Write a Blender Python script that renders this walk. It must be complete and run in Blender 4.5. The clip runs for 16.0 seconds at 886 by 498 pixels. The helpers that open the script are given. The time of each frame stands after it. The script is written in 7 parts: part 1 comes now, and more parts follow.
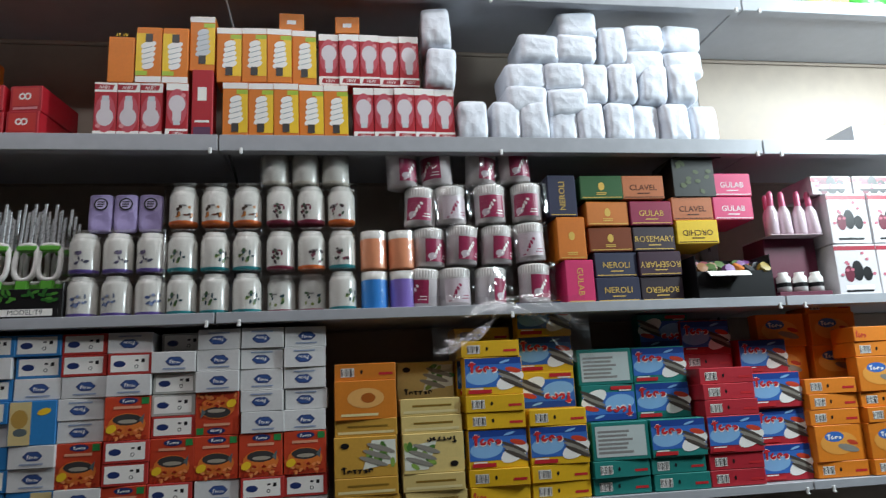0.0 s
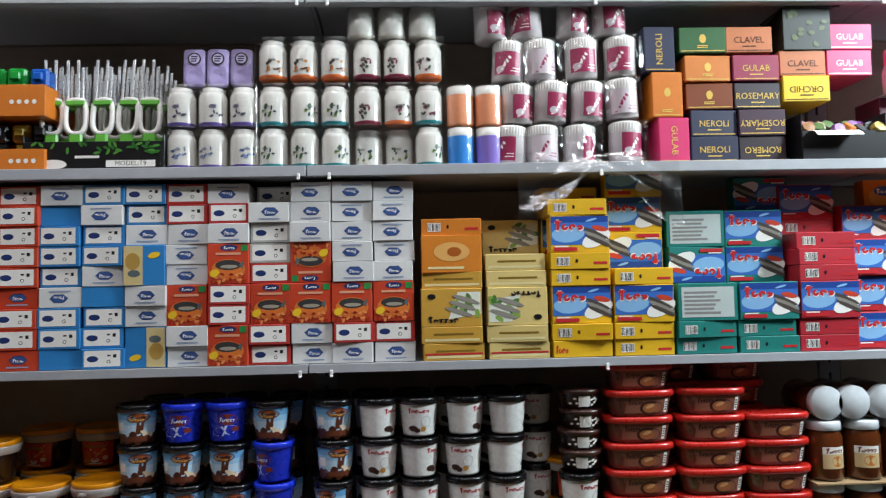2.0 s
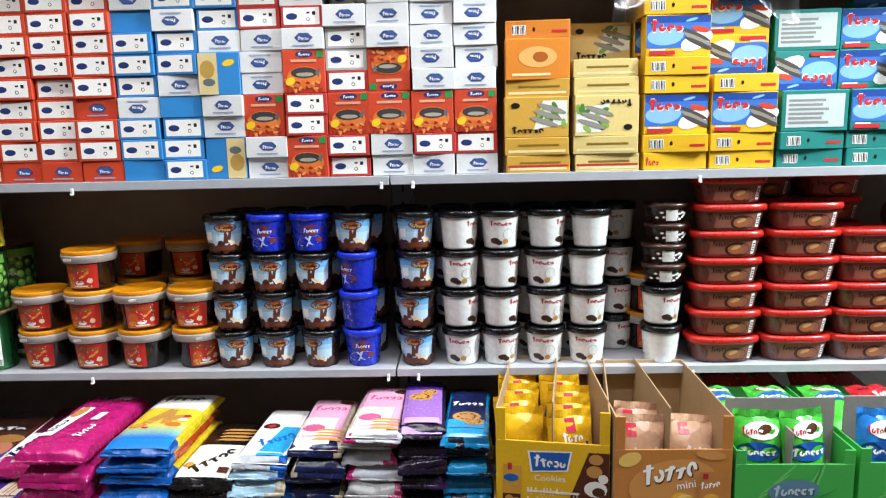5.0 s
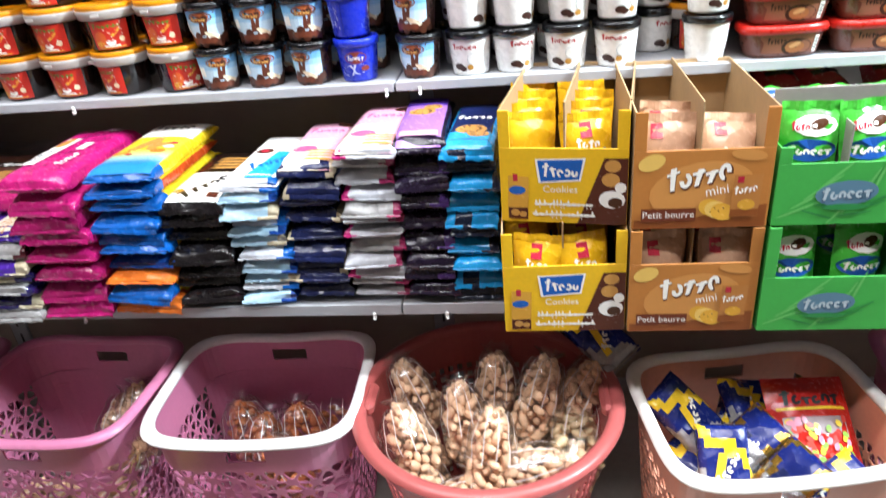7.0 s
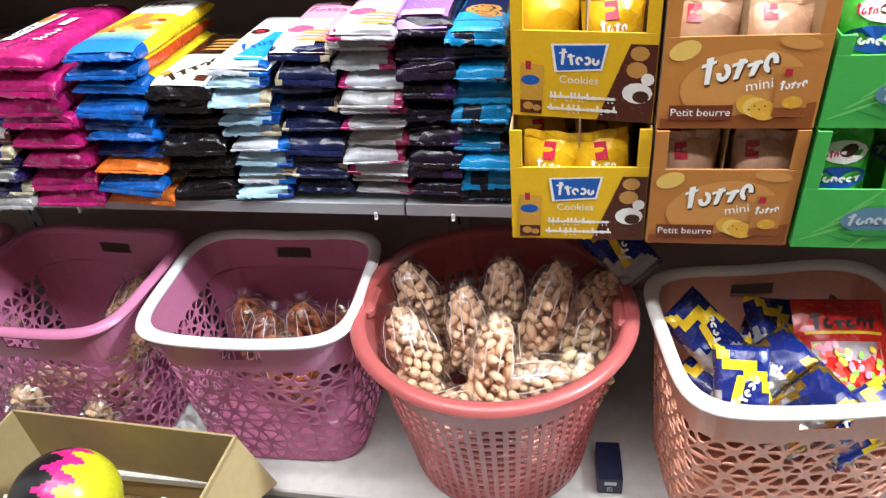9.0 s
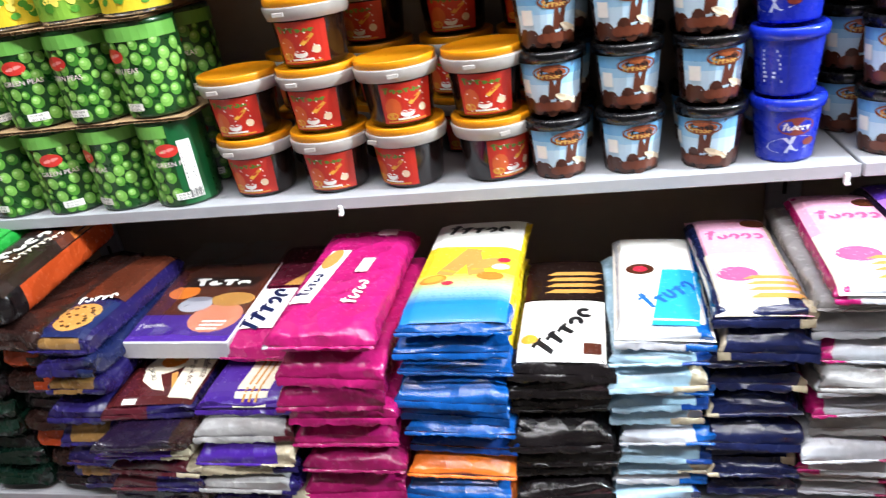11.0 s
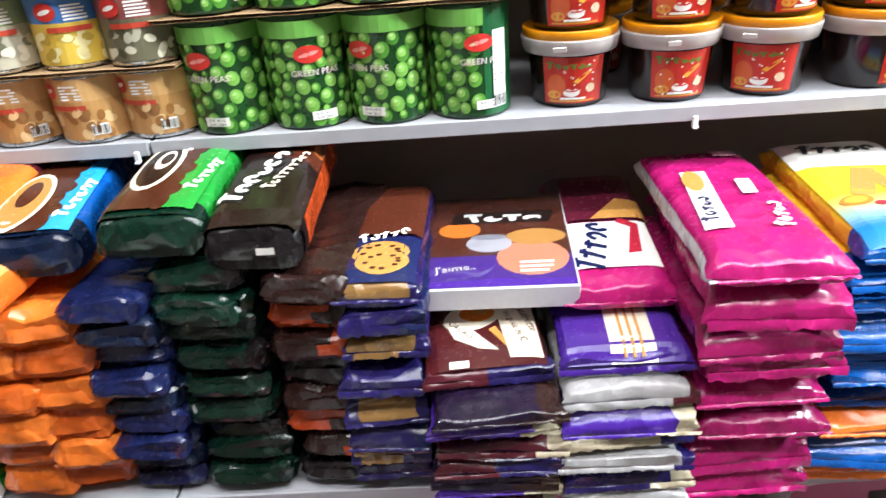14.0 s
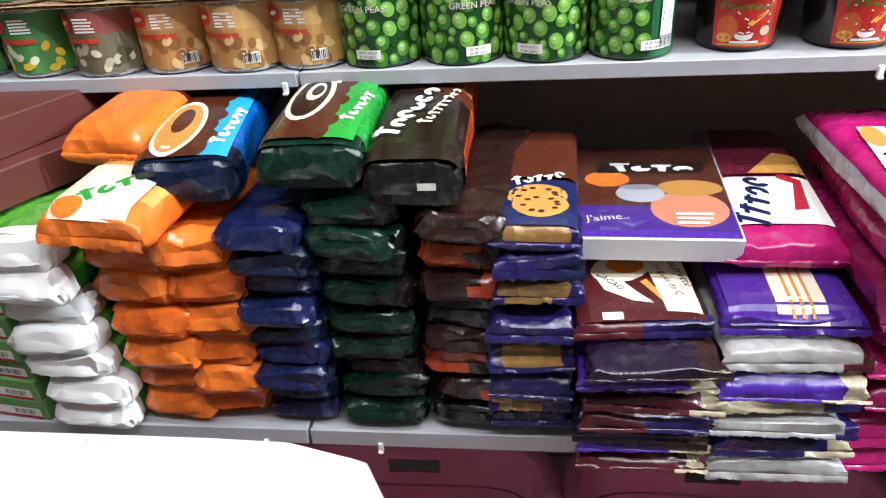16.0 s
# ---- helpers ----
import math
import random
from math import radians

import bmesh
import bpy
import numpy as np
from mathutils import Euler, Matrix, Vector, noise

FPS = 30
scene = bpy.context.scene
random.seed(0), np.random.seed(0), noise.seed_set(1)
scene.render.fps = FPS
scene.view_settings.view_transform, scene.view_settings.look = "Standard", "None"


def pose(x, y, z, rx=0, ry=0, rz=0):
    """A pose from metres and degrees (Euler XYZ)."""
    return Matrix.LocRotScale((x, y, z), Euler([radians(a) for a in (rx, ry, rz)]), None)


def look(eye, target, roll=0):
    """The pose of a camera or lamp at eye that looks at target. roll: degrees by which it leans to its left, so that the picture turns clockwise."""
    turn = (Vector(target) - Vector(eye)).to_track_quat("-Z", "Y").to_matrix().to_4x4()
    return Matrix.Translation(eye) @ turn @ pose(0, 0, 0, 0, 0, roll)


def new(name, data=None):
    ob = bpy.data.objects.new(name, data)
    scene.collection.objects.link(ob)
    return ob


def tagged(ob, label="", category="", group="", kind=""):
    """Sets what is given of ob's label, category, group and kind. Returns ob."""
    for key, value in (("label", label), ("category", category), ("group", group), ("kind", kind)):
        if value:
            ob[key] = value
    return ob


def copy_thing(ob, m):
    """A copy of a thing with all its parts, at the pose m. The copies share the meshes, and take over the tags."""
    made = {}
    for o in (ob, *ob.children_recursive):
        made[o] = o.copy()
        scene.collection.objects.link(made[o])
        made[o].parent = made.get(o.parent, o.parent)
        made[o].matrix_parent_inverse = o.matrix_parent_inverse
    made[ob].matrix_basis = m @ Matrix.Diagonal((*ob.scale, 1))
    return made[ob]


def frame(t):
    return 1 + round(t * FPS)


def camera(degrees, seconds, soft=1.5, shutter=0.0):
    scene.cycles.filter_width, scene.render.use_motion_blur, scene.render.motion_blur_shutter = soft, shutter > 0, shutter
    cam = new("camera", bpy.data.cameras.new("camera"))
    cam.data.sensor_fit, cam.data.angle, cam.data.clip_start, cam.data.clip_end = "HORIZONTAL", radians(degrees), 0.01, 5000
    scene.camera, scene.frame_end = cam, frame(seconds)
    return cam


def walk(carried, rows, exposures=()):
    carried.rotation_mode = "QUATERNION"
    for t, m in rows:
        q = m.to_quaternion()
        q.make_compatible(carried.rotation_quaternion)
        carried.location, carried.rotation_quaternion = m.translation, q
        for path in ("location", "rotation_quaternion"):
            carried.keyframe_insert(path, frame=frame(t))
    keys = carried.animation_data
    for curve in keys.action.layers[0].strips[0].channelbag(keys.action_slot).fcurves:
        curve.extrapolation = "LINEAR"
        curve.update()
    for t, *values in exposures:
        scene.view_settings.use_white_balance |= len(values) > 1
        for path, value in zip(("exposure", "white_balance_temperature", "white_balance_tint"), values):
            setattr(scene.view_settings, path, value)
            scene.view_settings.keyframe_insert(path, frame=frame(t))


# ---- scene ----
cam = camera(64.6, 16.0, 1.1, 0.3)
# seconds, place in metres, then yaw, pitch and roll in degrees
PATH = [
    (0, 0.183, -1.157, 1.340, -8.74, 11.87, 2.81),
    (0.5, 0.166, -1.153, 1.336, -6.50, 10.03, 1.91),
    (1, 0.154, -1.152, 1.329, -6.07, 9.45, 1.26),
    (1.5, 0.159, -1.139, 1.304, -5.16, 5.81, 0.96),
    (2, 0.171, -1.145, 1.283, -2.43, 3.23, 1.19),
    (2.5, 0.166, -1.152, 1.272, 0.57, 1.07, 1.72),
    (3, 0.135, -1.137, 1.264, 2.45, -5.35, 1.19),
    (3.2, 0.125, -1.136, 1.257, 2.57, -6.30, 1.17),
    (5.3, 0.117, -1.105, 1.228, 1.18, -11.20, 1.38),
    (5.5, 0.103, -1.099, 1.222, 0.36, -13.14, 1.61),
    (6, 0.109, -1.055, 1.177, 1.21, -17.50, 3.26),
    (6.5, 0.150, -1.020, 1.145, 5.75, -22.26, 4.06),
    (7, 0.200, -1.005, 1.102, 6.02, -27.81, 4.90),
    (7.5, 0.237, -0.989, 1.067, 1.84, -34.01, 4.58),
    (8, 0.261, -1.002, 1.026, 4.23, -34.63, 4.61),
    (8.5, 0.248, -0.977, 1.046, 5.09, -35.67, 4.54),
    (9, 0.233, -0.936, 1.056, 9.70, -35.44, 4.85),
    (9.5, 0.134, -0.872, 1.087, 5.54, -30.05, 5.68),
    (10, -0.030, -0.771, 1.109, 7.52, -29.63, 7.48),
    (10.2, -0.080, -0.735, 1.109, 9.54, -29.18, 7.48),
    (12.3, -0.513, -0.607, 1.080, 6.33, -21.23, 6.54),
    (12.5, -0.547, -0.584, 1.070, 5.75, -21.77, 5.94),
    (13, -0.604, -0.573, 1.054, 2.50, -23.69, 3.98),
    (13.5, -0.662, -0.584, 1.054, -1.47, -24.42, 3.11),
    (14, -0.719, -0.599, 1.040, 0.22, -28.20, 3.93),
    (14.5, -0.751, -0.606, 1.030, 1.63, -29.03, 4.06),
    (15, -0.763, -0.599, 1.024, 3.08, -29.59, 4.08),
    (15.5, -0.773, -0.596, 1.025, 5.12, -29.95, 4.25),
    (16, -0.798, -0.595, 1.025, 5.84, -31.13, 3.55),
]
walk(cam, [(t, pose(x, y, z, 90 + pitch, roll, yaw)) for t, x, y, z, yaw, pitch, roll in PATH],
     exposures=((0, -1.98), (1.0, -1.64), (1.5, -1.56), (2.5, -0.62), (3.2, -0.36), (5.5, 0.1), (6.5, 0.54), (8, 0.68), (9.5, 0.44), (10, 0.48), (12.5, 0.68), (14.5, 0.8), (15.5, 0.7), (16, 0.54)))

# ---- world and lights ----
world = bpy.data.worlds.new("world")
scene.world = world
world.use_nodes = True
world.node_tree.nodes["Background"].inputs[0].default_value = (0.9, 0.95, 1.0, 1)
world.node_tree.nodes["Background"].inputs[1].default_value = 0.03


def area(name, eye, target, sx, sy, watts, col):
    d = bpy.data.lights.new(name, "AREA")
    d.shape, d.size, d.size_y, d.energy, d.color = "RECTANGLE", sx, sy, watts, col
    ob = new(name, d)
    ob.matrix_world = look(eye, target)
    return ob


area("tube_light_shelf", (0.0, -0.34, 2.62), (0.0, -0.3, 0.0), 2.6, 0.10, 30, (0.945, 0.948, 1.0))
# unseen fill added over the aisle to brighten the upright fronts
area("aisle_fill_light", (0.0, -1.0, 2.62), (0.0, -0.7, 0.0), 2.6, 0.12, 30, (0.945, 0.948, 1.0))
area("tube_light_side", (1.62, -0.42, 2.06), (0.95, 0.2, 1.85), 0.1, 0.35, 74, (0.80, 0.94, 1.0))

# ---- materials ----
MATS = {}


def C(h):
    c = [int(h[i:i + 2], 16) / 255 for i in (1, 3, 5)]
    return tuple(v / 12.92 if v <= 0.04045 else ((v + 0.055) / 1.055) ** 2.4 for v in c)


def mat(name, col="#808080", rough=0.5, metal=0.0, var=0.12, scale=30.0, bump=0.08, bscale=160.0, coat=0.0):
    """A painted, printed or plastic surface with grain, faint stains and fine relief."""
    if name in MATS:
        return MATS[name]
    m = MATS[name] = bpy.data.materials.new(name)
    m.use_nodes = True
    n, l = m.node_tree.nodes, m.node_tree.links
    p = n["Principled BSDF"]
    tc, info = n.new("ShaderNodeTexCoord"), n.new("ShaderNodeObjectInfo")
    n1, n2, n3 = (n.new("ShaderNodeTexNoise") for _ in range(3))
    n1.inputs["Scale"].default_value, n2.inputs["Scale"].default_value, n3.inputs["Scale"].default_value = scale, scale * 7, bscale
    n1.inputs["Detail"].default_value = n2.inputs["Detail"].default_value = 4
    for k in (n1, n2, n3):
        l.new(tc.outputs["Object"], k.inputs["Vector"])
    mix = n.new("ShaderNodeMath")
    mix.operation = "ADD"
    l.new(n1.outputs["Fac"], mix.inputs[0])
    l.new(n2.outputs["Fac"], mix.inputs[1])
    add = n.new("ShaderNodeMath")
    add.operation = "MULTIPLY_ADD"
    l.new(info.outputs["Random"], add.inputs[0])
    add.inputs[1].default_value = 0.5
    l.new(mix.outputs[0], add.inputs[2])
    mr = n.new("ShaderNodeMapRange")
    mr.inputs["From Min"].default_value, mr.inputs["From Max"].default_value = 0.7, 1.8
    mr.inputs["To Min"].default_value, mr.inputs["To Max"].default_value = 1 - var, 1 + var
    l.new(add.outputs[0], mr.inputs["Value"])
    vm = n.new("ShaderNodeVectorMath")
    vm.operation = "SCALE"
    vm.inputs[0].default_value = C(col) if isinstance(col, str) else col
    l.new(mr.outputs["Result"], vm.inputs["Scale"])
    l.new(vm.outputs["Vector"], p.inputs["Base Color"])
    rr = n.new("ShaderNodeMapRange")
    rr.inputs["To Min"].default_value, rr.inputs["To Max"].default_value = max(0.03, rough - 0.12), min(1, rough + 0.12)
    l.new(n2.outputs["Fac"], rr.inputs["Value"])
    l.new(rr.outputs["Result"], p.inputs["Roughness"])
    p.inputs["Metallic"].default_value, p.inputs["Coat Weight"].default_value = metal, coat
    p.inputs["Coat Roughness"].default_value = 0.12
    if bump:
        b = n.new("ShaderNodeBump")
        b.inputs["Strength"].default_value, b.inputs["Distance"].default_value = bump, 0.002
        l.new(n3.outputs["Fac"], b.inputs["Height"])
        l.new(b.outputs["Normal"], p.inputs["Normal"])
    return m


def creases(m, scale=36.0, strength=0.7, deep=0.006):
    """Adds sharp crumple facets under a material's fine relief."""
    n, l = m.node_tree.nodes, m.node_tree.links
    fine = [k for k in n if k.bl_idname == "ShaderNodeBump"][0]
    tc, wob, mixv, vor, b = (n.new("ShaderNode" + k) for k in ("TexCoord", "TexNoise", "VectorMath", "TexVoronoi", "Bump"))
    wob.inputs["Scale"].default_value = scale * 0.6
    mixv.operation = "MULTIPLY_ADD"
    mixv.inputs[1].default_value = (0.03, 0.03, 0.03)
    vor.inputs["Scale"].default_value = scale
    b.inputs["Strength"].default_value, b.inputs["Distance"].default_value = strength, deep
    l.new(tc.outputs["Object"], wob.inputs["Vector"])
    l.new(wob.outputs["Color"], mixv.inputs[0])
    l.new(tc.outputs["Object"], mixv.inputs[2])
    l.new(mixv.outputs["Vector"], vor.inputs["Vector"])
    l.new(vor.outputs["Distance"], b.inputs["Height"])
    l.new(b.outputs["Normal"], fine.inputs["Normal"])
    return m


def film(name, col, rough=0.25, metal=0.0):
    """Crinkled, glossy packing film."""
    if "film_" + name in MATS:
        return MATS["film_" + name]
    return creases(mat("film_" + name, col, rough, metal, 0.14, 22, 0.2, 60, 0.2))


def ink(name, col):
    return mat("ink_" + name, col, 0.38, 0, 0.06, 60, 0.03, 300, 0.1)


def card(name, col):
    return mat("card_" + name, col, 0.5, 0, 0.1, 25, 0.06, 220, 0.08)


def plastic(name, col, rough=0.32):
    return mat("plastic_" + name, col, rough, 0, 0.1, 18, 0.04, 140, 0.05)


def clear(name, gloss=0.16, rough=0.12, tint=(1, 1, 1)):
    """Thin clear film or moulded plastic: lets light by, with a gloss that grows at a slant."""
    if name in MATS:
        return MATS[name]
    m = MATS[name] = bpy.data.materials.new(name)
    m.use_nodes = True
    n, l = m.node_tree.nodes, m.node_tree.links
    n.remove(n["Principled BSDF"])
    t, g, x, lw, nz, b = (n.new("ShaderNode" + k) for k in ("BsdfTransparent", "BsdfGlossy", "MixShader", "LayerWeight", "TexNoise", "Bump"))
    t.inputs[0].default_value = (*tint, 1)
    g.inputs["Roughness"].default_value = rough
    nz.inputs["Scale"].default_value = 45
    b.inputs["Strength"].default_value, b.inputs["Distance"].default_value = 0.6, 0.004
    tc = n.new("ShaderNodeTexCoord")
    l.new(tc.outputs["Object"], nz.inputs["Vector"])
    l.new(nz.outputs["Fac"], b.inputs["Height"])
    l.new(b.outputs["Normal"], g.inputs["Normal"])
    l.new(b.outputs["Normal"], lw.inputs["Normal"])
    mr = n.new("ShaderNodeMapRange")
    mr.inputs["To Min"].default_value, mr.inputs["To Max"].default_value = gloss * 0.35, gloss * 2.2
    l.new(lw.outputs["Facing"], mr.inputs["Value"])
    l.new(mr.outputs["Result"], x.inputs[0])
    l.new(t.outputs[0], x.inputs[1])
    l.new(g.outputs[0], x.inputs[2])
    l.new(x.outputs[0], n["Material Output"].inputs["Surface"])
    return m


STEEL = mat("painted_steel", "#aaacb1", 0.42, 0, 0.12, 6, 0.05, 90)
PANEL = mat("back_panel_paint", "#a89a8c", 0.6, 0, 0.14, 4, 0.06, 60)
DARK = plastic("black", "#0c0c0e")
WHITE = plastic("white", "#e9e7e2")
INKW, INKK = ink("white", "#f2efe9"), ink("black", "#131214")
CARD = mat("corrugated_card", "#a88a64", 0.75, 0, 0.16, 14, 0.2, 120)
FILM = clear("clear_film", 0.1)
CLEARBOX = clear("clear_box", 0.17, 0.1)

# ---- mesh tools ----


class Shape:
    """Collects faces of several materials for one mesh."""

    def __init__(self):
        self.v, self.f, self.m, self.mats = [], [], [], []

    def add(self, verts, faces, material):
        if material not in self.mats:
            self.mats.append(material)
        k, o = self.mats.index(material), len(self.v)
        self.v += [tuple(p) for p in verts]
        for f in faces:
            self.f.append([o + i for i in f])
            self.m.append(k)
        return self

    def box(self, x0, x1, y0, y1, z0, z1, material, b=0.001):
        """A box with chamfered edges."""
        c = ((x0 + x1) / 2, (y0 + y1) / 2, (z0 + z1) / 2)
        h = ((x1 - x0) / 2, (y1 - y0) / 2, (z1 - z0) / 2)
        vs, ix = [], {}
        for sx in (-1, 1):
            for sy in (-1, 1):
                for sz in (-1, 1):
                    s = (sx, sy, sz)
                    for a in range(3):
                        ix[(s, a)] = len(vs)
                        vs.append([c[i] + s[i] * (h[i] - (0 if i == a else b)) for i in range(3)])
        fs = []
        q = ((-1, -1), (1, -1), (1, 1), (-1, 1))
        for a in range(3):
            i, j = (a + 1) % 3, (a + 2) % 3
            for sg in (-1, 1):
                f = []
                for p, r in q[::sg]:
                    s = [0, 0, 0]
                    s[a], s[i], s[j] = sg, p, r
                    f.append(ix[(tuple(s), a)])
                fs.append(f)
            for p in (-1, 1):
                for r in (-1, 1):
                    s1, s2 = [0, 0, 0], [0, 0, 0]
                    s1[a], s2[a], s1[i], s2[i], s1[j], s2[j] = -1, 1, p, p, r, r
                    s1, s2 = tuple(s1), tuple(s2)
                    f = [ix[(s1, i)], ix[(s2, i)], ix[(s2, j)], ix[(s1, j)]]
                    fs.append(f if p * r > 0 else f[::-1])
        for (s, a) in list(ix):
            if a == 0:
                f = [ix[(s, 0)], ix[(s, 1)], ix[(s, 2)]]
                fs.append(f if s[0] * s[1] * s[2] > 0 else f[::-1])
        return self.add(vs, fs, material)

    def lathe(self, prof, material, n=28, at=(0, 0, 0), sx=1.0, sy=1.0, power=2.0):
        """A turned body; power over 2 squares it, sx and sy stretch it."""
        vs, fs = [], []
        for r, z in prof:
            for k in range(n):
                a = 2 * math.pi * k / n
                c, s = math.cos(a), math.sin(a)
                g = (abs(c) ** power + abs(s) ** power) ** (-1 / power)
                vs.append((at[0] + r * g * c * sx, at[1] + r * g * s * sy, at[2] + z))
        for i in range(len(prof) - 1):
            for k in range(n):
                fs.append((i * n + k, i * n + (k + 1) % n, (i + 1) * n + (k + 1) % n, (i + 1) * n + k))
        return self.add(vs, fs, material)

    def sheet(self, fn, nu, nv, material):
        """fn(u, v) with u, v from 0 to 1; material may be a function of u and v."""
        pts = [fn(i / nu, j / nv) for j in range(nv + 1) for i in range(nu + 1)]
        if not callable(material):
            return self.add(pts, [(j * (nu + 1) + i, j * (nu + 1) + i + 1, (j + 1) * (nu + 1) + i + 1, (j + 1) * (nu + 1) + i) for j in range(nv) for i in range(nu)], material)
        o = len(self.v)
        self.v += [tuple(p) for p in pts]
        for j in range(nv):
            for i in range(nu):
                mt = material((i + 0.5) / nu, (j + 0.5) / nv)
                if mt not in self.mats:
                    self.mats.append(mt)
                self.f.append([o + j * (nu + 1) + i, o + j * (nu + 1) + i + 1, o + (j + 1) * (nu + 1) + i + 1, o + (j + 1) * (nu + 1) + i])
                self.m.append(self.mats.index(mt))
        return self

    def weld(self):
        """Joins corners that lie at one place."""
        seen, to, out = {}, [], []
        for p in self.v:
            k = tuple(round(c, 6) for c in p)
            if k not in seen:
                seen[k] = len(out)
                out.append(p)
            to.append(seen[k])
        self.v, self.f = out, [[to[i] for i in f] for f in self.f]
        return self

    def mesh(self, name, smooth=False):
        me = bpy.data.meshes.new(name)
        me.from_pydata(self.v, [], self.f)
        for mt in self.mats:
            me.materials.append(mt)
        me.polygons.foreach_set("material_index", self.m)
        if smooth:
            me.polygons.foreach_set("use_smooth", [True] * len(self.f))
            if smooth is not True:
                me.set_sharp_from_angle(angle=radians(smooth))
        me.update()
        return me


def part(name, shape, parent=None, label="", smooth=False):
    ob = new(name, shape.mesh(name, smooth))
    ob.parent = parent
    return tagged(ob, label) if label else ob


def thing(name, label, category, group="", kind=""):
    return tagged(new(name), label, category, group, kind)


MADE = {}


def place(key, make, m, **kw):
    """Builds a thing the first time, copies it after that."""
    if key in MADE:
        ob = copy_thing(MADE[key], m)
    else:
        ob = MADE[key] = make()
        ob.matrix_basis = m
    if kw:
        tagged(ob, **kw)
    return ob


# ---- printed shapes: each is (material, list of outlines), in metres on a face ----
FONT = {}


def lettering(s, cu, cv, size, material, turn=0.0, wide=1.0):
    if s not in FONT:
        cu_ = bpy.data.curves.new("lettering", "FONT")
        cu_.body, cu_.align_x, cu_.align_y, cu_.resolution_u = s, "CENTER", "CENTER", 2
        ob = bpy.data.objects.new("lettering", cu_)
        scene.collection.objects.link(ob)
        me = bpy.data.meshes.new_from_object(ob.evaluated_get(bpy.context.evaluated_depsgraph_get()))
        FONT[s] = ([tuple(v.co[:2]) for v in me.vertices], [list(p.vertices) for p in me.polygons])
        bpy.data.objects.remove(ob)
        bpy.data.curves.remove(cu_)
        bpy.data.meshes.remove(me)
    c, sn = math.cos(radians(turn)), math.sin(radians(turn))
    vs = [(cu + size * (x * wide * c - y * sn), cv + size * (x * wide * sn + y * c)) for x, y in FONT[s][0]]
    return (material, vs, FONT[s][1])


def rect(u0, v0, u1, v1, material, n=1, skew=0.0):
    vs = [(u0 + (u1 - u0) * i / n + skew * j, v0 + (v1 - v0) * j) for j in (0, 1) for i in range(n + 1)]
    return (material, vs, [(i, i + 1, n + 2 + i, n + 1 + i) for i in range(n)])


def oval(cu, cv, ru, rv, material, n=14, turn=0.0):
    c, s = math.cos(radians(turn)), math.sin(radians(turn))
    vs = [(cu, cv)]
    for k in range(n):
        a = 2 * math.pi * k / n
        x, y = ru * math.cos(a), rv * math.sin(a)
        vs.append((cu + x * c - y * s, cv + x * s + y * c))
    return (material, vs, [(0, 1 + k, 1 + (k + 1) % n) for k in range(n)])


def poly(pts, material):
    return (material, pts, [tuple(range(len(pts)))])


def badge(cu, cv, w, h, material, n=5, seed=0, slant=0.15, turn=0.0):
    """A brand mark as plain strokes and arcs of its colour over a thin swash."""
    rnd, out, c, s = random.Random(seed * 7 + n), [], math.cos(radians(turn)), math.sin(radians(turn))

    def put(pts, fs):
        vs = []
        for x, y in pts:
            x += slant * y
            vs.append((cu + x * c - y * s, cv + x * s + y * c))
        out.append((material, vs, fs))
    for k in range(n):
        x = -w / 2 + w * (k + 0.5) / n
        hw, t = w / n * 0.48, w / n * 0.34
        hh = h / 2 * (1.0 if k == 0 else rnd.uniform(0.5, 0.75))
        y = -h / 2 + hh
        kind = rnd.choice("aab") if k else "b"
        if kind == "a":
            a0, m = rnd.uniform(0, 6.28), 12
            pts = [(x + (hw - q * t) * math.cos(a0 + 4.9 * i / m), y + (hh - q * t) * math.sin(a0 + 4.9 * i / m)) for q in (0, 1) for i in range(m + 1)]
            put(pts, [(i, i + 1, m + 2 + i, m + 1 + i) for i in range(m)])
        else:
            e = rnd.uniform(-0.4, 0.4) * hw
            put([(x - t / 2 - e, y - hh), (x + t / 2 - e, y - hh), (x + t * 0.7 + e, y + hh), (x - t * 0.7 + e, y + hh)], [(0, 1, 2, 3)])
            put([(x - hw, y + hh * 0.3), (x + hw, y + hh * 0.5), (x + hw, y + hh * 0.5 + t * 0.6), (x - hw, y + hh * 0.3 + t * 0.8)], [(0, 1, 2, 3)])
    return out


def scribble(u0, v0, u1, v1, rows, material, seed=0):
    """Small print that cannot be read: thin bars."""
    rnd, out = random.Random(seed), []
    for k in range(rows):
        v = v1 - (v1 - v0) * (k + 0.5) / rows
        h = (v1 - v0) / rows * 0.28
        out.append(rect(u0, v - h, u0 + (u1 - u0) * rnd.uniform(0.6, 1), v + h, material))
    return out


def barcode(u0, v0, u1, v1):
    out, n = [rect(u0, v0, u1, v1, INKW)], 9
    for k in range(n):
        x = u0 + (u1 - u0) * (k + 0.2) / n
        out.append(rect(x, v0 + 0.001, x + (u1 - u0) / n * (0.35 + 0.3 * (k % 3 == 0)), v1 - 0.001, INKK))
    return out


def flat(items):
    out = []
    for it in items:
        out += flat(it) if isinstance(it, list) else [it]
    return out


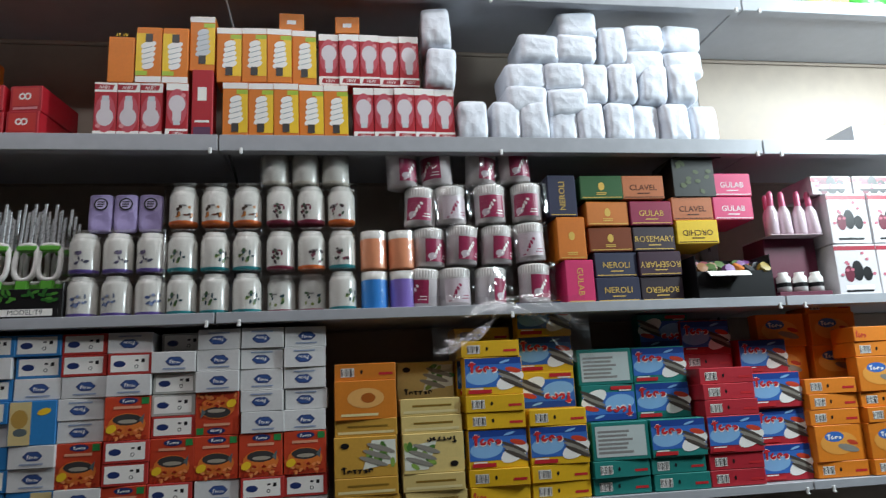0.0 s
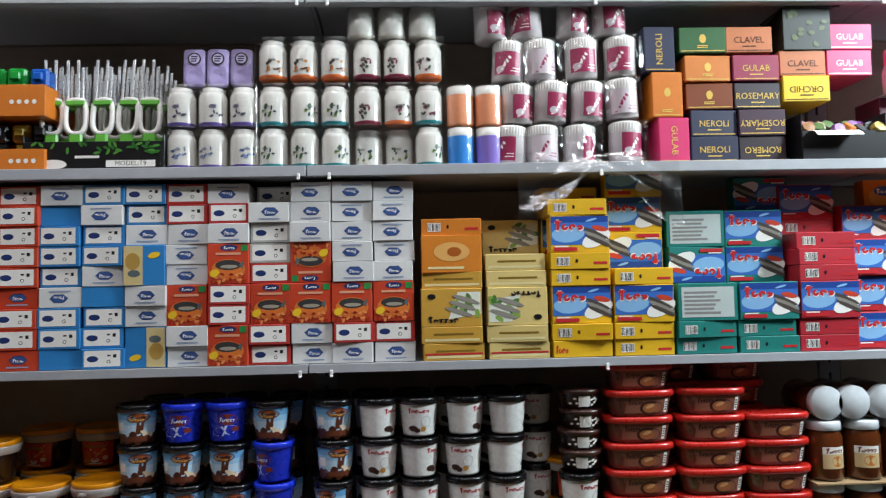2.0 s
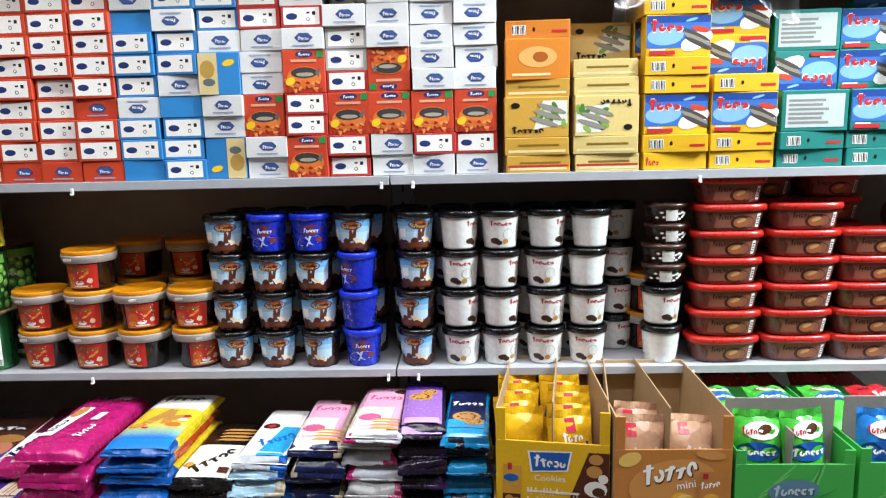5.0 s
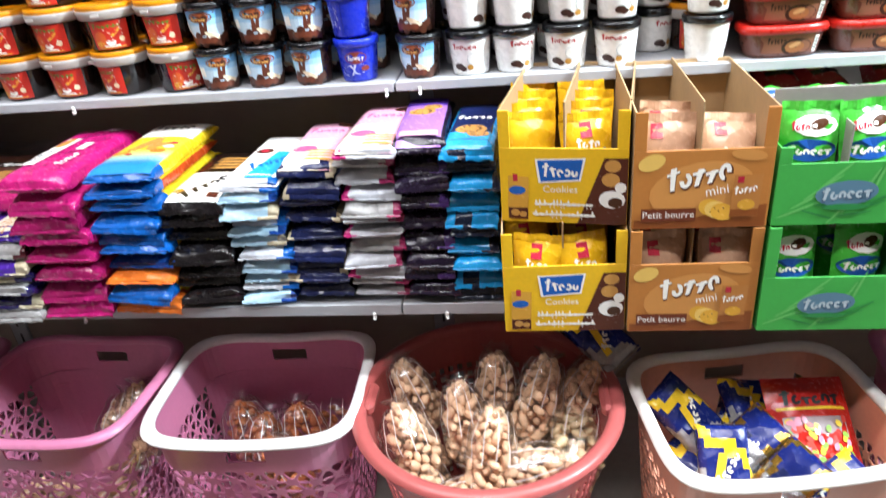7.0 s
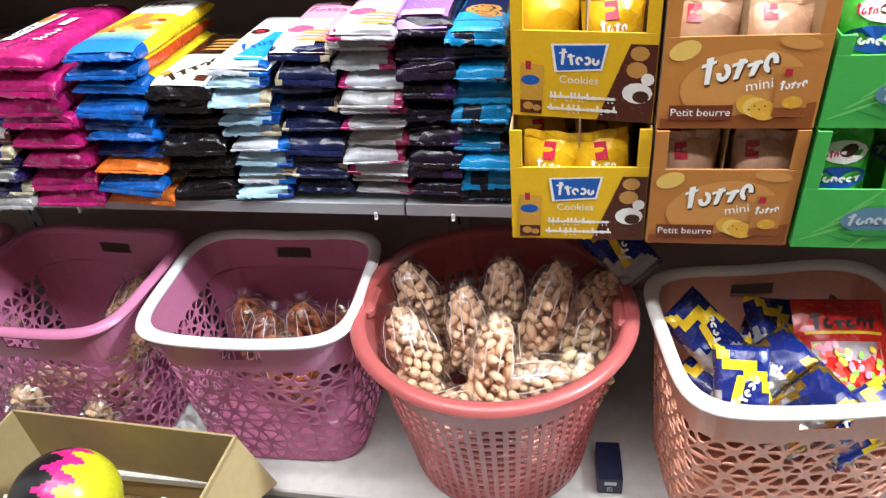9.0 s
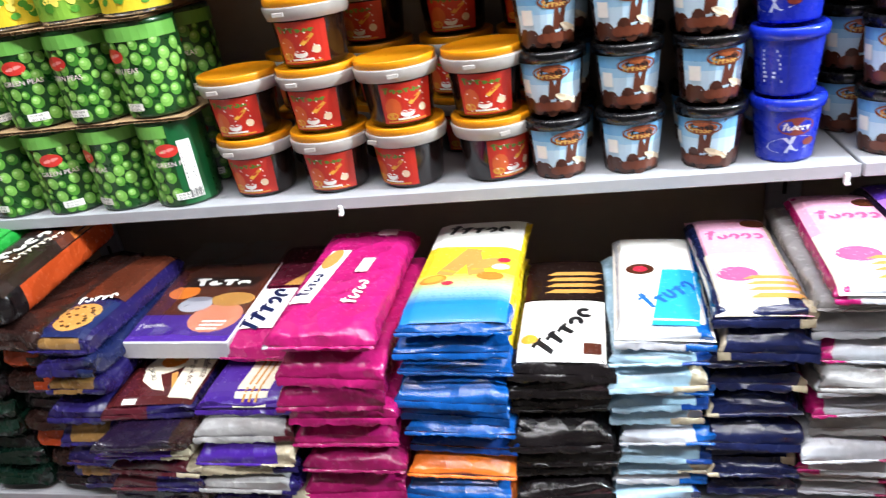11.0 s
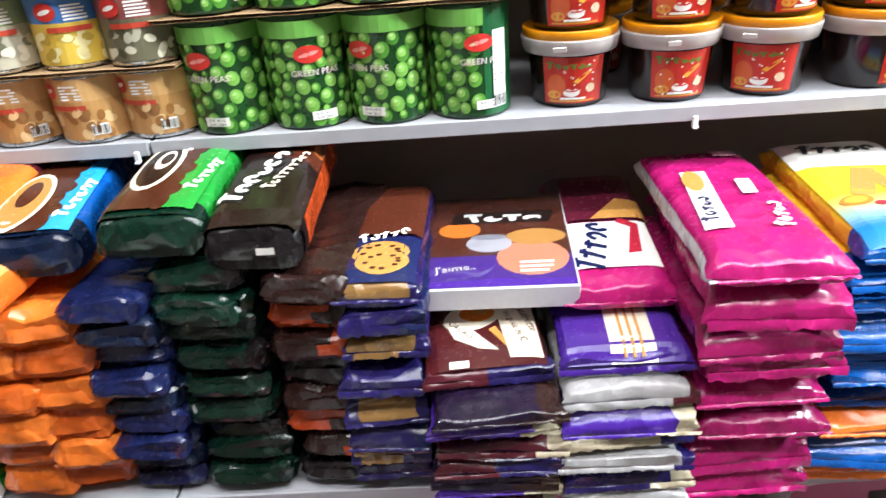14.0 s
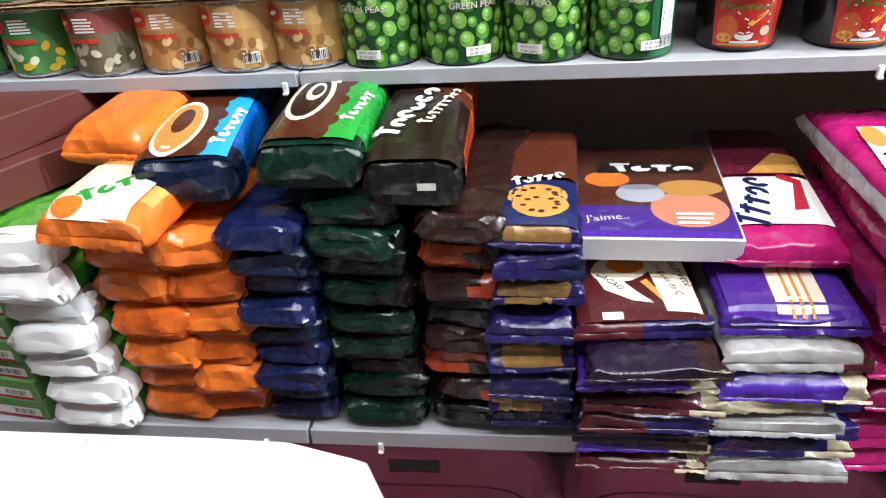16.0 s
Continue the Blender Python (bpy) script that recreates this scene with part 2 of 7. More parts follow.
def printed(items, to, lift=0.00035, fine=False):
    """Lays printed shapes on a face, each a hair above the last; to(u, v, lift) gives the place."""
    sh, items = Shape(), flat(items)
    for k, (mt, vs, fs) in enumerate(items):
        if fine and len(vs) == 4 and len(fs) == 1:
            a, b, c, e = [vs[i] for i in fs[0]]
            vs = [tuple((a[i] * (1 - p) + b[i] * p) * (1 - q) + (e[i] * (1 - p) + c[i] * p) * q for i in (0, 1)) for q in (j / 10 for j in range(11)) for p in (j / 10 for j in range(11))]
            fs = [(j * 11 + i, j * 11 + i + 1, j * 11 + i + 12, j * 11 + i + 11) for j in range(10) for i in range(10)]
        elif fine and len(fs) == len(vs) - 1 and len(fs) > 6 and all(f[0] == 0 for f in fs):
            n, c = len(fs), vs[0]
            vs = [c] + [tuple(c[i] + (vs[1 + k][i] - c[i]) * q / 4 for i in (0, 1)) for q in (1, 2, 3, 4) for k in range(n)]
            fs = [(0, 1 + k, 1 + (k + 1) % n) for k in range(n)] + [(1 + q * n + k, 1 + q * n + (k + 1) % n, 1 + (q + 1) * n + (k + 1) % n, 1 + (q + 1) * n + k) for q in range(3) for k in range(n)]
        d = lift + min(0.00004, 0.0016 / len(items)) * k
        sh.add([to(u, v, d) for u, v in vs], fs, mt)
    return sh


def on_front(y=0.0):
    return lambda u, v, d: (u, y - d, v)


def on_round(r, y=0.0, taper=0.0):
    """On a round wall whose middle faces the aisle; taper: growth of the radius with height."""
    def to(u, v, d):
        a = u / r - math.pi / 2
        q = r + taper * v + d
        return (q * math.cos(a), y + q * math.sin(a), v)
    return to

# ---- structure: floor, walls, ceiling ----
FLOOR = mat("floor_tile", "#6b645d", 0.35, 0, 0.12, 3, 0.03, 60)
WALLP = mat("wall_paint", "#cfc9bf", 0.75, 0, 0.08, 2, 0.05, 40)


def slab(name, x0, x1, y0, y1, z0, z1, material):
    return tagged(part(name, Shape().box(x0, x1, y0, y1, z0, z1, material, 0.002)), kind="structure")


slab("floor", -3.2, 3.2, -2.6, 0.5, -0.08, 0.0, FLOOR)
slab("wall_back", -3.2, 3.2, 0.36, 0.48, 0.0, 2.7, WALLP)
# Three unseen walls, coloured dark only to cut light bounced onto the shelves.
slab("wall_front", -3.2, 3.2, -2.6, -2.5, 0.0, 2.7, mat("low_bounce_paint", "#6a625c", 0.8, 0, 0.2, 5, 0.05, 40))
slab("wall_west", -3.2, -3.1, -2.5, 0.36, 0.0, 2.7, mat("low_bounce_paint"))
slab("wall_east", 3.1, 3.2, -2.5, 0.36, 0.0, 2.7, mat("low_bounce_paint"))
slab("ceiling", -3.2, 3.2, -2.6, 0.48, 2.7, 2.8, WALLP)

# ---- shelving: one bay is a metre wide ----
ZA, ZB, ZC, ZD, ZE, ZTOP, BACK = 1.788, 1.487, 1.164, 0.845, 0.552, 2.088, 0.235
CLIP = plastic("clip", "#e4e4e2")
SLOT = plastic("slot", "#2a2825")


def board(x0, x1, y0, z, lip, clips):
    root = thing("shelf_board", "grey painted steel shelf board with a turned-down front lip", "shelf", "shop shelving")
    root.location = ((x0 + x1) / 2, 0, z)
    h = (x1 - x0) / 2 - 0.0015
    part("deck", Shape().box(-h, h, y0 + 0.003, BACK - 0.004, -0.012, 0, STEEL), root)
    part("lip", Shape().box(-h, h, y0 - 0.001, y0 + 0.002, -lip, 0.0015, STEEL, 0.0007), root)
    part("return_flange", Shape().box(-h, h, y0 + 0.002, y0 + 0.02, -lip, -lip + 0.002, STEEL, 0.0005), root)
    for c in clips:
        s = Shape().box(c - 0.0026, c + 0.0026, y0 - 0.003, y0 + 0.001, -lip - 0.006, -lip + 0.005, CLIP, 0.001)
        s.box(c - 0.0026, c + 0.0026, y0 - 0.0055, y0 - 0.0025, -lip - 0.0065, -lip - 0.0035, CLIP, 0.001)
        part("clip", s, root, "small white plastic price-rail clip")
    return root


for bay in (-2, -1, 0, 1):
    for y0, z, lip in ((0, ZTOP, 0.026), (0, ZA, 0.027), (0, ZB, 0.016), (0, ZC, 0.013), (0, ZD, 0.012), (-0.142, ZE, 0.017)):
        wide = 0.055 if y0 < 0 else 0.025
        board(bay, bay + 1, y0, z, lip, (-0.488 + wide, -0.013, 0.512 - wide))
    root = thing("back_panel", "beige painted steel back panel behind the shelves", "panel", "shop shelving")
    root.location = (bay + 0.5, BACK, 0)
    edges = (0.06, 0.5, 0.83, 1.15, 1.475, 1.775, 2.07, 2.5)
    for a, b in zip(edges, edges[1:]):
        part("panel_sheet", Shape().box(-0.478, 0.478, 0.001, 0.009, a + 0.001, b - 0.001, PANEL, 0.002), root)
for x in (-2, -1, 0, 1, 2):
    root = thing("upright_post", "grey slotted steel upright of the shelving", "post", "shop shelving")
    root.location = (x, BACK, 0)
    part("post", Shape().box(-0.021, 0.021, -0.002, 0.045, 0.0, 2.5, STEEL, 0.002), root)
    s = Shape()
    for k in range(46):
        s.box(-0.0025, 0.0025, -0.003, -0.0015, 0.12 + k * 0.05, 0.15 + k * 0.05, SLOT, 0.0004)
    part("slots", s, root)

# base deck that the baskets stand on
root = thing("base_deck", "white painted base deck with scuffs under the baskets", "plinth", "shop shelving")
part("deck", Shape().box(-2, 2, -0.315, BACK, 0.1, 0.119, mat("base_white", "#d8d6d2", 0.4, 0, 0.16, 9, 0.05), 0.003), root)
part("kick_plate", Shape().box(-2, 2, -0.30, -0.285, 0.0, 0.1, STEEL, 0.002), root)

# cable that hangs by the joint under the top shelf
cu = bpy.data.curves.new("cable", "CURVE")
cu.dimensions, cu.bevel_depth, cu.bevel_resolution = "3D", 0.0025, 2
sp = cu.splines.new("BEZIER")
sp.bezier_points.add(2)
for b, co in zip(sp.bezier_points, ((0.003, 0.004, ZA + 0.004), (0.02, 0.06, 1.74), (0.022, 0.228, 1.62))):
    b.co, b.handle_left_type, b.handle_right_type = co, "AUTO", "AUTO"
cu.materials.append(DARK)
tagged(new("cable", cu), "thin black cable hanging behind the shelf joint", "cable")

# ceiling tubes; the one over the aisle is an added fill
GLOW = bpy.data.materials.new("tube_glow")
GLOW.use_nodes = True
GLOW.node_tree.nodes["Principled BSDF"].inputs["Emission Color"].default_value = (1, 0.97, 0.93, 1)
GLOW.node_tree.nodes["Principled BSDF"].inputs["Emission Strength"].default_value = 6


def tube_lamp():
    root = thing("tube_lamp", "white ceiling batten with a glowing fluorescent tube", "lamp", "ceiling lamps")
    part("batten", Shape().box(-1.3, 1.3, -0.05, 0.05, 0.03, 0.058, WHITE, 0.004), root)
    s = Shape()
    s.sheet(lambda u, v: (-1.28 + 2.56 * u, 0.014 * math.cos(6.2832 * v), 0.014 + 0.014 * math.sin(6.2832 * v)), 2, 12, GLOW)
    part("tube", s, root, "glowing glass tube", True)
    return root


place("tube_lamp", tube_lamp, pose(0, -0.34, 2.64))
# fixture added to go with the aisle fill
place("tube_lamp", tube_lamp, pose(0, -1.0, 2.64))

# ======== things ========
R = random.Random(4)


def jit(a):
    return R.uniform(-a, a)


def carton(name, label, w, h, d, body, prints, group, b=0.0012, category="box", bars=None):
    """A small folding carton: its front stands at y = 0."""
    root = thing(name, label, category, group)
    s = Shape().box(-w / 2, w / 2, 0, d, 0, h, body, b)
    box = part("carton", s, root)
    s = Shape().box(-w / 2 + 0.002, w / 2 - 0.002, d * 0.12, d * 0.9, h - 0.0002, h + 0.0006, body, 0.0002)
    part("tuck_flap", s, box)
    if prints:
        part("front_print", printed(prints, on_front()), box)
    if bars:
        part("barcode", printed(bars, on_front()), box, "black and white barcode")
    return root


# -- top shelf: bulb boxes --
ORANGE, YELLOW, REDC = card("orange", "#d9791c"), card("yellow", "#e8b52a"), card("bulb_red", "#b01525")
GREYW = ink("grey_white", "#c9cdd0")


def cfl(upside=False, grey=False):
    def make():
        w, h = 0.0425, 0.105
        glass = GREYW if grey else INKW
        p = [poly([(w * 0.02, 0.012), (w / 2, 0.012), (w / 2, h - 0.016), (w * 0.2, h - 0.016)], ink("warm_yellow", "#f0c62c")),
             rect(-w / 2, h - 0.012, w / 2, h - 0.001, INKW), rect(w * 0.05, h - 0.022, w / 2, h - 0.014, ink("lime", "#a9c23c"))]
        for k in range(5):
            p.append(oval(0.001, 0.034 + k * 0.0098, 0.0135 - 0.0008 * k, 0.0066, glass, 14, 18))
            if k:
                p.append(oval(0.002, 0.0295 + k * 0.0098, 0.010, 0.0008, ink("shade_grey", "#9aa6ab"), 8, 18))
        p += [rect(-0.006, 0.013, 0.006, 0.029, ink("lamp_foot", "#3e3a38"))]
        if upside:
            p = [(mt, [(-u, h - v) for u, v in vs], fs) for mt, vs, fs in p]
        return carton("bulb_box", "orange and yellow box of a spiral energy-saving bulb", w, h, 0.045, ORANGE, p, "bulb boxes")
    return make


def led(upside=False):
    def make():
        w, h = 0.036, 0.1
        p = [rect(-w / 2, h - 0.013, w / 2, h, INKW), rect(-w / 2, 0, w / 2, 0.017, INKW),
             oval(0, 0.056, 0.0165, 0.034, ink("bulb_glow", "#c0505c"), 18), oval(0, 0.062, 0.0135, 0.0165, ink("bulb_glass", "#d6ced2"), 18), rect(-0.007, 0.032, 0.007, 0.05, ink("bulb_glass", "#d6ced2")), rect(-0.0055, 0.024, 0.0055, 0.033, GREYW),
             oval(0.01, 0.078, 0.004, 0.004, ink("pale_red", "#d98d90")), poly([(-w * 0.38, 0.004), (w / 2, 0.003), (w / 2, 0.013), (-w * 0.3, 0.013)], ink("label_red", "#a3202c")),
             lettering("18W", 0.002, 0.008, 0.009, INKW)]
        if upside:
            p = [(mt, [(-u, h - v) for u, v in vs], fs) for mt, vs, fs in p]
        return carton("bulb_box", "red box with a white light-bulb picture", w, h, 0.04, REDC, p, "bulb boxes")
    return make


def plain_orange():
    p = [lettering("18 W", 0.0, 0.088, 0.009, ink("warm_yellow", "#f0c62c"))]
    return carton("bulb_box", "orange bulb box turned to its plain side", 0.0425, 0.085, 0.045, ORANGE, p, "bulb boxes")


for i in range(5):
    place("cfl", cfl(), pose(0.024 + i * 0.0432, 0.02 + jit(0.002), ZA + 0.001, 0, 0, jit(2)))
for i in range(4):
    place("cfl", cfl(), pose(0.012 + i * 0.0434, 0.024 + jit(0.003), ZA + 0.1082, 0, 0, jit(2)))
for i in range(3):
    place("led_up", led(True), pose(-0.188 + i * 0.037, 0.02, ZA + 0.001, 0, 0, jit(2)))
place("cfl_plain", plain_orange, pose(-0.167, 0.022, ZA + 0.103, 0, 0, 1))
place("cfl_up", cfl(True), pose(-0.122, 0.022, ZA + 0.103, 0, 0, -1))
place("cfl_up", cfl(True), pose(-0.078, 0.022, ZA + 0.103, 0, 0, 1))
place("cfl_grey", cfl(False, True), pose(-0.034, 0.026, ZA + 0.1295, 0, 0, -1))
place("led", led(), pose(-0.072, 0.018, ZA + 0.001, 0, 0, 2))


def red_side():
    p = [rect(-0.008, 0.07, 0.007, 0.095, INKW), rect(-0.012, 0.03, 0.012, 0.034, INKW), rect(-0.014, 0.004, 0.014, 0.022, ink("purple_grey", "#5b3a56"))]
    return carton("bulb_box", "red bulb box turned to its printed narrow side", 0.035, 0.128, 0.04, REDC, p, "bulb boxes")


place("red_side", red_side, pose(-0.031, 0.02, ZA + 0.001))
for i in range(5):
    place("led", led(), pose(0.186 + i * 0.0365, 0.03 + jit(0.002), ZA + 0.1075 + 0.002, 0, 0, jit(2)))
    place("led", led(), pose(0.246 + i * 0.0365, 0.02 + jit(0.002), ZA + 0.001, 0, 0, jit(2)))
for x, z, r in ((0.12, ZA + 0.2137, 1), (0.22, ZA + 0.211, -3)):
    place("cfl_top", lambda: carton("bulb_box", "small orange box lying on the bulb boxes", 0.044, 0.034, 0.045, ORANGE, [rect(-0.008, 0.012, 0.008, 0.02, INKW)], "bulb boxes"), pose(x, 0.028, z, 0, 0, r))


def lying_red():
    p = [rect(-0.022, 0.01, 0.022, 0.042, ink("light_red", "#c4302a")), lettering("8", 0.0, 0.027, 0.03, INKW, 90), rect(-0.02, 0.004, 0.02, 0.008, ink("pale_red", "#d98d90"))]
    return carton("bulb_box", "red bulb carton lying on its side with a white figure", 0.053, 0.046, 0.12, REDC, p, "bulb cartons")


def lying_orange():
    p = [rect(-0.03, 0.01, 0.03, 0.03, ink("orange_pale", "#eaa048")), rect(-0.024, 0.04, 0.024, 0.05, INKW)]
    return carton("bulb_box", "orange carton lying at the end of the bulb boxes", 0.072, 0.06, 0.12, ORANGE, p, "bulb cartons")


for x, r in ((-0.371, -4), (-0.312, -8)):
    for z in (0.001, 0.0475):
        place("lying_red", lying_red, pose(x + jit(0.003), 0.022 + jit(0.004), ZA + z, 0, 0, r + jit(3)))
for z in (0.001, 0.0618, 0.1226):
    place("lying_orange", lying_orange, pose(-0.442 + jit(0.004), 0.024, ZA + z, 0, 0, -3 + jit(3)))

# -- top shelf: white wrapped packs --
NAPKIN = creases(mat("wrapped_white", "#e6eaf2", 0.35, 0, 0.06, 30, 0.3, 90, 0.2), 45, 0.35, 0.004)


def soft_block(w, h, d, material, seed, n=7, puff=0.12, wob=0.0022):
    """A soft wrapped block: bulging sides, rounded corners, creases."""
    s = Shape()
    off = Vector((seed * 3.1, seed * 1.7, 0))

    def pt(x, y, z):
        q = [x, y, z]
        m = max(abs(a) for a in q)
        ln = sum(abs(a) ** 9 for a in q) ** (1 / 9) if m else 1
        q = [a * m / max(ln, 1e-6) for a in q]
        k = 1 + puff * (1 - abs(q[0]) ** 2) * (1 - abs(q[2]) ** 2) * 0.6
        o = noise.noise(Vector((q[0] * 2.6, q[1] * 2.6, q[2] * 2.6)) + off) * wob
        return (q[0] * w / 2 * (1 + puff * 0.3 * (1 - q[2] ** 2)) + o, d / 2 + q[1] * d / 2 * k + o, h / 2 + q[2] * h / 2 + o * 0.6)
    for a in range(3):
        for sg in (-1, 1):
            def fn(u, v, a=a, sg=sg):
                q = [0, 0, 0]
                q[a], q[(a + 1) % 3], q[(a + 2) % 3] = sg, (2 * u - 1) * sg, 2 * v - 1
                return pt(*q)
            s.sheet(fn, n, n, material)
    return s.weld()


def wrapped(seed):
    def make():
        root = thing("napkin_pack", "white napkin pack in crinkled clear film", "pack", "white wrapped packs")
        part("wrapper", soft_block(0.0535, 0.08, 0.1, NAPKIN, seed, 12, 0.1, 0.0022), root, "", True)
        s = Shape().sheet(lambda u, v: (-0.022 + 0.044 * u, 0.1 + 0.006 + 0.003 * math.sin(9 * u), 0.03 + 0.014 * v), 6, 2, NAPKIN)
        part("end_fold", s, root)
        return root
    return make


UP = ((0.446, 0), (0.508, 0), (0.562, 0), (0.617, 0), (0.672, 0), (0.727, 0), (0.782, 0), (0.842, 0), (0.905, 0),
      (0.684, 0.082), (0.742, 0.082), (0.803, 0.082), (0.865, 0.083), (0.733, 0.163), (0.388, 0.1025), (0.386, 0.184))
for i, (x, z) in enumerate(UP):
    place("wrapped%d" % (i % 3), wrapped(i % 3), pose(x, 0.018 + jit(0.006), ZA + 0.001 + z, 0, jit(4), jit(5)))
FLAT = ((0.552, 0.082), (0.632, 0.082), (0.632, 0.136), (0.556, 0.136), (0.585, 0.19), (0.66, 0.19), (0.796, 0.165), (0.876, 0.166), (0.8, 0.22), (0.882, 0.22), (0.665, 0.243))
for i, (x, z) in enumerate(FLAT):
    m = pose(x + 0.0375, 0.02 + jit(0.006), ZA + 0.002 + z, 0, -90 + jit(4), 0)
    place("wrapped%d" % (i % 3), wrapped(i % 3), m)

# things at the far end of the top shelf, and above it
place("blue_end", lambda: carton("small_carton", "white carton with a blue end patch", 0.09, 0.045, 0.08, card("cool_white", "#d5d9de"), [rect(0.01, 0.006, 0.044, 0.036, ink("royal_blue", "#2743c4"))], ""), pose(1.27, 0.03, ZA + 0.001))


def crisp_bag(col, name):
    def make():
        root = thing("green_bag", "green foil bag lying on the highest shelf", "bag", "bags on the highest shelf")
        part("wrapper", soft_block(0.1, 0.05, 0.09, film(name, col), 3, 6, 0.2, 0.004), root, "", True)
        return root
    return make


for i in range(7):
    place("top_bag%d" % (i % 2), crisp_bag(("#3f9a3c", "#b9c86a")[i % 2], ("leaf", "pale_leaf")[i % 2]), pose(0.72 + i * 0.1, 0.03, ZTOP + 0.002, 0, 0, jit(8)))

# -- second shelf: slicers in a black display box --
STEELB = mat("blade_steel", "#d8dadc", 0.3, 0.55, 0.08, 40, 0.03)
GREEN = plastic("slicer_green", "#5fae3a")
root = thing("display_box", "black card display box with leaf print and pale label", "box", "")
root.location = (-0.35, 0.02, ZB)
s = Shape().box(-0.115, 0.115, 0, 0.003, 0, 0.05, INKK, 0.001).box(-0.115, -0.112, 0.0, 0.12, 0, 0.06, INKK, 0.001).box(0.112, 0.115, 0.0, 0.12, 0, 0.06, INKK, 0.001)
s.box(-0.115, 0.115, 0.117, 0.12, 0, 0.07, INKK, 0.001).box(-0.115, 0.115, 0.003, 0.117, 0, 0.003, INKK, 0.001)
part("tray", s, root)
p = [oval(-0.065, 0.012, 0.022, 0.008, INKW, 16), rect(0.02, 0.007, 0.1, 0.018, INKW)] + [lettering("MODEL:T9", 0.06, 0.0125, 0.011, INKK)] + scribble(-0.03, 0.02, 0.01, 0.028, 1, INKW, 2)
for k in range(30):
    p.append(oval(-0.11 + 0.22 * R.random(), 0.03 + 0.018 * R.random(), 0.006, 0.0025, ink("leaf%d" % (k % 2), ("#2f6b2a", "#4d8c35")[k % 2]), 8, R.uniform(0, 180)))
part("front_print", printed(p, on_front()), root)


def slicer():
    root = thing("slicer", "kitchen slicer with steel blades and white-green handle", "kitchen tool", "slicers in the display")
    for k in range(6):
        x = -0.014 + k * 0.0056
        s = Shape().box(x - 0.0024, x + 0.0024, 0.01 + 0.004 * (k % 3), 0.0125 + 0.004 * (k % 3), 0.085, 0.168 - 0.012 * (k % 3), STEELB, 0.0006)
        part("blade", s, root, "thin steel blade")
    s = Shape()
    n = 20

    def ring(u, v, inner=0.6):
        a, b = 2 * math.pi * u, 2 * math.pi * v
        c, q = math.cos(a), math.sin(a)
        g = (abs(c) ** 3 + abs(q) ** 3) ** (-1 / 3)
        return (g * c * (0.0165 + 0.0045 * math.cos(b)), 0.01 + 0.005 * math.sin(b), 0.066 + g * q * (0.03 + 0.0045 * math.cos(b)))
    s.sheet(ring, n, 8, WHITE)
    part("handle", s, root, "white plastic loop handle", True)
    part("collar", Shape().box(-0.016, 0.016, 0.004, 0.016, 0.084, 0.094, GREEN, 0.002), root, "green plastic collar")
    part("grip", Shape().box(-0.011, 0.011, 0.006, 0.014, -0.028, 0.04, GREEN, 0.003), root)
    return root


for i in range(5):
    for j in range(2):
        place("slicer", slicer, pose(-0.428 + i * 0.04 + 0.008 * j, 0.03 + 0.035 * j, ZB + 0.033, -6, jit(3), jit(6)))

# boxes further along
TRAY = card("tray_orange", "#d87a22")


def tray(h):
    def make():
        root = thing("display_tray", "orange card display tray with white marks on its front", "display box", "orange trays")
        w, d = 0.146, 0.1
        part("front_wall", Shape().box(-w / 2, w / 2, 0, 0.002, 0, h, TRAY, 0.0004), root)
        part("back_wall", Shape().box(-w / 2, w / 2, d, d + 0.002, 0, 0.088, TRAY, 0.0004), root)
        part("bottom", Shape().box(-w / 2, w / 2, 0.0021, d - 0.0001, 0, 0.002, TRAY, 0.0004), root)
        for x in (-w / 2, w / 2 - 0.002):
            part("side_wall", Shape().box(x, x + 0.002, 0.0021, d - 0.0001, 0.0021, h if x > 0 else 0.088, TRAY, 0.0004), root)
        part("front_print", printed([rect(-0.06, h * 0.4, -0.02, h * 0.55, ink("tray_light", "#e6a050"))] + [oval(0.02 + 0.012 * k, h * 0.45, 0.004, 0.004, INKW, 8) for k in range(4)], on_front()), root)
        return root
    return make


def gadget(key, col):
    def make():
        root = thing("plastic_gadget", "small bright %s plastic kitchen gadget in a tray" % key, "gadget", "gadgets in the tray")
        m = plastic("gadget_" + key, col, 0.3)
        part("grip", Shape().box(-0.012, 0.012, 0, 0.02, 0, 0.05, m, 0.003), root)
        part("head", Shape().box(-0.015, 0.015, -0.006, 0.024, 0.0502, 0.082, m, 0.004), root)
        part("spout", Shape().box(-0.008, 0.008, -0.014, -0.0062, 0.06, 0.074, m, 0.002), root)
        return root
    return make


place("tray_low", tray(0.036), pose(-0.498, 0.012, ZB + 0.001))
for k, (key, col) in enumerate((("charcoal", "#2a2a2c"), ("charcoal", "#2a2a2c"), ("ochre", "#a8862c"), ("charcoal", "#2a2a2c"))):
    place("gadget_" + key, gadget(key, col), pose(-0.55 + 0.035 * k, 0.045 + jit(0.004), ZB + 0.0035, 0, 0, jit(8)))
place("tray_top", tray(0.052), pose(-0.498, 0.012, ZB + 0.0915))
for k, (key, col) in enumerate((("blue", "#1c5fc0"), ("green", "#1f9a3c"), ("green", "#1f9a3c"), ("blue", "#1c5fc0"))):
    place("gadget_" + key, gadget(key, col), pose(-0.55 + 0.035 * k, 0.035 + jit(0.004), ZB + 0.0945, 0, 0, jit(8)))

# -- second shelf: scented candles in clear boxes --
FROST = mat("candle_glass", "#cfcdc6", 0.25, 0, 0.08, 40, 0.05, 200, 0.4)


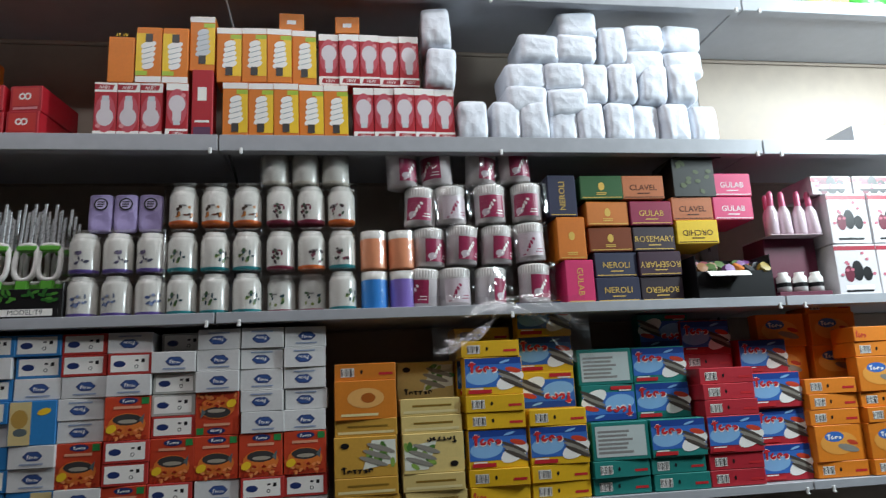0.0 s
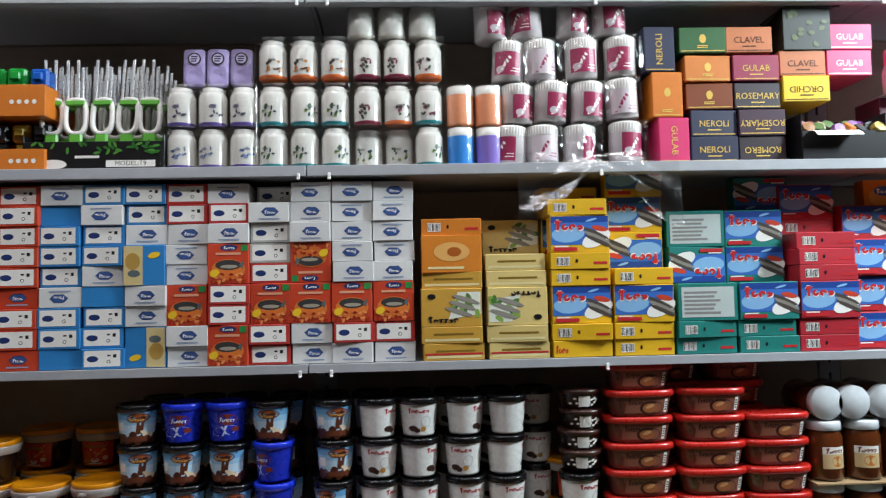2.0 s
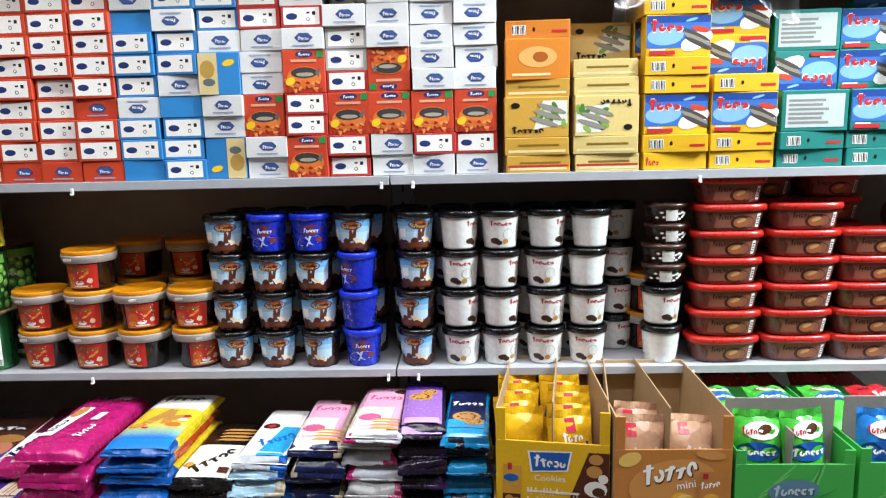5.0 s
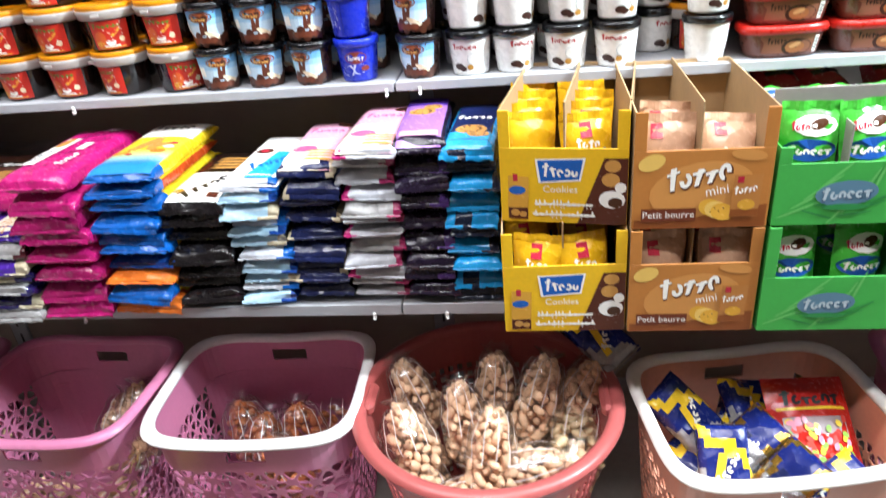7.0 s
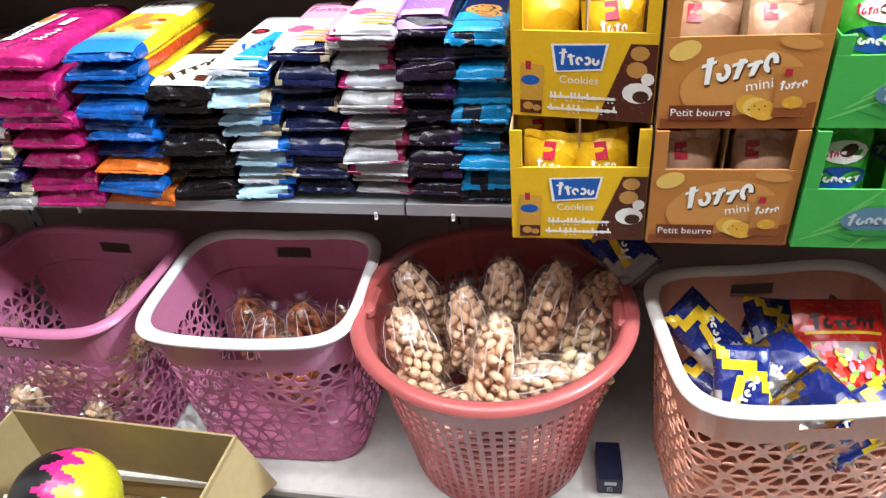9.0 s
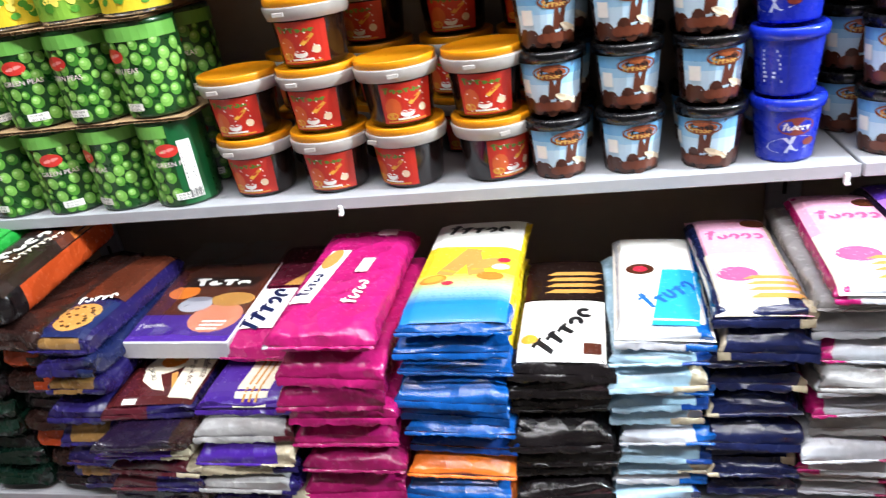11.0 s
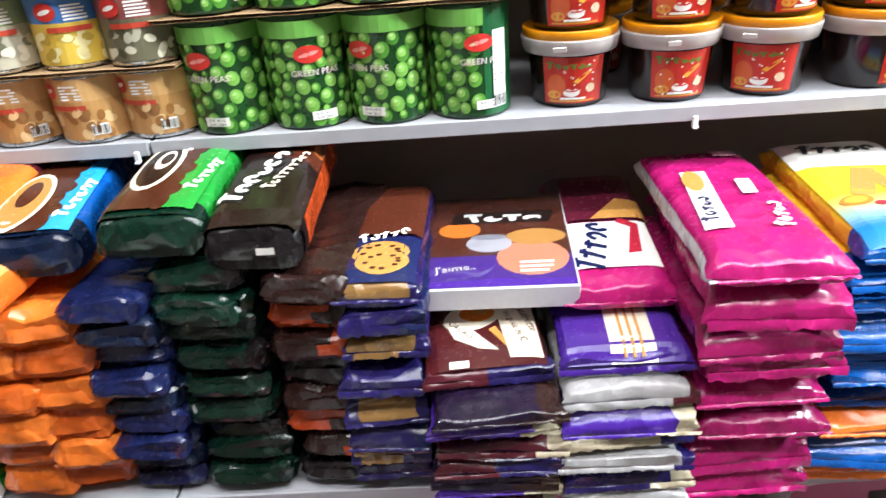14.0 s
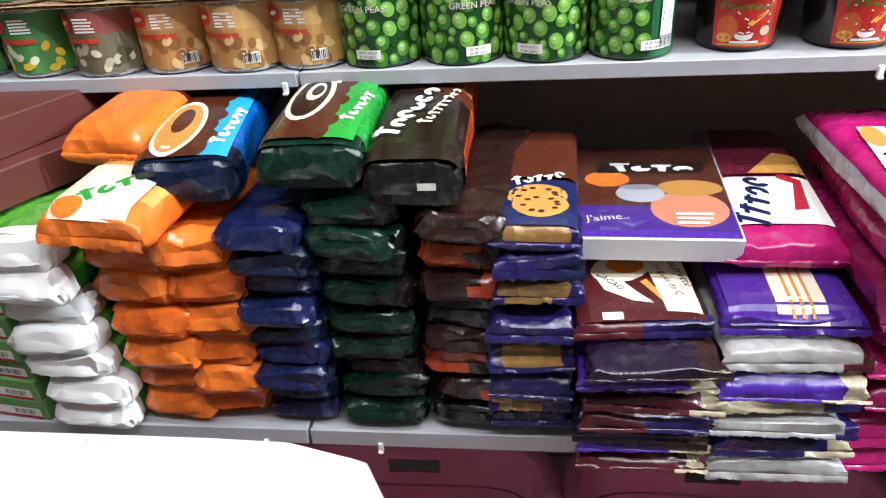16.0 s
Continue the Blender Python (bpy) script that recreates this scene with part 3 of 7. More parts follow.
def candle(base, key, art, bare=False):
    def make():
        root = thing("jar_candle", "scented jar candle with printed flowers and coloured base", "candle", "jar candles")
        r = 0.0235
        s = Shape().lathe([(0, 0.001), (r - 0.002, 0), (r, 0.003), (r, 0.006)], plastic("candle_" + key, base), 22)
        part("wax_base", s, root, "coloured wax at the foot", True)
        s = Shape().lathe([(r, 0.006), (r, 0.05), (r - 0.003, 0.057), (r - 0.006, 0.06), (r - 0.006, 0.066), (0, 0.067)], FROST, 22)
        part("jar", s, root, "", True)
        if not bare:
            rnd, p = random.Random(key), []
            for k in range(11):
                u, v = rnd.uniform(-0.008, 0.016), rnd.uniform(0.012, 0.034)
                p.append(oval(u, v, rnd.uniform(0.002, 0.005), rnd.uniform(0.0015, 0.003), ink(art[k % len(art)], art[k % len(art)]), 8, rnd.uniform(0, 180)))
            p.append(rect(-0.004, 0.03, 0.006, 0.033, ink("fine_grey", "#8d8a88")))
            part("flower_print", printed(p, on_round(r)), root)
        return root
    return make


def clear_case(w, rows, d=0.06):
    h = rows
    def make():
        root = thing("clear_case", "clear plastic case around a row of candles", "case", "candle cases")
        for nm, z0, z1 in (("shell", 0, h - 0.012), ("lid", h - 0.0118, h)):
            ob = part(nm, Shape().box(-w / 2, w / 2, 0, d, z0, z1, CLEARBOX, 0.0008), root)
            ob.visible_shadow = False
        return root
    return make


TEAL, ORG, BURG, LIL = ("#1f7f86", "teal"), ("#d76a2e", "org"), ("#7c1f3a", "burg"), ("#5d4a93", "lil")
LEAFART, FRUIT, PLUM, BLUEART = ["#3f5f3a", "#2f4c54", "#7c8a4a"], ["#6c3a24", "#c07a3c", "#3c2a20"], ["#7a3448", "#3c2a30", "#4a5a48"], ["#4a5c8c", "#7d8cb0", "#6a7488"]
ROWS = ((-0.213, 0.0, (LIL, LIL, LIL), BLUEART), (-0.213, 0.071, (LIL, LIL, LIL), ["#4a4a5c", "#6d6280"]),
        (-0.06, 0.0, (TEAL, TEAL, TEAL), LEAFART), (-0.06, 0.071, (TEAL, TEAL, TEAL), LEAFART), (-0.06, 0.15, (ORG, ORG, ORG), FRUIT),
        (0.099, 0.0, (BURG, BURG, TEAL), LEAFART), (0.099, 0.071, (BURG, ORG, TEAL), PLUM), (0.099, 0.15, (BURG, BURG, ORG), PLUM))
for x, z, bases, art in ROWS:
    for i, (c, k) in enumerate(bases):
        place("candle" + k + str(art[0]), candle(c, k + art[0], art), pose(x + i * 0.052, 0.04 + (0.02 if x > 0.09 and z == 0 and i < 2 else 0), ZB + 0.0025 + z, 0, 0, jit(35)))
    place("case" + str(x < -0.2), clear_case(0.157, 0.0705), pose(x + 0.052, 0.012, ZB + 0.001 + z))
for i in range(3):
    place("candle_bare", candle("#b9b3a6", "bare", [], True), pose(0.09 + i * 0.052, 0.045, ZB + 0.2225, 0, 0, 0))
place("caseTop", clear_case(0.15, 0.07), pose(0.142, 0.016, ZB + 0.2215))


def pouch():
    root = thing("scent_sachet", "lilac scent sachet with a round dark print", "sachet", "scent sachets")
    part("pouch", soft_block(0.036, 0.066, 0.012, film("lilac", "#a597c6", 0.35), 2, 6, 0.1, 0.001), root, "", True)
    p = [oval(0, 0.048, 0.011, 0.011, INKK, 18), oval(0, 0.048, 0.0085, 0.0085, ink("pale_lilac", "#c0b4da"), 18)] + scribble(-0.006, 0.042, 0.006, 0.054, 3, INKK)
    part("front_print", printed(p, on_front(-0.0012)), root)
    return root


for i in range(3):
    place("pouch", pouch, pose(-0.19 + i * 0.039, 0.03, ZB + 0.143, -4, 0, jit(3)))


def pillar(c, k):
    def make():
        root = thing("pillar_candle", "two-tone pillar candle shrink-wrapped in clear film", "candle", "pillar candles")
        part("wax", Shape().lathe([(0, 0), (0.0225, 0), (0.023, 0.002), (0.023, 0.052)], plastic("wax_" + k, c, 0.5), 22), root, "", True)
        part("wax_top", Shape().lathe([(0.023, 0.052), (0.0225, 0.066), (0, 0.067)], FROST, 22), root, "", True)
        ob = part("wrap", Shape().lathe([(0.0245, 0), (0.0246, 0.067), (0.012, 0.0685)], FILM, 22), root)
        ob.visible_shadow = False
        return root
    return make


for i, (c, k) in enumerate((("#2f86d6", "blue"), ("#8a72c8", "violet"), ("#ea9a70", "peach"), ("#ea9a70", "peach"))):
    place("pillar" + k, pillar(c, k), pose(0.257 + (i % 2) * 0.049, 0.042, ZB + 0.001 + (i // 2) * 0.071))


# -- second shelf: cotton-bud drums --
def drum(seed):
    def make():
        root = thing("cotton_bud_drum", "cotton-bud drum with magenta print in clear film", "drum", "cotton-bud drums")
        r = 0.0275
        part("drum", Shape().lathe([(0, 0), (r, 0), (r, 0.054)], card("drum_white", "#d8cfd0"), 24), root, "", True)
        part("lid", Shape().lathe([(r + 0.0006, 0.05), (r + 0.0006, 0.064), (r - 0.003, 0.067), (0, 0.067)], WHITE, 24), root, "white lid", True)
        mag, pale = ink("drum_red", "#96274e"), ink("drum_pale", "#c9bcc2")
        turn = (-0.012, 0.008, 0.0, 0.016)[seed % 4]
        p = [rect(turn - 0.024, 0.006, turn + 0.024, 0.047, mag if seed != 2 else pale, 10)]
        tone = INKW if seed != 2 else mag
        p += [oval(turn - 0.012 + 0.004 * k, 0.012 + 0.006 * k, 0.0065 - 0.0008 * k, 0.0022, tone, 10, 40 + 25 * k) for k in range(5)] + [oval(turn - 0.012, 0.016, 0.008, 0.006, pale, 12), rect(turn + 0.006, 0.012, turn + 0.021, 0.0135, tone, 3), rect(turn + 0.009, 0.017, turn + 0.021, 0.0185, tone, 3)]
        for k in range(14):
            p.append(rect(-0.035 + k * 0.005, 0.051, -0.033 + k * 0.005, 0.0635, ink("stick_grey", "#bdb6b4")))
        part("printed_sleeve", printed(p, on_round(r, 0, 0)), root)
        ob = part("wrap", soft_block(0.062, 0.072, 0.062, FILM, seed, 6, 0.05, 0.003).weld(), root)
        ob.location, ob.visible_shadow = (0, -0.031, -0.0015), False
        return root
    return make


DR = ((0.341, 0.0, 0), (0.398, 0.0, 2), (0.462, 0.0, 3), (0.541, 0.004, 1), (0.355, 0.072, 1), (0.412, 0.075, 3), (0.477, 0.075, 1), (0.54, 0.079, 2),
      (0.34, 0.146, 0), (0.397, 0.148, 2), (0.47, 0.15, 1), (0.538, 0.152, 0), (0.313, 0.218, 1), (0.376, 0.222, 0), (0.456, 0.222, 1), (0.522, 0.227, 3))
for x, z, k in DR:
    place("drum%d" % k, drum(k), pose(x, 0.045 + jit(0.004), ZB + 0.0035 + z, 0, jit(4), jit(20)))


def torn_film():
    root = thing("torn_film", "torn clear film hanging over the shelf edge", "film")

    def fn(u, v):
        q = noise.noise(Vector((u * 5, v * 4, 3)))
        return (-0.125 + 0.27 * u + 0.01 * q, -0.012 - 0.016 * v + 0.014 * q, 0.012 - (0.025 + 0.1 * abs(math.cos(u * 3.1)) ** 1.5) * v + 0.01 * q)
    ob = part("sheet", Shape().sheet(fn, 26, 8, clear("torn", 0.26, 0.2)), root, "", True)
    ob.visible_shadow = False
    return root


place("torn", torn_film, pose(0.47, 0.004, ZB + 0.003))


# -- second shelf: incense boxes --
def incense(word, col, key, upright=False, gold="#d9b45a", over=False):
    def make():
        w, h = (0.053, 0.078) if upright else (0.081, 0.045)
        g = ink("gold" + gold, gold)
        p = [rect(-w / 2 + 0.003, 0.003, w / 2 - 0.003, 0.0045, g)]
        if word and upright:
            p.append(lettering(word, 0, h / 2, 0.016, g, 90 if word == "NEROLI" else -90))
        elif word:
            p += [lettering(word, 0, h * 0.48, 0.0155, g, 180 if over else 0), rect(-0.012, 0.01, 0.012, 0.012, g)]
        else:
            p += [oval(0, h * 0.55, 0.006, 0.008, g, 10)] + scribble(-0.01, 0.008, 0.01, 0.014, 2, g)
        return carton("incense_box", "incense box with gilt lettering on coloured card", w, h, 0.1, card("incense_" + key, col), p, "incense boxes")
    return make


INC = (("NEROLI", "#2b2e46", "navy", 0, 0.690, 0, 0), ("NEROLI", "#2b2e46", "navy", 0, 0.692, 0.046, 0), ("ROMERO", "#2c2029", "dark", 0, 0.775, 0, 1), ("ROSEMARY", "#3a2032", "plum", 0, 0.775, 0.046, 1),
       ("", "#7c3a14", "brown", 0, 0.686, 0.093, 0), ("ROSEMARY", "#33262f", "aubergine", 0, 0.77, 0.093, 0), ("", "#c87225", "amber", 0, 0.684, 0.141, 0), ("GULAB", "#8c2344", "rose", 0, 0.768, 0.141, 0),
       ("", "#2e5a30", "green", 0, 0.676, 0.19, 0), ("CLAVEL", "#b4683c", "copper", 0, 0.757, 0.19, 0), ("ORCHID", "#e3bd24", "yellow", 0, 0.855, 0.104, 1), ("CLAVEL", "#b4683c", "copper", 0, 0.853, 0.15, 0),
       ("GULAB", "#cc2f66", "pink", 0, 0.936, 0.15, 0), ("GULAB", "#cc2f66", "pink", 0, 0.938, 0.196, 0))
for w, c, k, up, x, z, ov in INC:
    place("inc%s%s%d" % (w, k, ov), incense(w, c, k, False, "#e8e0e0" if k == "pink" else "#4a2a18" if k in ("yellow", "copper") else "#d9b45a", ov), pose(x, 0.02 + jit(0.003), ZB + 0.001 + z, 0, 0, jit(2)))
for w, c, k, x, z in (("GULAB", "#cc2f66", "pink", 0.62, 0), ("", "#d0741f", "amber2", 0.611, 0.079), ("NEROLI", "#2b2e46", "navy", 0.6, 0.158)):
    place("incup%s%s" % (w, k), incense(w, c, k, True), pose(x, 0.018, ZB + 0.001 + z, 0, 0, jit(2)))

# stand of dark cartons that carries the yellow box, and an open tray of cones
def cone_tray():
    root = thing("open_tray", "open black carton filled with small coloured scent cones", "box")
    w, d = 0.15, 0.09
    for nm, q in (("front_wall", (-w / 2, w / 2, 0, 0.002, 0, 0.05)), ("back_wall", (-w / 2, w / 2, d, d + 0.002, 0, 0.085)), ("side_wall", (-w / 2, -w / 2 + 0.002, 0.0021, d - 0.0001, 0, 0.08)), ("side_wall", (w / 2 - 0.002, w / 2, 0.0021, d - 0.0001, 0, 0.08)), ("bottom", (-w / 2 + 0.0021, w / 2 - 0.0021, 0.0021, d - 0.0001, 0, 0.002))):
        part(nm, Shape().box(*q, INKK, 0.0006), root)
    part("torn_flap", Shape().sheet(lambda u, v: (-0.06 + 0.08 * u, -0.001 - 0.02 * v, 0.05 - 0.012 * v * v), 6, 3, INKW), root, "torn white inside of the flap")
    cols = ("#8a5a2a", "#4f6b3a", "#6d3a7a", "#c2702a", "#2f3134", "#a08a3c", "#7c2d3c")
    for k in range(26):
        c = cols[k % 7]
        s = Shape().lathe([(0, 0), (0.011, 0.001), (0.0125, 0.008), (0.011, 0.014), (0, 0.015)], plastic("cone" + c, c, 0.5), 7)
        ob = part("scent_cone", s, root)
        ob.matrix_basis = pose(-0.06 + 0.024 * (k % 6) + jit(0.004), 0.016 + 0.017 * (k // 6) + jit(0.003), 0.05 + 0.004 * (k // 6) + jit(0.004), 60 + jit(25), jit(30), 0)
    return root


place("cones", cone_tray, pose(0.91, 0.004, ZB + 0.001))
place("dark_base", lambda: carton("incense_box", "black incense carton under the yellow one", 0.08, 0.05, 0.06, INKK, [], "incense boxes"), pose(0.936, 0.1, ZB + 0.001))


def open_carton():
    root = thing("open_carton", "open printed carton with flaps up on the incense boxes", "box")
    K = card("dark_print", "#2b2d29")
    s = Shape().box(-0.042, 0.042, 0, 0.0015, 0, 0.075, K, 0.0005).box(-0.042, -0.0405, 0.0015, 0.08, 0, 0.075, K, 0.0005).box(0.0405, 0.042, 0.0015, 0.08, 0, 0.075, K, 0.0005).box(-0.0405, 0.0405, 0.0785, 0.08, 0, 0.075, K, 0.0005).box(-0.0405, 0.0405, 0.0015, 0.0785, 0, 0.002, K, 0.0005)
    part("carton", s, root)
    for a, b, c in (((-0.04, 0.0, 0.075), (0.1, 0, 0), (0.012, -0.015, 0.032)), ((0.041, 0.0, 0.075), (0, 0.06, 0), (0.03, 0, 0.012)), ((-0.042, 0.0, 0.075), (0, 0.06, 0), (-0.03, -0.01, -0.03))):
        part("flap", Shape().sheet(lambda u, v: tuple(a[i] + b[i] * u + c[i] * v for i in range(3)), 3, 2, K), root)
    p = [oval(jit(0.034), 0.008 + 0.06 * R.random(), 0.006, 0.004, ink("moss", "#5d6648"), 8, R.uniform(0, 180)) for _ in range(14)]
    part("front_print", printed(p, on_front()), root)
    return root


place("open_carton", open_carton, pose(0.862, 0.02, ZB + 0.196 + 0.0005))


# perfume bottles in a burgundy carton, and white print boxes
def bottle():
    root = thing("spray_bottle", "clear spray bottle with a pink cap", "bottle", "spray bottles")
    part("bottle", Shape().lathe([(0, 0), (0.011, 0), (0.0125, 0.004), (0.0115, 0.045), (0.006, 0.058)], mat("pale_glass", "#d8c4cc", 0.12, 0, 0.05, 30, 0, 100, 0.5), 14), root, "", True)
    part("cap", Shape().lathe([(0.006, 0.058), (0.0055, 0.082), (0.003, 0.088), (0, 0.088)], plastic("cap_pink", "#d2688a"), 12), root, "pink plastic cap", True)
    return root


root = thing("perfume_tray", "burgundy carton tray with white stoppered pots", "box")
root.location = (1.067, 0.03, ZB + 0.001)
WINE = card("wine", "#5c1530")
part("tray", Shape().box(-0.055, 0.055, 0.03, 0.1, 0, 0.12, WINE).box(-0.055, 0.055, 0, 0.03, 0, 0.012, WINE).box(-0.055, 0.055, 0.0, 0.1, 0.1205, 0.123, card("clear_grey", "#b9a6ac")), root)
for i in range(3):
    s = Shape().lathe([(0, 0.012), (0.013, 0.012), (0.013, 0.04), (0.009, 0.044), (0.009, 0.05), (0, 0.05)], WHITE, 14, (-0.034 + i * 0.034, 0.015, 0))
    part("pot", s, root, "white pot with dark mark", True)
    part("pot_mark", Shape().lathe([(0.0133, 0.022), (0.0133, 0.03)], INKK, 14, (-0.034 + i * 0.034, 0.015, 0)), root)
for i in range(7):
    place("bottle", bottle, pose(1.026 + i * 0.015, 0.045 + 0.024 * (i % 2), ZB + 0.1245, jit(3), jit(3)))


def toiletry(w, h):
    def make():
        p = [rect(-w / 2, h - 0.012, w / 2, h - 0.004, ink("toil_red", "#a42a3c")), oval(0.0, h * 0.48, 0.012, 0.02, INKK, 12), oval(-0.018, h * 0.42, 0.01, 0.016, ink("toil_wine", "#6c2236"), 12), oval(0.02, h * 0.42, 0.01, 0.014, INKK, 12), rect(-0.03, 0.012, 0.03, 0.02, INKW)]
        p += scribble(-0.03, 0.006, 0.03, 0.012, 1, INKK) + [oval(jit(w * 0.4), h * R.uniform(0.3, 0.85), 0.004, 0.003, ink("toil_rose", "#c06a7c"), 8) for _ in range(8)]
        return carton("toiletry_box", "white toiletry box with dark and red floral print", w, h, 0.09, card("toilet_white", "#d6d2d4"), p, "toiletry boxes")
    return make


for i in range(2):
    for j in range(2):
        place("toil", toiletry(0.088, 0.1), pose(1.178 + i * 0.09, 0.025, ZB + 0.001 + j * 0.1012, 0, 0, jit(2)))
    place("toil_flat", toiletry(0.088, 0.038), pose(1.16 + i * 0.092, 0.035, ZB + 0.2035, 0, 0, jit(3)))

# -- third shelf: tinned-fish boxes --
UNIT, TW = 0.0332, 0.066
NAVY, RED, SKYB = ink("navy", "#22356c"), card("fish_red", "#c84122"), card("fish_blue", "#2b7fc0")
FW, FGREY = card("fish_white", "#d9d9d8"), card("fish_grey", "#b4b4ae")


def tin_side(body, edge, key, over=False, blank=False):
    """The long narrow side of a tinned-fish box."""
    def make():
        w, h = TW, UNIT - 0.0006
        p = []
        if edge:
            p.append(rect(-w / 2 + 0.004, 0.004, w / 2 - 0.006, h - 0.003, INKW))
            p += [oval(-0.016, h * 0.5, 0.009, 0.005, NAVY, 14), oval(0.009, h * 0.36, 0.003, 0.003, INKK, 10), oval(0.009, h * 0.36, 0.002, 0.002, INKW, 10), rect(0.016, h * 0.55, 0.021, h * 0.72, INKK), rect(0.007, h * 0.62, 0.012, h * 0.7, INKK)]
        elif not blank:
            p += [oval(0.002, h * 0.54, 0.0145, 0.0078, NAVY, 6)] + [oval(0.002, h * 0.54, 0.0131, 0.0065, ink("mid_blue", "#39558f"), 6)] + badge(0.002, h * 0.52, 0.017, 0.006, INKW, 5, 2) + scribble(-0.016, 0.004, 0.02, 0.008, 1, ink("pale_blue", "#93a2bd"))
        if over:
            p = [(mt, [(-u, h - v) for u, v in vs], fs) for mt, vs, fs in flat(p)]
        return carton("fish_tin_box", "small %s tinned-fish box turned to its side label" % key, w, h, 0.1, body, p, "tinned-fish boxes", 0.0008)
    return make


def tin_face(blue=False, over=False):
    def make():
        w, h = TW, 2 * UNIT - 0.0008
        p = []
        if blue:
            p += [rect(-w / 2 + 0.001, 0.001, -0.002, h - 0.001, ink("cream", "#d8c48c")), oval(-0.018, h * 0.6, 0.012, 0.014, ink("sand", "#b89248"), 12), oval(-0.016, h * 0.3, 0.01, 0.006, ink("fish_body", "#5f6a6c"), 12), oval(0.016, h * 0.75, 0.01, 0.005, ink("warm_yellow", "#f0c62c"), 12, 15)]
        else:
            p += [oval(0.001, h * 0.9, 0.014, 0.005, NAVY, 14)] + badge(0.001, h * 0.9, 0.018, 0.005, INKW, 5, 3) + [rect(0.02, h * 0.82, 0.031, h * 0.97, ink("stamp_green", "#2f8a48")), rect(-0.02, h * 0.72, 0.02, h * 0.78, ink("pale_orange", "#e2a080"))]
            p += [oval(0.0, h * 0.36, 0.027, 0.017, ink("fish_bowl", "#df7a34"), 18), oval(0.0, h * 0.47, 0.021, 0.0085, ink("fish_dark", "#3c3a3a"), 16), oval(0.001, h * 0.43, 0.014, 0.003, ink("fish_belly", "#a8a090"), 14), poly([(0.017, h * 0.46), (0.025, h * 0.6), (0.023, h * 0.36)], ink("fish_body", "#5f6a6c"))]
            for k in range(24):
                p.append(oval(-0.03 + 0.06 * R.random(), h * R.uniform(0.04, 0.32), 0.004, 0.0022, ink("bean%d" % (k % 3), ("#e2703a", "#a32c18", "#ee9458")[k % 3]), 7, R.uniform(0, 180)))
            p.append(oval(-0.022, h * 0.27, 0.008, 0.006, ink("warm_yellow", "#f0c62c"), 10, 30))
        if over:
            p = [(mt, [(-u, h - v) for u, v in vs], fs) for mt, vs, fs in flat(p)]
        return carton("fish_tin_box", "%s tinned-fish box showing its fish picture" % ("blue" if blue else "red"), w, h, 0.028, SKYB if blue else RED, p, "tinned-fish boxes", 0.0008)
    return make


KIND = {"W": ("W", tin_side(FW, False, "white"), 1), "V": ("V", tin_side(FW, False, "white", True), 1), "b": ("b", tin_side(SKYB, True, "blue"), 1), "B": ("B", tin_side(SKYB, False, "blue", False, True), 1),
        "r": ("r", tin_side(card("edge_red", "#b8322c"), True, "white and red"), 1), "R": ("R", tin_side(RED, True, "red"), 1), "G": ("G", tin_side(FGREY, True, "grey"), 1), "K": ("K", tin_side(RED, False, "red"), 1),
        "F": ("F", tin_face(), 2), "H": ("H", tin_face(False, True), 2), "f": ("f", tin_face(True), 2), "g": ("g", tin_face(True, True), 2)}
COLS = ("KRRRRRRRR", "RRRRRRRRR", "RRRRRRRRR", "KRRRRRRRR", "KRRRRRRRR", "KRRKRRRRR", "BbbVbbbBV", "bbbBWbbVb", "gWWfWbb", "WWFVVWrr", "FrrFWrV", "rrFrGGW", "WWFHWWV", "WrFWVWVV", "WrFWVVVW")
for c, col in enumerate(COLS):
    x, z = 0.139 - (len(COLS) - 1 - c) * 0.0672, 0.001
    for k in col:
        key, make, n = KIND[k]
        place("tin" + key, make, pose(x + jit(0.002), 0.014 + jit(0.005), ZC + z, 0, 0, jit(4)))
        if n == 2:
            place("tinW", KIND["W"][1], pose(x, 0.052, ZC + z, 0, 0, jit(1)))
            place("tinW", KIND["W"][1], pose(x, 0.052, ZC + z + UNIT, 0, 0, jit(1)))
        z += n * UNIT
place("tinG", KIND["G"][1], pose(-0.06, 0.06, ZC + 0.001 + 8 * UNIT))


# -- third shelf: large sardine boxes --
SW, SH, SF = 0.1, 0.0272, 0.0625


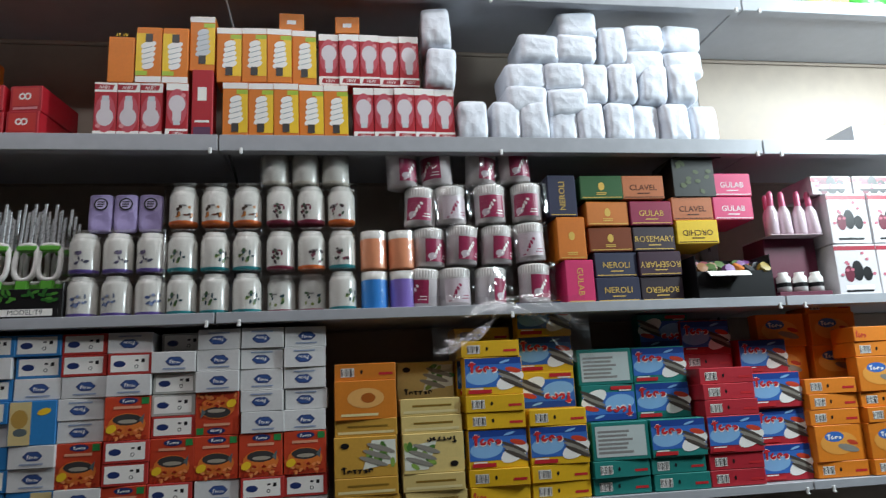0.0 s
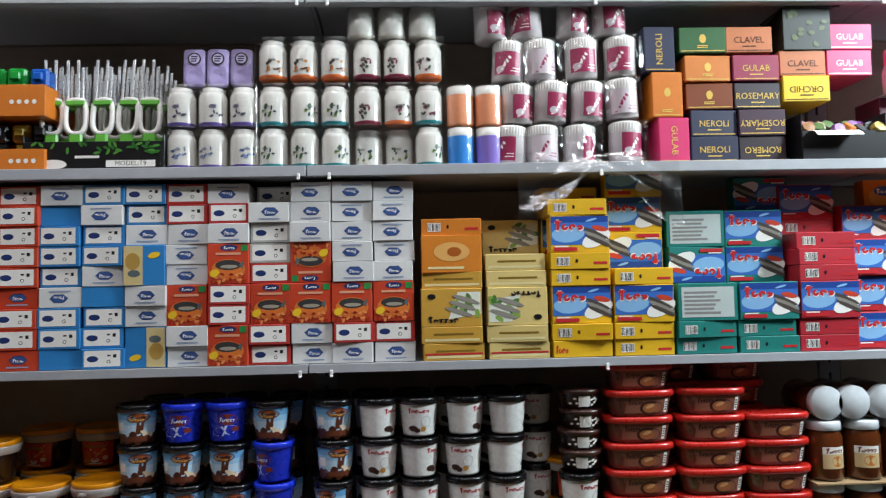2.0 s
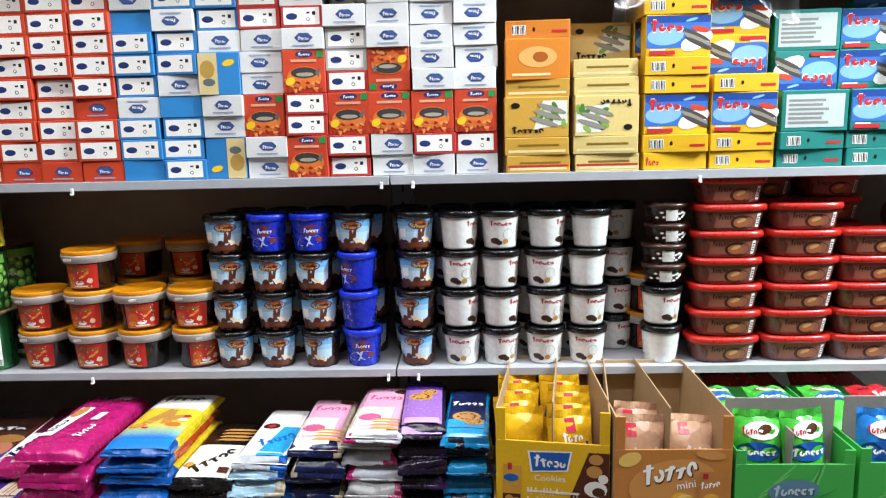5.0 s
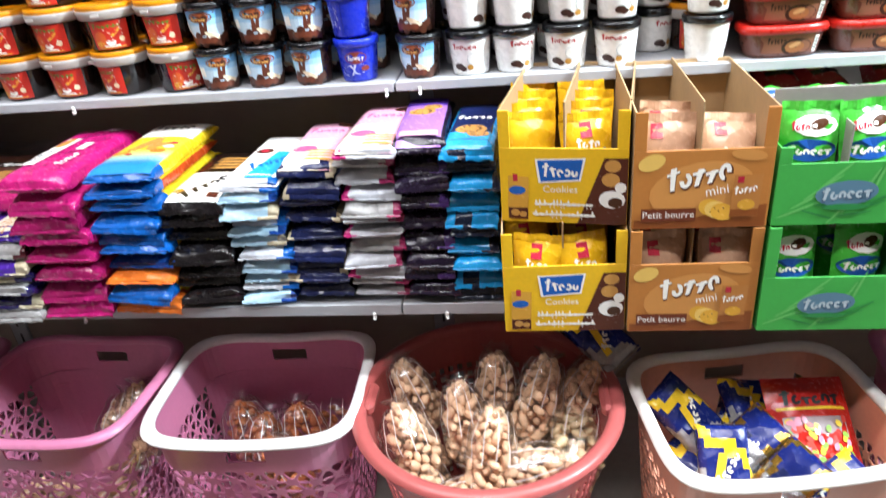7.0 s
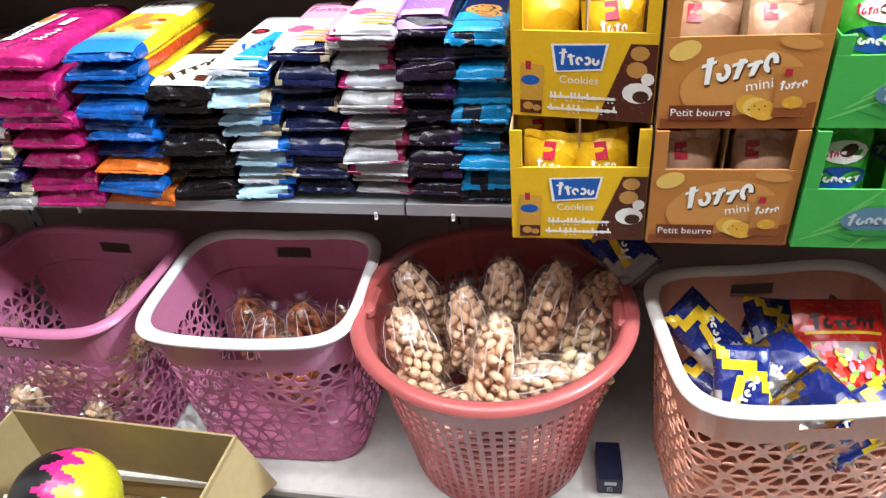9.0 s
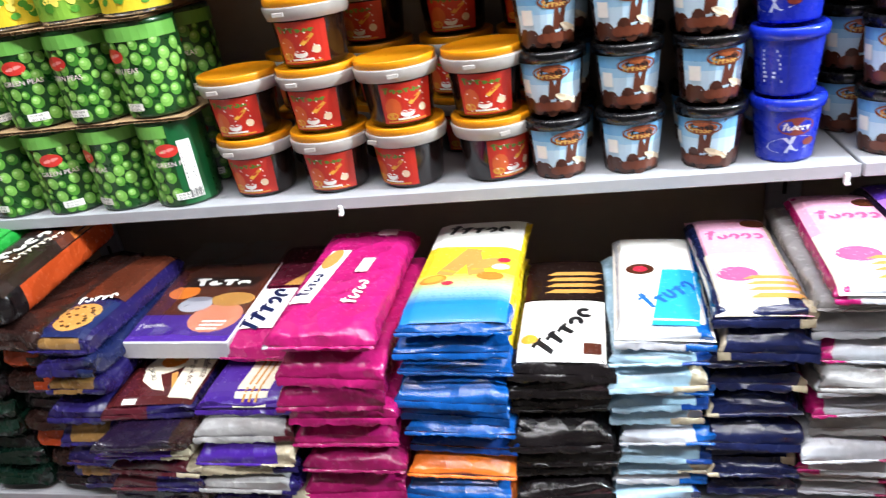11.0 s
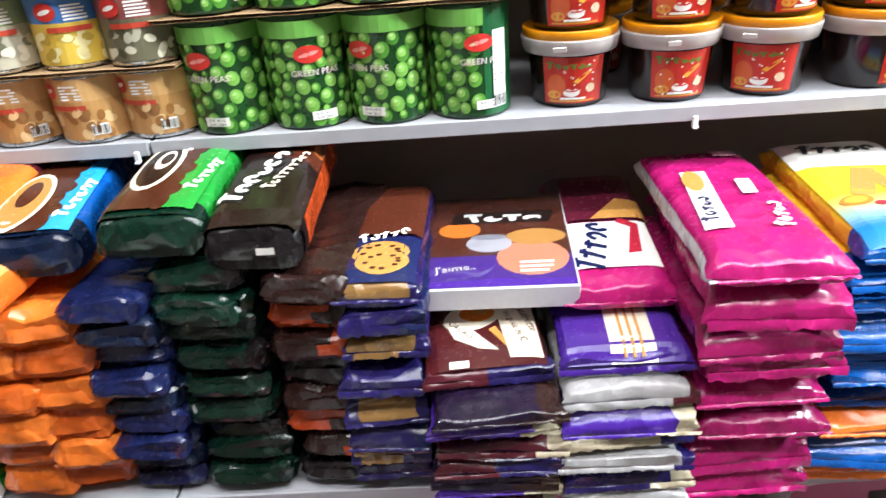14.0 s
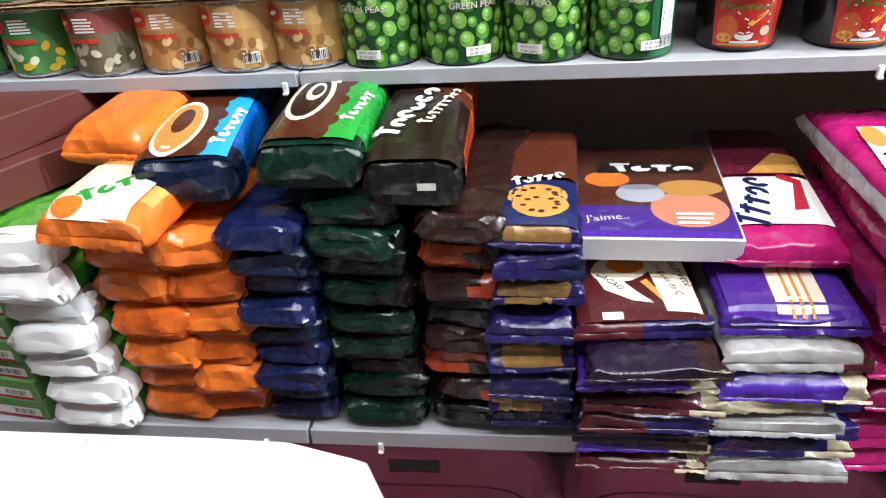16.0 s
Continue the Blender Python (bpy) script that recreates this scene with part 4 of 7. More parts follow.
def sardine_print(edge, cream=False, over=False, blank=False):
    w, h = SW, SF
    p = []
    if blank:
        return [rect(-w / 2 + 0.006, 0.006, w / 2 - 0.006, h - 0.006, ink("leaflet", "#c2ccca"))] + scribble(-0.04, 0.01, 0.04, h - 0.012, 6, ink("fine_grey", "#8d8a88"), 4)
    if edge == "amber":
        return [oval(0, h * 0.55, 0.03, 0.016, ink("amber_pale", "#e0a860"), 18), oval(0.004, h * 0.55, 0.012, 0.008, ink("amber_deep", "#a8581a"), 12), rect(-0.04, 0.006, 0.02, 0.01, ink("pale_gold", "#e2d29a"))]
    if edge == "orange":
        p = [oval(-0.004, h * 0.5, 0.038, 0.02, ink("orange_pale", "#eaa048"), 18), oval(-0.012, h * 0.68, 0.02, 0.009, ink("sea_blue", "#3a6cbc"), 16)] + badge(-0.012, h * 0.68, 0.03, 0.009, INKW, 4, 8, 0.1)
        return p + [oval(0.014, h * 0.35, 0.022, 0.006, ink("fillet", "#8f8a80"), 14, -14), oval(0.024, h * 0.5, 0.012, 0.004, ink("tomato", "#c8442c"), 10, -14)]
    if cream:
        p += [poly([(-0.005, 0.012), (0.048, 0.02), (0.048, h - 0.006), (0.01, h - 0.006)], ink("garnish_white", "#e0e2d4"))]
        for k in range(9):
            p.append(oval(0.0 + 0.045 * R.random(), 0.018 + 0.036 * R.random(), 0.008, 0.004, ink("herb%d" % (k % 2), ("#4d7a34", "#86a84c")[k % 2]), 8, R.uniform(0, 180)))
        for k in range(3):
            p.append(oval(0.012 + 0.006 * k, 0.024 + 0.01 * k, 0.024, 0.0042, ink("fillet", "#8f8a80"), 12, -18))
        p += [oval(-0.033, h - 0.013, 0.007, 0.0045, INKK, 12)] + badge(-0.014, 0.012, 0.05, 0.011, INKK, 6, 5, 0)
    else:
        p += [rect(-w / 2 + 0.001, 0.013, w / 2 - 0.001, h - 0.0015, ink("sea_blue", "#3a6cbc")), rect(-w / 2 + 0.001, h - 0.012, w / 2 - 0.001, h - 0.0015, ink("sea_deep", "#1f4390"))]
        p += [rect(-SW / 2 + 0.001, 0.0132, -0.004, 0.019, ink("sea_blue", "#3a6cbc")), oval(-0.02, 0.031, 0.028, 0.014, ink("sea_light", "#86b4de"), 18, 4), oval(0.028, 0.023, 0.026, 0.0125, INKW, 18, 24)]
        for k in range(3):
            p.append(oval(0.027 + 0.002 * k, 0.032 - 0.0065 * k, 0.024, 0.0036, ink("fillet%d" % (k % 2), ("#4d443e", "#8f8a80")[k % 2]), 14, -24))
        p += [oval(0.034, 0.04, 0.014, 0.0045, ink("tomato", "#c8442c"), 12, -12), oval(0.02, 0.0545, 0.01, 0.002, ink("sea_light", "#86b4de"), 10, 14)]
        p += badge(-0.018, h - 0.017, 0.052, 0.02, ink("mark_white", "#f4e8e4"), 4, 8, 0.12) + badge(-0.0185, h - 0.0165, 0.05, 0.017, ink("mark_red", "#c22a30"), 4, 8, 0.12)
        p += [rect(-0.045, 0.003, -0.005, 0.009, ink("mark_red", "#c22a30")), rect(-0.043, 0.0095, -0.02, 0.0115, INKW)]
    if over:
        p = [(mt, [(-u, h - v) for u, v in vs], fs) for mt, vs, fs in flat(p)]
    return p


def sardine(kind, body, name, key, seed=0):
    def make():
        if kind in "Ffx":
            pr = sardine_print(name if key in "ao" else "", key in ("cream", "gold"), kind == "f", kind == "x")
            return carton("sardine_box", "%s sardine box standing with its picture side out" % name, SW, SF, 0.028, body, pr, "sardine boxes", 0.0009)
        u0 = -0.04 if kind == "S" else 0.018
        bars = barcode(u0, 0.006, u0 + 0.022, SH - 0.007) if kind != "L" and key not in ("cream", "gold") else None
        pr = [oval(-0.006 if kind == "S" else -0.02, SH * 0.5, 0.0022, 0.0035, INKK, 8), rect(0.022 if kind == "S" else -0.045, 0.008, 0.045 if kind == "S" else -0.028, 0.012, ink("mark_red", "#c22a30"))]
        if key in ("cream", "gold"):
            pr = [rect(-0.045, 0.004, 0.045, 0.008, ink("pale_gold", "#e2d29a")), rect(-0.03, 0.014, 0.035, 0.017, ink("ochre_line", "#8a6a24"))] + ([rect(-0.048, 0.009, 0.048, 0.012, ink("mark_red", "#c22a30"))] if kind == "L" else [])
        elif kind == "L":
            pr = badge(-0.036, SH * 0.5, 0.022, 0.013, ink("mark_red", "#c22a30"), 4, 8)
        return carton("sardine_box", "%s sardine box lying with its narrow side out" % name, SW, SH, 0.062, body, pr, "sardine boxes", 0.0009, "box", bars)
    return make


SB = {"y": (card("sard_yellow", "#dfae12"), "yellow"), "t": (card("sard_teal", "#157a72"), "teal"), "r": (card("sard_red", "#b3202f"), "red"), "o": (card("sard_orange", "#e0801c"), "orange"), "cream": (card("sard_cream", "#d6be78"), "cream"), "gold": (card("sard_gold", "#c8993a"), "golden"), "a": (card("sard_amber", "#cf7a1e"), "amber")}
STK = ((0.235, "gold", "LSFS", 0.012), (0.343, "cream", "LSfSS", 0.012), (0.449, "y", "LSFSSFS", 0.012), (0.555, "y", "SSFS", 0.012), (0.662, "t", "SSx", 0.012), (0.766, "t", "SSF", 0.012), (0.872, "r", "SSFSSS", 0.012), (1.078, "o", "SFSSS", 0.02), (1.184, "o", "SFSSFSL", 0.012),
       (0.235, "a", "FS", 0.05), (0.449, "y", "SSFSSFSS", 0.075), (0.555, "y", "SSFSfFF", 0.05), (0.662, "t", "SSFfx", 0.05), (0.766, "t", "SSFFF", 0.05), (0.8, "t", "SSFFFf", 0.085), (0.88, "r", "SSFSSSSF", 0.08), (0.975, "r", "FFF", 0.03), (0.99, "r", "FFFF", 0.075), (1.04, "o", "SSFSSFF", 0.085), (1.15, "o", "SSFSSFFS", 0.085), (0.343, "cream", "SSFSSF", 0.08))
for x, k, col, y in STK:
    body, nm = SB[k]
    z = 0.001 if not (k == "a") else 0.001 + 2 * SH + SF + SH
    if k == "a":
        y = 0.015
    for i, kd in enumerate(col):
        h = SF if kd in "Ffx" else SH
        place("sard%s%s" % (k, kd), sardine(kd, body, nm, k), pose(x + jit(0.002), y + jit(0.004), ZC + z, 0, 0, jit(3.5)))
        z += h + 0.0004

# -- fourth shelf: spreads in tubs --
def spread_tub(turn_seed):
    def make():
        root = thing("spread_tub", "dark chocolate-spread tub with orange lid and red label", "tub", "orange-lid tubs")
        r = 0.038
        part("tub", Shape().lathe([(0, 0.001), (r - 0.006, 0), (r - 0.004, 0.003), (r, 0.05)], plastic("cocoa", "#1c0f0c", 0.18), 32), root, "", True)
        part("collar", Shape().lathe([(r, 0.047), (r + 0.0042, 0.0475), (r + 0.0045, 0.0495), (r + 0.0052, 0.05), (r + 0.0066, 0.059), (r + 0.0062, 0.0604), (r + 0.004, 0.0606)], plastic("milky", "#aaa39e", 0.2), 40), root, "milky clear collar", True)
        part("tear_tab", Shape().box(-0.02, -0.008, -r - 0.0078, -r - 0.0055, 0.052, 0.0565, plastic("milky", "#aaa39e", 0.2), 0.0006), root, "small tear tab on the collar")
        part("lid", Shape().lathe([(r + 0.0042, 0.0602), (r + 0.0048, 0.0606), (r + 0.005, 0.0672), (r + 0.0044, 0.0681), (r + 0.0025, 0.0681), (r + 0.0018, 0.0673), (0, 0.067)], plastic("lid_orange", "#e2900e"), 40), root, "orange snap lid", True)
        rnd = random.Random(turn_seed)
        p = flat([rect(-0.026, 0.004, 0.026, 0.0455, ink("label_scarlet", "#c02a1c"), 10), badge(-0.004, 0.0385, 0.038, 0.007, ink("label_green", "#5a7a2a"), 6, turn_seed, 0), oval(-0.015, 0.02, 0.008, 0.011, ink("label_rust", "#cc5a2a"), 12), oval(-0.017, 0.012, 0.006, 0.004, ink("label_gold", "#d69a3a"), 10), rect(-0.022, 0.0055, 0.018, 0.0068, ink("label_gold", "#d69a3a"), 6), oval(-0.002, 0.014, 0.007, 0.004, INKW, 12), oval(-0.002, 0.0165, 0.006, 0.002, ink("label_scarlet", "#c02a1c"), 10), oval(0.014, 0.0175, 0.0042, 0.0042, ink("label_cream", "#e2c8a8"), 10), rect(-0.012, 0.0075, 0.01, 0.0095, INKW, 4), poly([(-0.001, 0.024), (0.012, 0.034), (0.014, 0.032), (0.003, 0.022)], ink("label_gold", "#d69a3a"))])
        for k in range(14):
            p.append(oval(rnd.uniform(-0.019, 0.019), rnd.uniform(0.007, 0.042), 0.0008, 0.0008, INKW, 6))
        part("label", printed(p, on_round(r - 0.004, 0, 0.085)), root)
        return root
    return make


for j, row in enumerate(((-0.6155, -0.526, -0.4395, -0.346), (-0.617, -0.526, -0.44, -0.349), (None, -0.524, None, None))):
    for i, x in enumerate(row):
        if x is not None:
            place("stub%d" % (i % 2), spread_tub(i % 2), pose(x, 0.05 + jit(0.004), ZD + 0.001 + j * 0.0685, 0, 0, (-2, 6, -22, 38)[i] if j == 0 else (4, 0, 26, 6)[i]))
for x, k in ((-0.58, 2), (-0.485, 3), (-0.39, 3), (-0.3, 3)):
    for j in range(k):
        place("stub0", spread_tub(0), pose(x, 0.155, ZD + 0.001 + j * 0.0685, 0, 0, jit(20)))


def cup(kind):
    """A tapered paper or plastic cup of spread with a press-on lid."""
    def make():
        bodies = {"sky": ("#2f1a14", "brown chocolate-milk spread cup with sky-blue print", "choco_brown"), "white": ("#ecebe8", "white chocolate-spread cup with cocoa-bean print", "cup_white"), "blue": ("#1c2fb4", "bright blue plastic spread cup with milk-splash print", "cup_blue")}
        col, lab, key = bodies[kind]
        root = thing("spread_cup", lab, "cup", "%s spread cups" % kind)
        r0, r1, h = 0.026, 0.0315, 0.056
        part("cup", Shape().lathe([(0, 0.0015), (r0 - 0.002, 0.001), (r0, 0), (r0 + 0.0006, 0.003), (r1, h)], plastic(key, col, 0.28), 30), root, "", True)
        lid = plastic("lid_black", "#0d0d10", 0.25) if kind != "blue" else plastic("lid_blue", "#1d36d0", 0.25)
        part("lid", Shape().lathe([(r1 + 0.0002, h - 0.004), (r1 + 0.0025, h - 0.004), (r1 + 0.0028, h + 0.004), (r1 + 0.001, h + 0.0065), (r1 - 0.003, h + 0.0062), (r1 - 0.005, h + 0.004), (0, h + 0.004)], lid, 30), root, "%s press-on lid" % ("blue" if kind == "blue" else "black"), True)
        to, back = on_round(r0, 0, (r1 - r0) / h), None
        if kind == "sky":
            p = [rect(-0.036, 0.04, 0.03, 0.052, ink("sky", "#6fb0e0"), 12), rect(-0.036, 0.012, 0.03, 0.031, ink("sky_pale", "#c2dcee"), 12), rect(-0.036, 0.031, 0.03, 0.04, ink("sky_mid", "#9ccae8"), 12)] + [oval(-0.03 + 0.0075 * q, 0.009 + 0.0035 * math.sin(q * 2.6), 0.0062, 0.0075 + 0.002 * math.cos(q * 1.9), ink("choco", "#4a2416"), 10, 25 * math.sin(q)) for q in range(9)] + [poly([(-0.004, 0.016), (0.006, 0.016), (0.008, 0.034), (0.02, 0.05), (0.006, 0.05), (-0.002, 0.034)], ink("choco_mid", "#5c2c1a")), oval(0.0, 0.0425, 0.016, 0.0075, ink("mark_brown", "#7a3a1c"), 18), oval(0.0, 0.0428, 0.0125, 0.0045, ink("mark_rust", "#a8562a"), 16)] + badge(0.0, 0.0428, 0.019, 0.006, INKK, 5, 3, 0) + [rect(0.006, 0.012, 0.022, 0.0165, INKW, 4)]
            p += badge(-0.002, 0.04, 0.02, 0.006, ink("mark_gold", "#d8a85c"), 6, 1) + [oval(0.012, 0.016, 0.011, 0.0035, ink("cream_stroke", "#e6d2b4"), 10, -30), rect(-0.03, 0.022, -0.02, 0.036, INKW, 3)]
            p += [oval(-0.012 + 0.008 * k, 0.009, 0.006, 0.005, ink("nut", "#6b3420"), 10) for k in range(4)]
        elif kind == "white":
            p = badge(0.0, 0.042, 0.032, 0.0085, ink("nol_red", "#a8242c"), 6, 4, 0) + [oval(-0.009, 0.013, 0.0075, 0.005, ink("bean_dark", "#3a211a"), 12), oval(-0.003, 0.01, 0.005, 0.004, ink("bean_dark", "#3a211a"), 12), oval(0.007, 0.012, 0.0045, 0.004, ink("hazel", "#b8863c"), 10), oval(0.011, 0.024, 0.008, 0.009, ink("jug_line", "#b9bbbd"), 14), oval(0.011, 0.024, 0.007, 0.008, ink("cup_ink_white", "#e2e1dd"), 14)]
            back = [(mt, [(u + 0.075, v) for u, v in vs], fs) for mt, vs, fs in flat(scribble(-0.012, 0.016, 0.012, 0.046, 9, ink("fine_grey", "#8d8a88"), 6) + barcode(-0.004, 0.006, 0.012, 0.013))]
        else:
            p = [oval(0.002, 0.036, 0.015, 0.009, ink("splash_brown", "#7c2f22"), 16), oval(-0.002, 0.018, 0.02, 0.008, ink("milk", "#c8d0ee"), 14, 10)] + badge(0.002, 0.036, 0.022, 0.008, INKW, 6, 2) + [oval(0.014, 0.02, 0.006, 0.004, ink("splash_brown", "#7c2f22"), 10)]
            back = [(mt, [(u - 0.06, v) for u, v in vs], fs) for mt, vs, fs in flat([rect(-0.012, 0.008, 0.012, 0.046, ink("deep_blue", "#16248c"))] + scribble(-0.009, 0.012, 0.009, 0.044, 8, ink("milk", "#c8d0ee"), 3))]
        part("cup_print", printed(p, to), root)
        if back:
            part("side_print", printed(back, to), root)
        return root
    return make


CUPS = ((-0.278, "sky sky sky sky"), (-0.205, "sky sky sky blue"), (-0.131, "sky sky sky blue"), (-0.058, "blue blue blue sky"), (0.036, "sky sky sky sky"), (0.108, "white white white white"), (0.178, "white white white white"), (0.252, "white white white white"), (0.322, "white white white white"), (0.443, "white white"))
for x, col in CUPS:
    for j, k in enumerate(col.split()):
        place("cup" + k, cup(k), pose(x + jit(0.0025) - 0.003 * j * (x < 0), 0.043 + jit(0.003), ZD + 0.001 + j * 0.0656, 0, 0, R.choice((-38, -12, 0, 10, 24, 60, 95)) if k != "sky" else jit(28)))
for i in range(10):
    for j in range(4):
        place("cup" + ("sky" if i < 5 else "white"), cup("white"), pose(-0.27 + 0.0725 * i, 0.118, ZD + 0.001 + j * 0.0656, 0, 0, jit(40)))
for j in range(2):
    place("stub0", spread_tub(0), pose(0.443, 0.115, ZD + 0.001 + j * 0.0685))
for j in range(4):
    def brown_tub():
        root = thing("brown_tub", "dark brown spread tub with lid and small white tag", "tub", "brown tubs")
        part("tub", Shape().lathe([(0, 0), (0.03, 0), (0.034, 0.028)], plastic("tub_brown", "#2a1914", 0.3), 26), root, "", True)
        part("lid", Shape().lathe([(0.034, 0.024), (0.0365, 0.0245), (0.0365, 0.031), (0.03, 0.033), (0, 0.033)], plastic("tub_lid_brown", "#3a2018", 0.3), 26), root, "", True)
        part("tag", printed([rect(-0.01, 0.004, 0.008, 0.022, INKW, 4)] + [oval(jit(0.024), 0.006 + 0.012 * R.random(), 0.003, 0.002, INKW, 7) for _ in range(16)], on_round(0.0305, 0, 0.13)), root, "white tag")
        return root
    place("brown_tub", brown_tub, pose(0.45 + jit(0.002), 0.05, ZD + 0.133 + j * 0.0335, 0, 0, jit(20)))


def oval_tub():
    root = thing("oval_tub", "oblong hazelnut-spread tub with red lid", "tub", "red-lid tubs")
    part("tub", Shape().lathe([(0, 0.001), (0.045, 0), (0.048, 0.003), (0.0545, 0.034)], plastic("tub_cocoa", "#6e3f34", 0.3), 36, (0, 0, 0), 1.0, 0.62, 3.2), root, "", True)
    part("lid", Shape().lathe([(0.0545, 0.032), (0.0585, 0.0325), (0.0595, 0.038), (0.058, 0.0425), (0.054, 0.0435), (0.05, 0.0425), (0, 0.0425)], plastic("lid_red", "#c2241c", 0.3), 36, (0, 0, 0), 1.0, 0.64, 3.2), root, "red lid with raised rim", True)

    def to(u, v, d):
        q = 0.0487 + 0.19 * (v - 0.003) + d * 1.7
        a = -math.pi / 2 + u / 0.034 * 0.62
        c, s = math.cos(a), math.sin(a)
        g = (abs(c) ** 3.2 + abs(s) ** 3.2) ** (-1 / 3.2)
        return (q * g * c, q * g * s * 0.62, v)
    p = [rect(-0.034, 0.006, 0.042, 0.0315, ink("tub_cream", "#8c5644"), 18), poly([(-0.034, 0.006), (0.012, 0.006), (-0.006, 0.018), (-0.03, 0.0215), (-0.034, 0.026)], ink("tub_wine", "#6a3028")), oval(0.012, 0.014, 0.02, 0.012, ink("swirl_dark", "#3c1a14"), 16), oval(0.01, 0.014, 0.013, 0.008, ink("swirl", "#a3633c"), 16), oval(0.01, 0.017, 0.008, 0.003, ink("swirl_light", "#cf9a6a"), 12, 20)]
    p += badge(-0.014, 0.024, 0.024, 0.009, ink("mark_dark", "#2a1210"), 6, 6) + [rect(0.034, 0.006, 0.04, 0.028, INKW, 2)] + [rect(0.035, 0.01 + 0.004 * k, 0.039, 0.012 + 0.004 * k, INKK) for k in range(4)]
    part("tub_print", printed(p, to, 0.0006), root)
    return root


for x, n, y in ((0.546, 7, 0.045), (0.663, 6, 0.045), (0.775, 5, 0.045), (0.62, 7, 0.13), (0.74, 7, 0.13)):
    for j in range(n):
        place("oval_tub", oval_tub, pose(x + jit(0.002) + 0.001 * j * (x > 0.6), y + jit(0.003), ZD + 0.001 + j * 0.0437, 0, 0, jit(3)))


# jars of spread at the end
def jar():
    root = thing("spread_jar", "glass jar of brown spread with white lid and cream label", "jar", "spread jars")
    part("glass", Shape().lathe([(0, 0), (0.028, 0), (0.03, 0.004), (0.03, 0.07), (0.025, 0.082)], mat("honey_glass", "#5c2c12", 0.1, 0, 0.1, 20, 0.02, 100, 0.6), 26), root, "", True)
    part("lid", Shape().lathe([(0.0275, 0.082), (0.0285, 0.083), (0.0285, 0.095), (0.027, 0.097), (0, 0.097)], plastic("lid_white", "#d6dade"), 26), root, "white screw lid", True)
    p = [rect(-0.02, 0.02, 0.02, 0.056, ink("jar_cream", "#d6b98a"), 10), rect(-0.02, 0.044, 0.02, 0.056, INKW, 10), oval(0.004, 0.032, 0.01, 0.009, ink("jar_orange", "#c0732c"), 14)] + badge(0, 0.05, 0.03, 0.009, ink("mark_brown", "#7a3a1c"), 5, 3)
    part("label", printed(p, on_round(0.03)), root)
    return root


for j in range(2):
    for i in range(5):
        place("jar", jar, pose(0.868 + i * 0.0665, 0.045, ZD + 0.001 + j * 0.1005 + (0.002 if j else 0), 0, 0, jit(30)))
root = thing("card_sheet", "thin brown card sheet between two layers of jars", "card", "card sheets")
root.location = (1.0, 0.01, ZD + 0.0985)
part("sheet", Shape().box(-0.165, 0.165, 0, 0.14, 0, 0.003, CARD, 0.0004), root)
for x in (0.865, 0.912, 0.968, 1.06):
    place("jar", jar, pose(x, 0.118, ZD + 0.201 + 0.0305, 90, 0, 0))


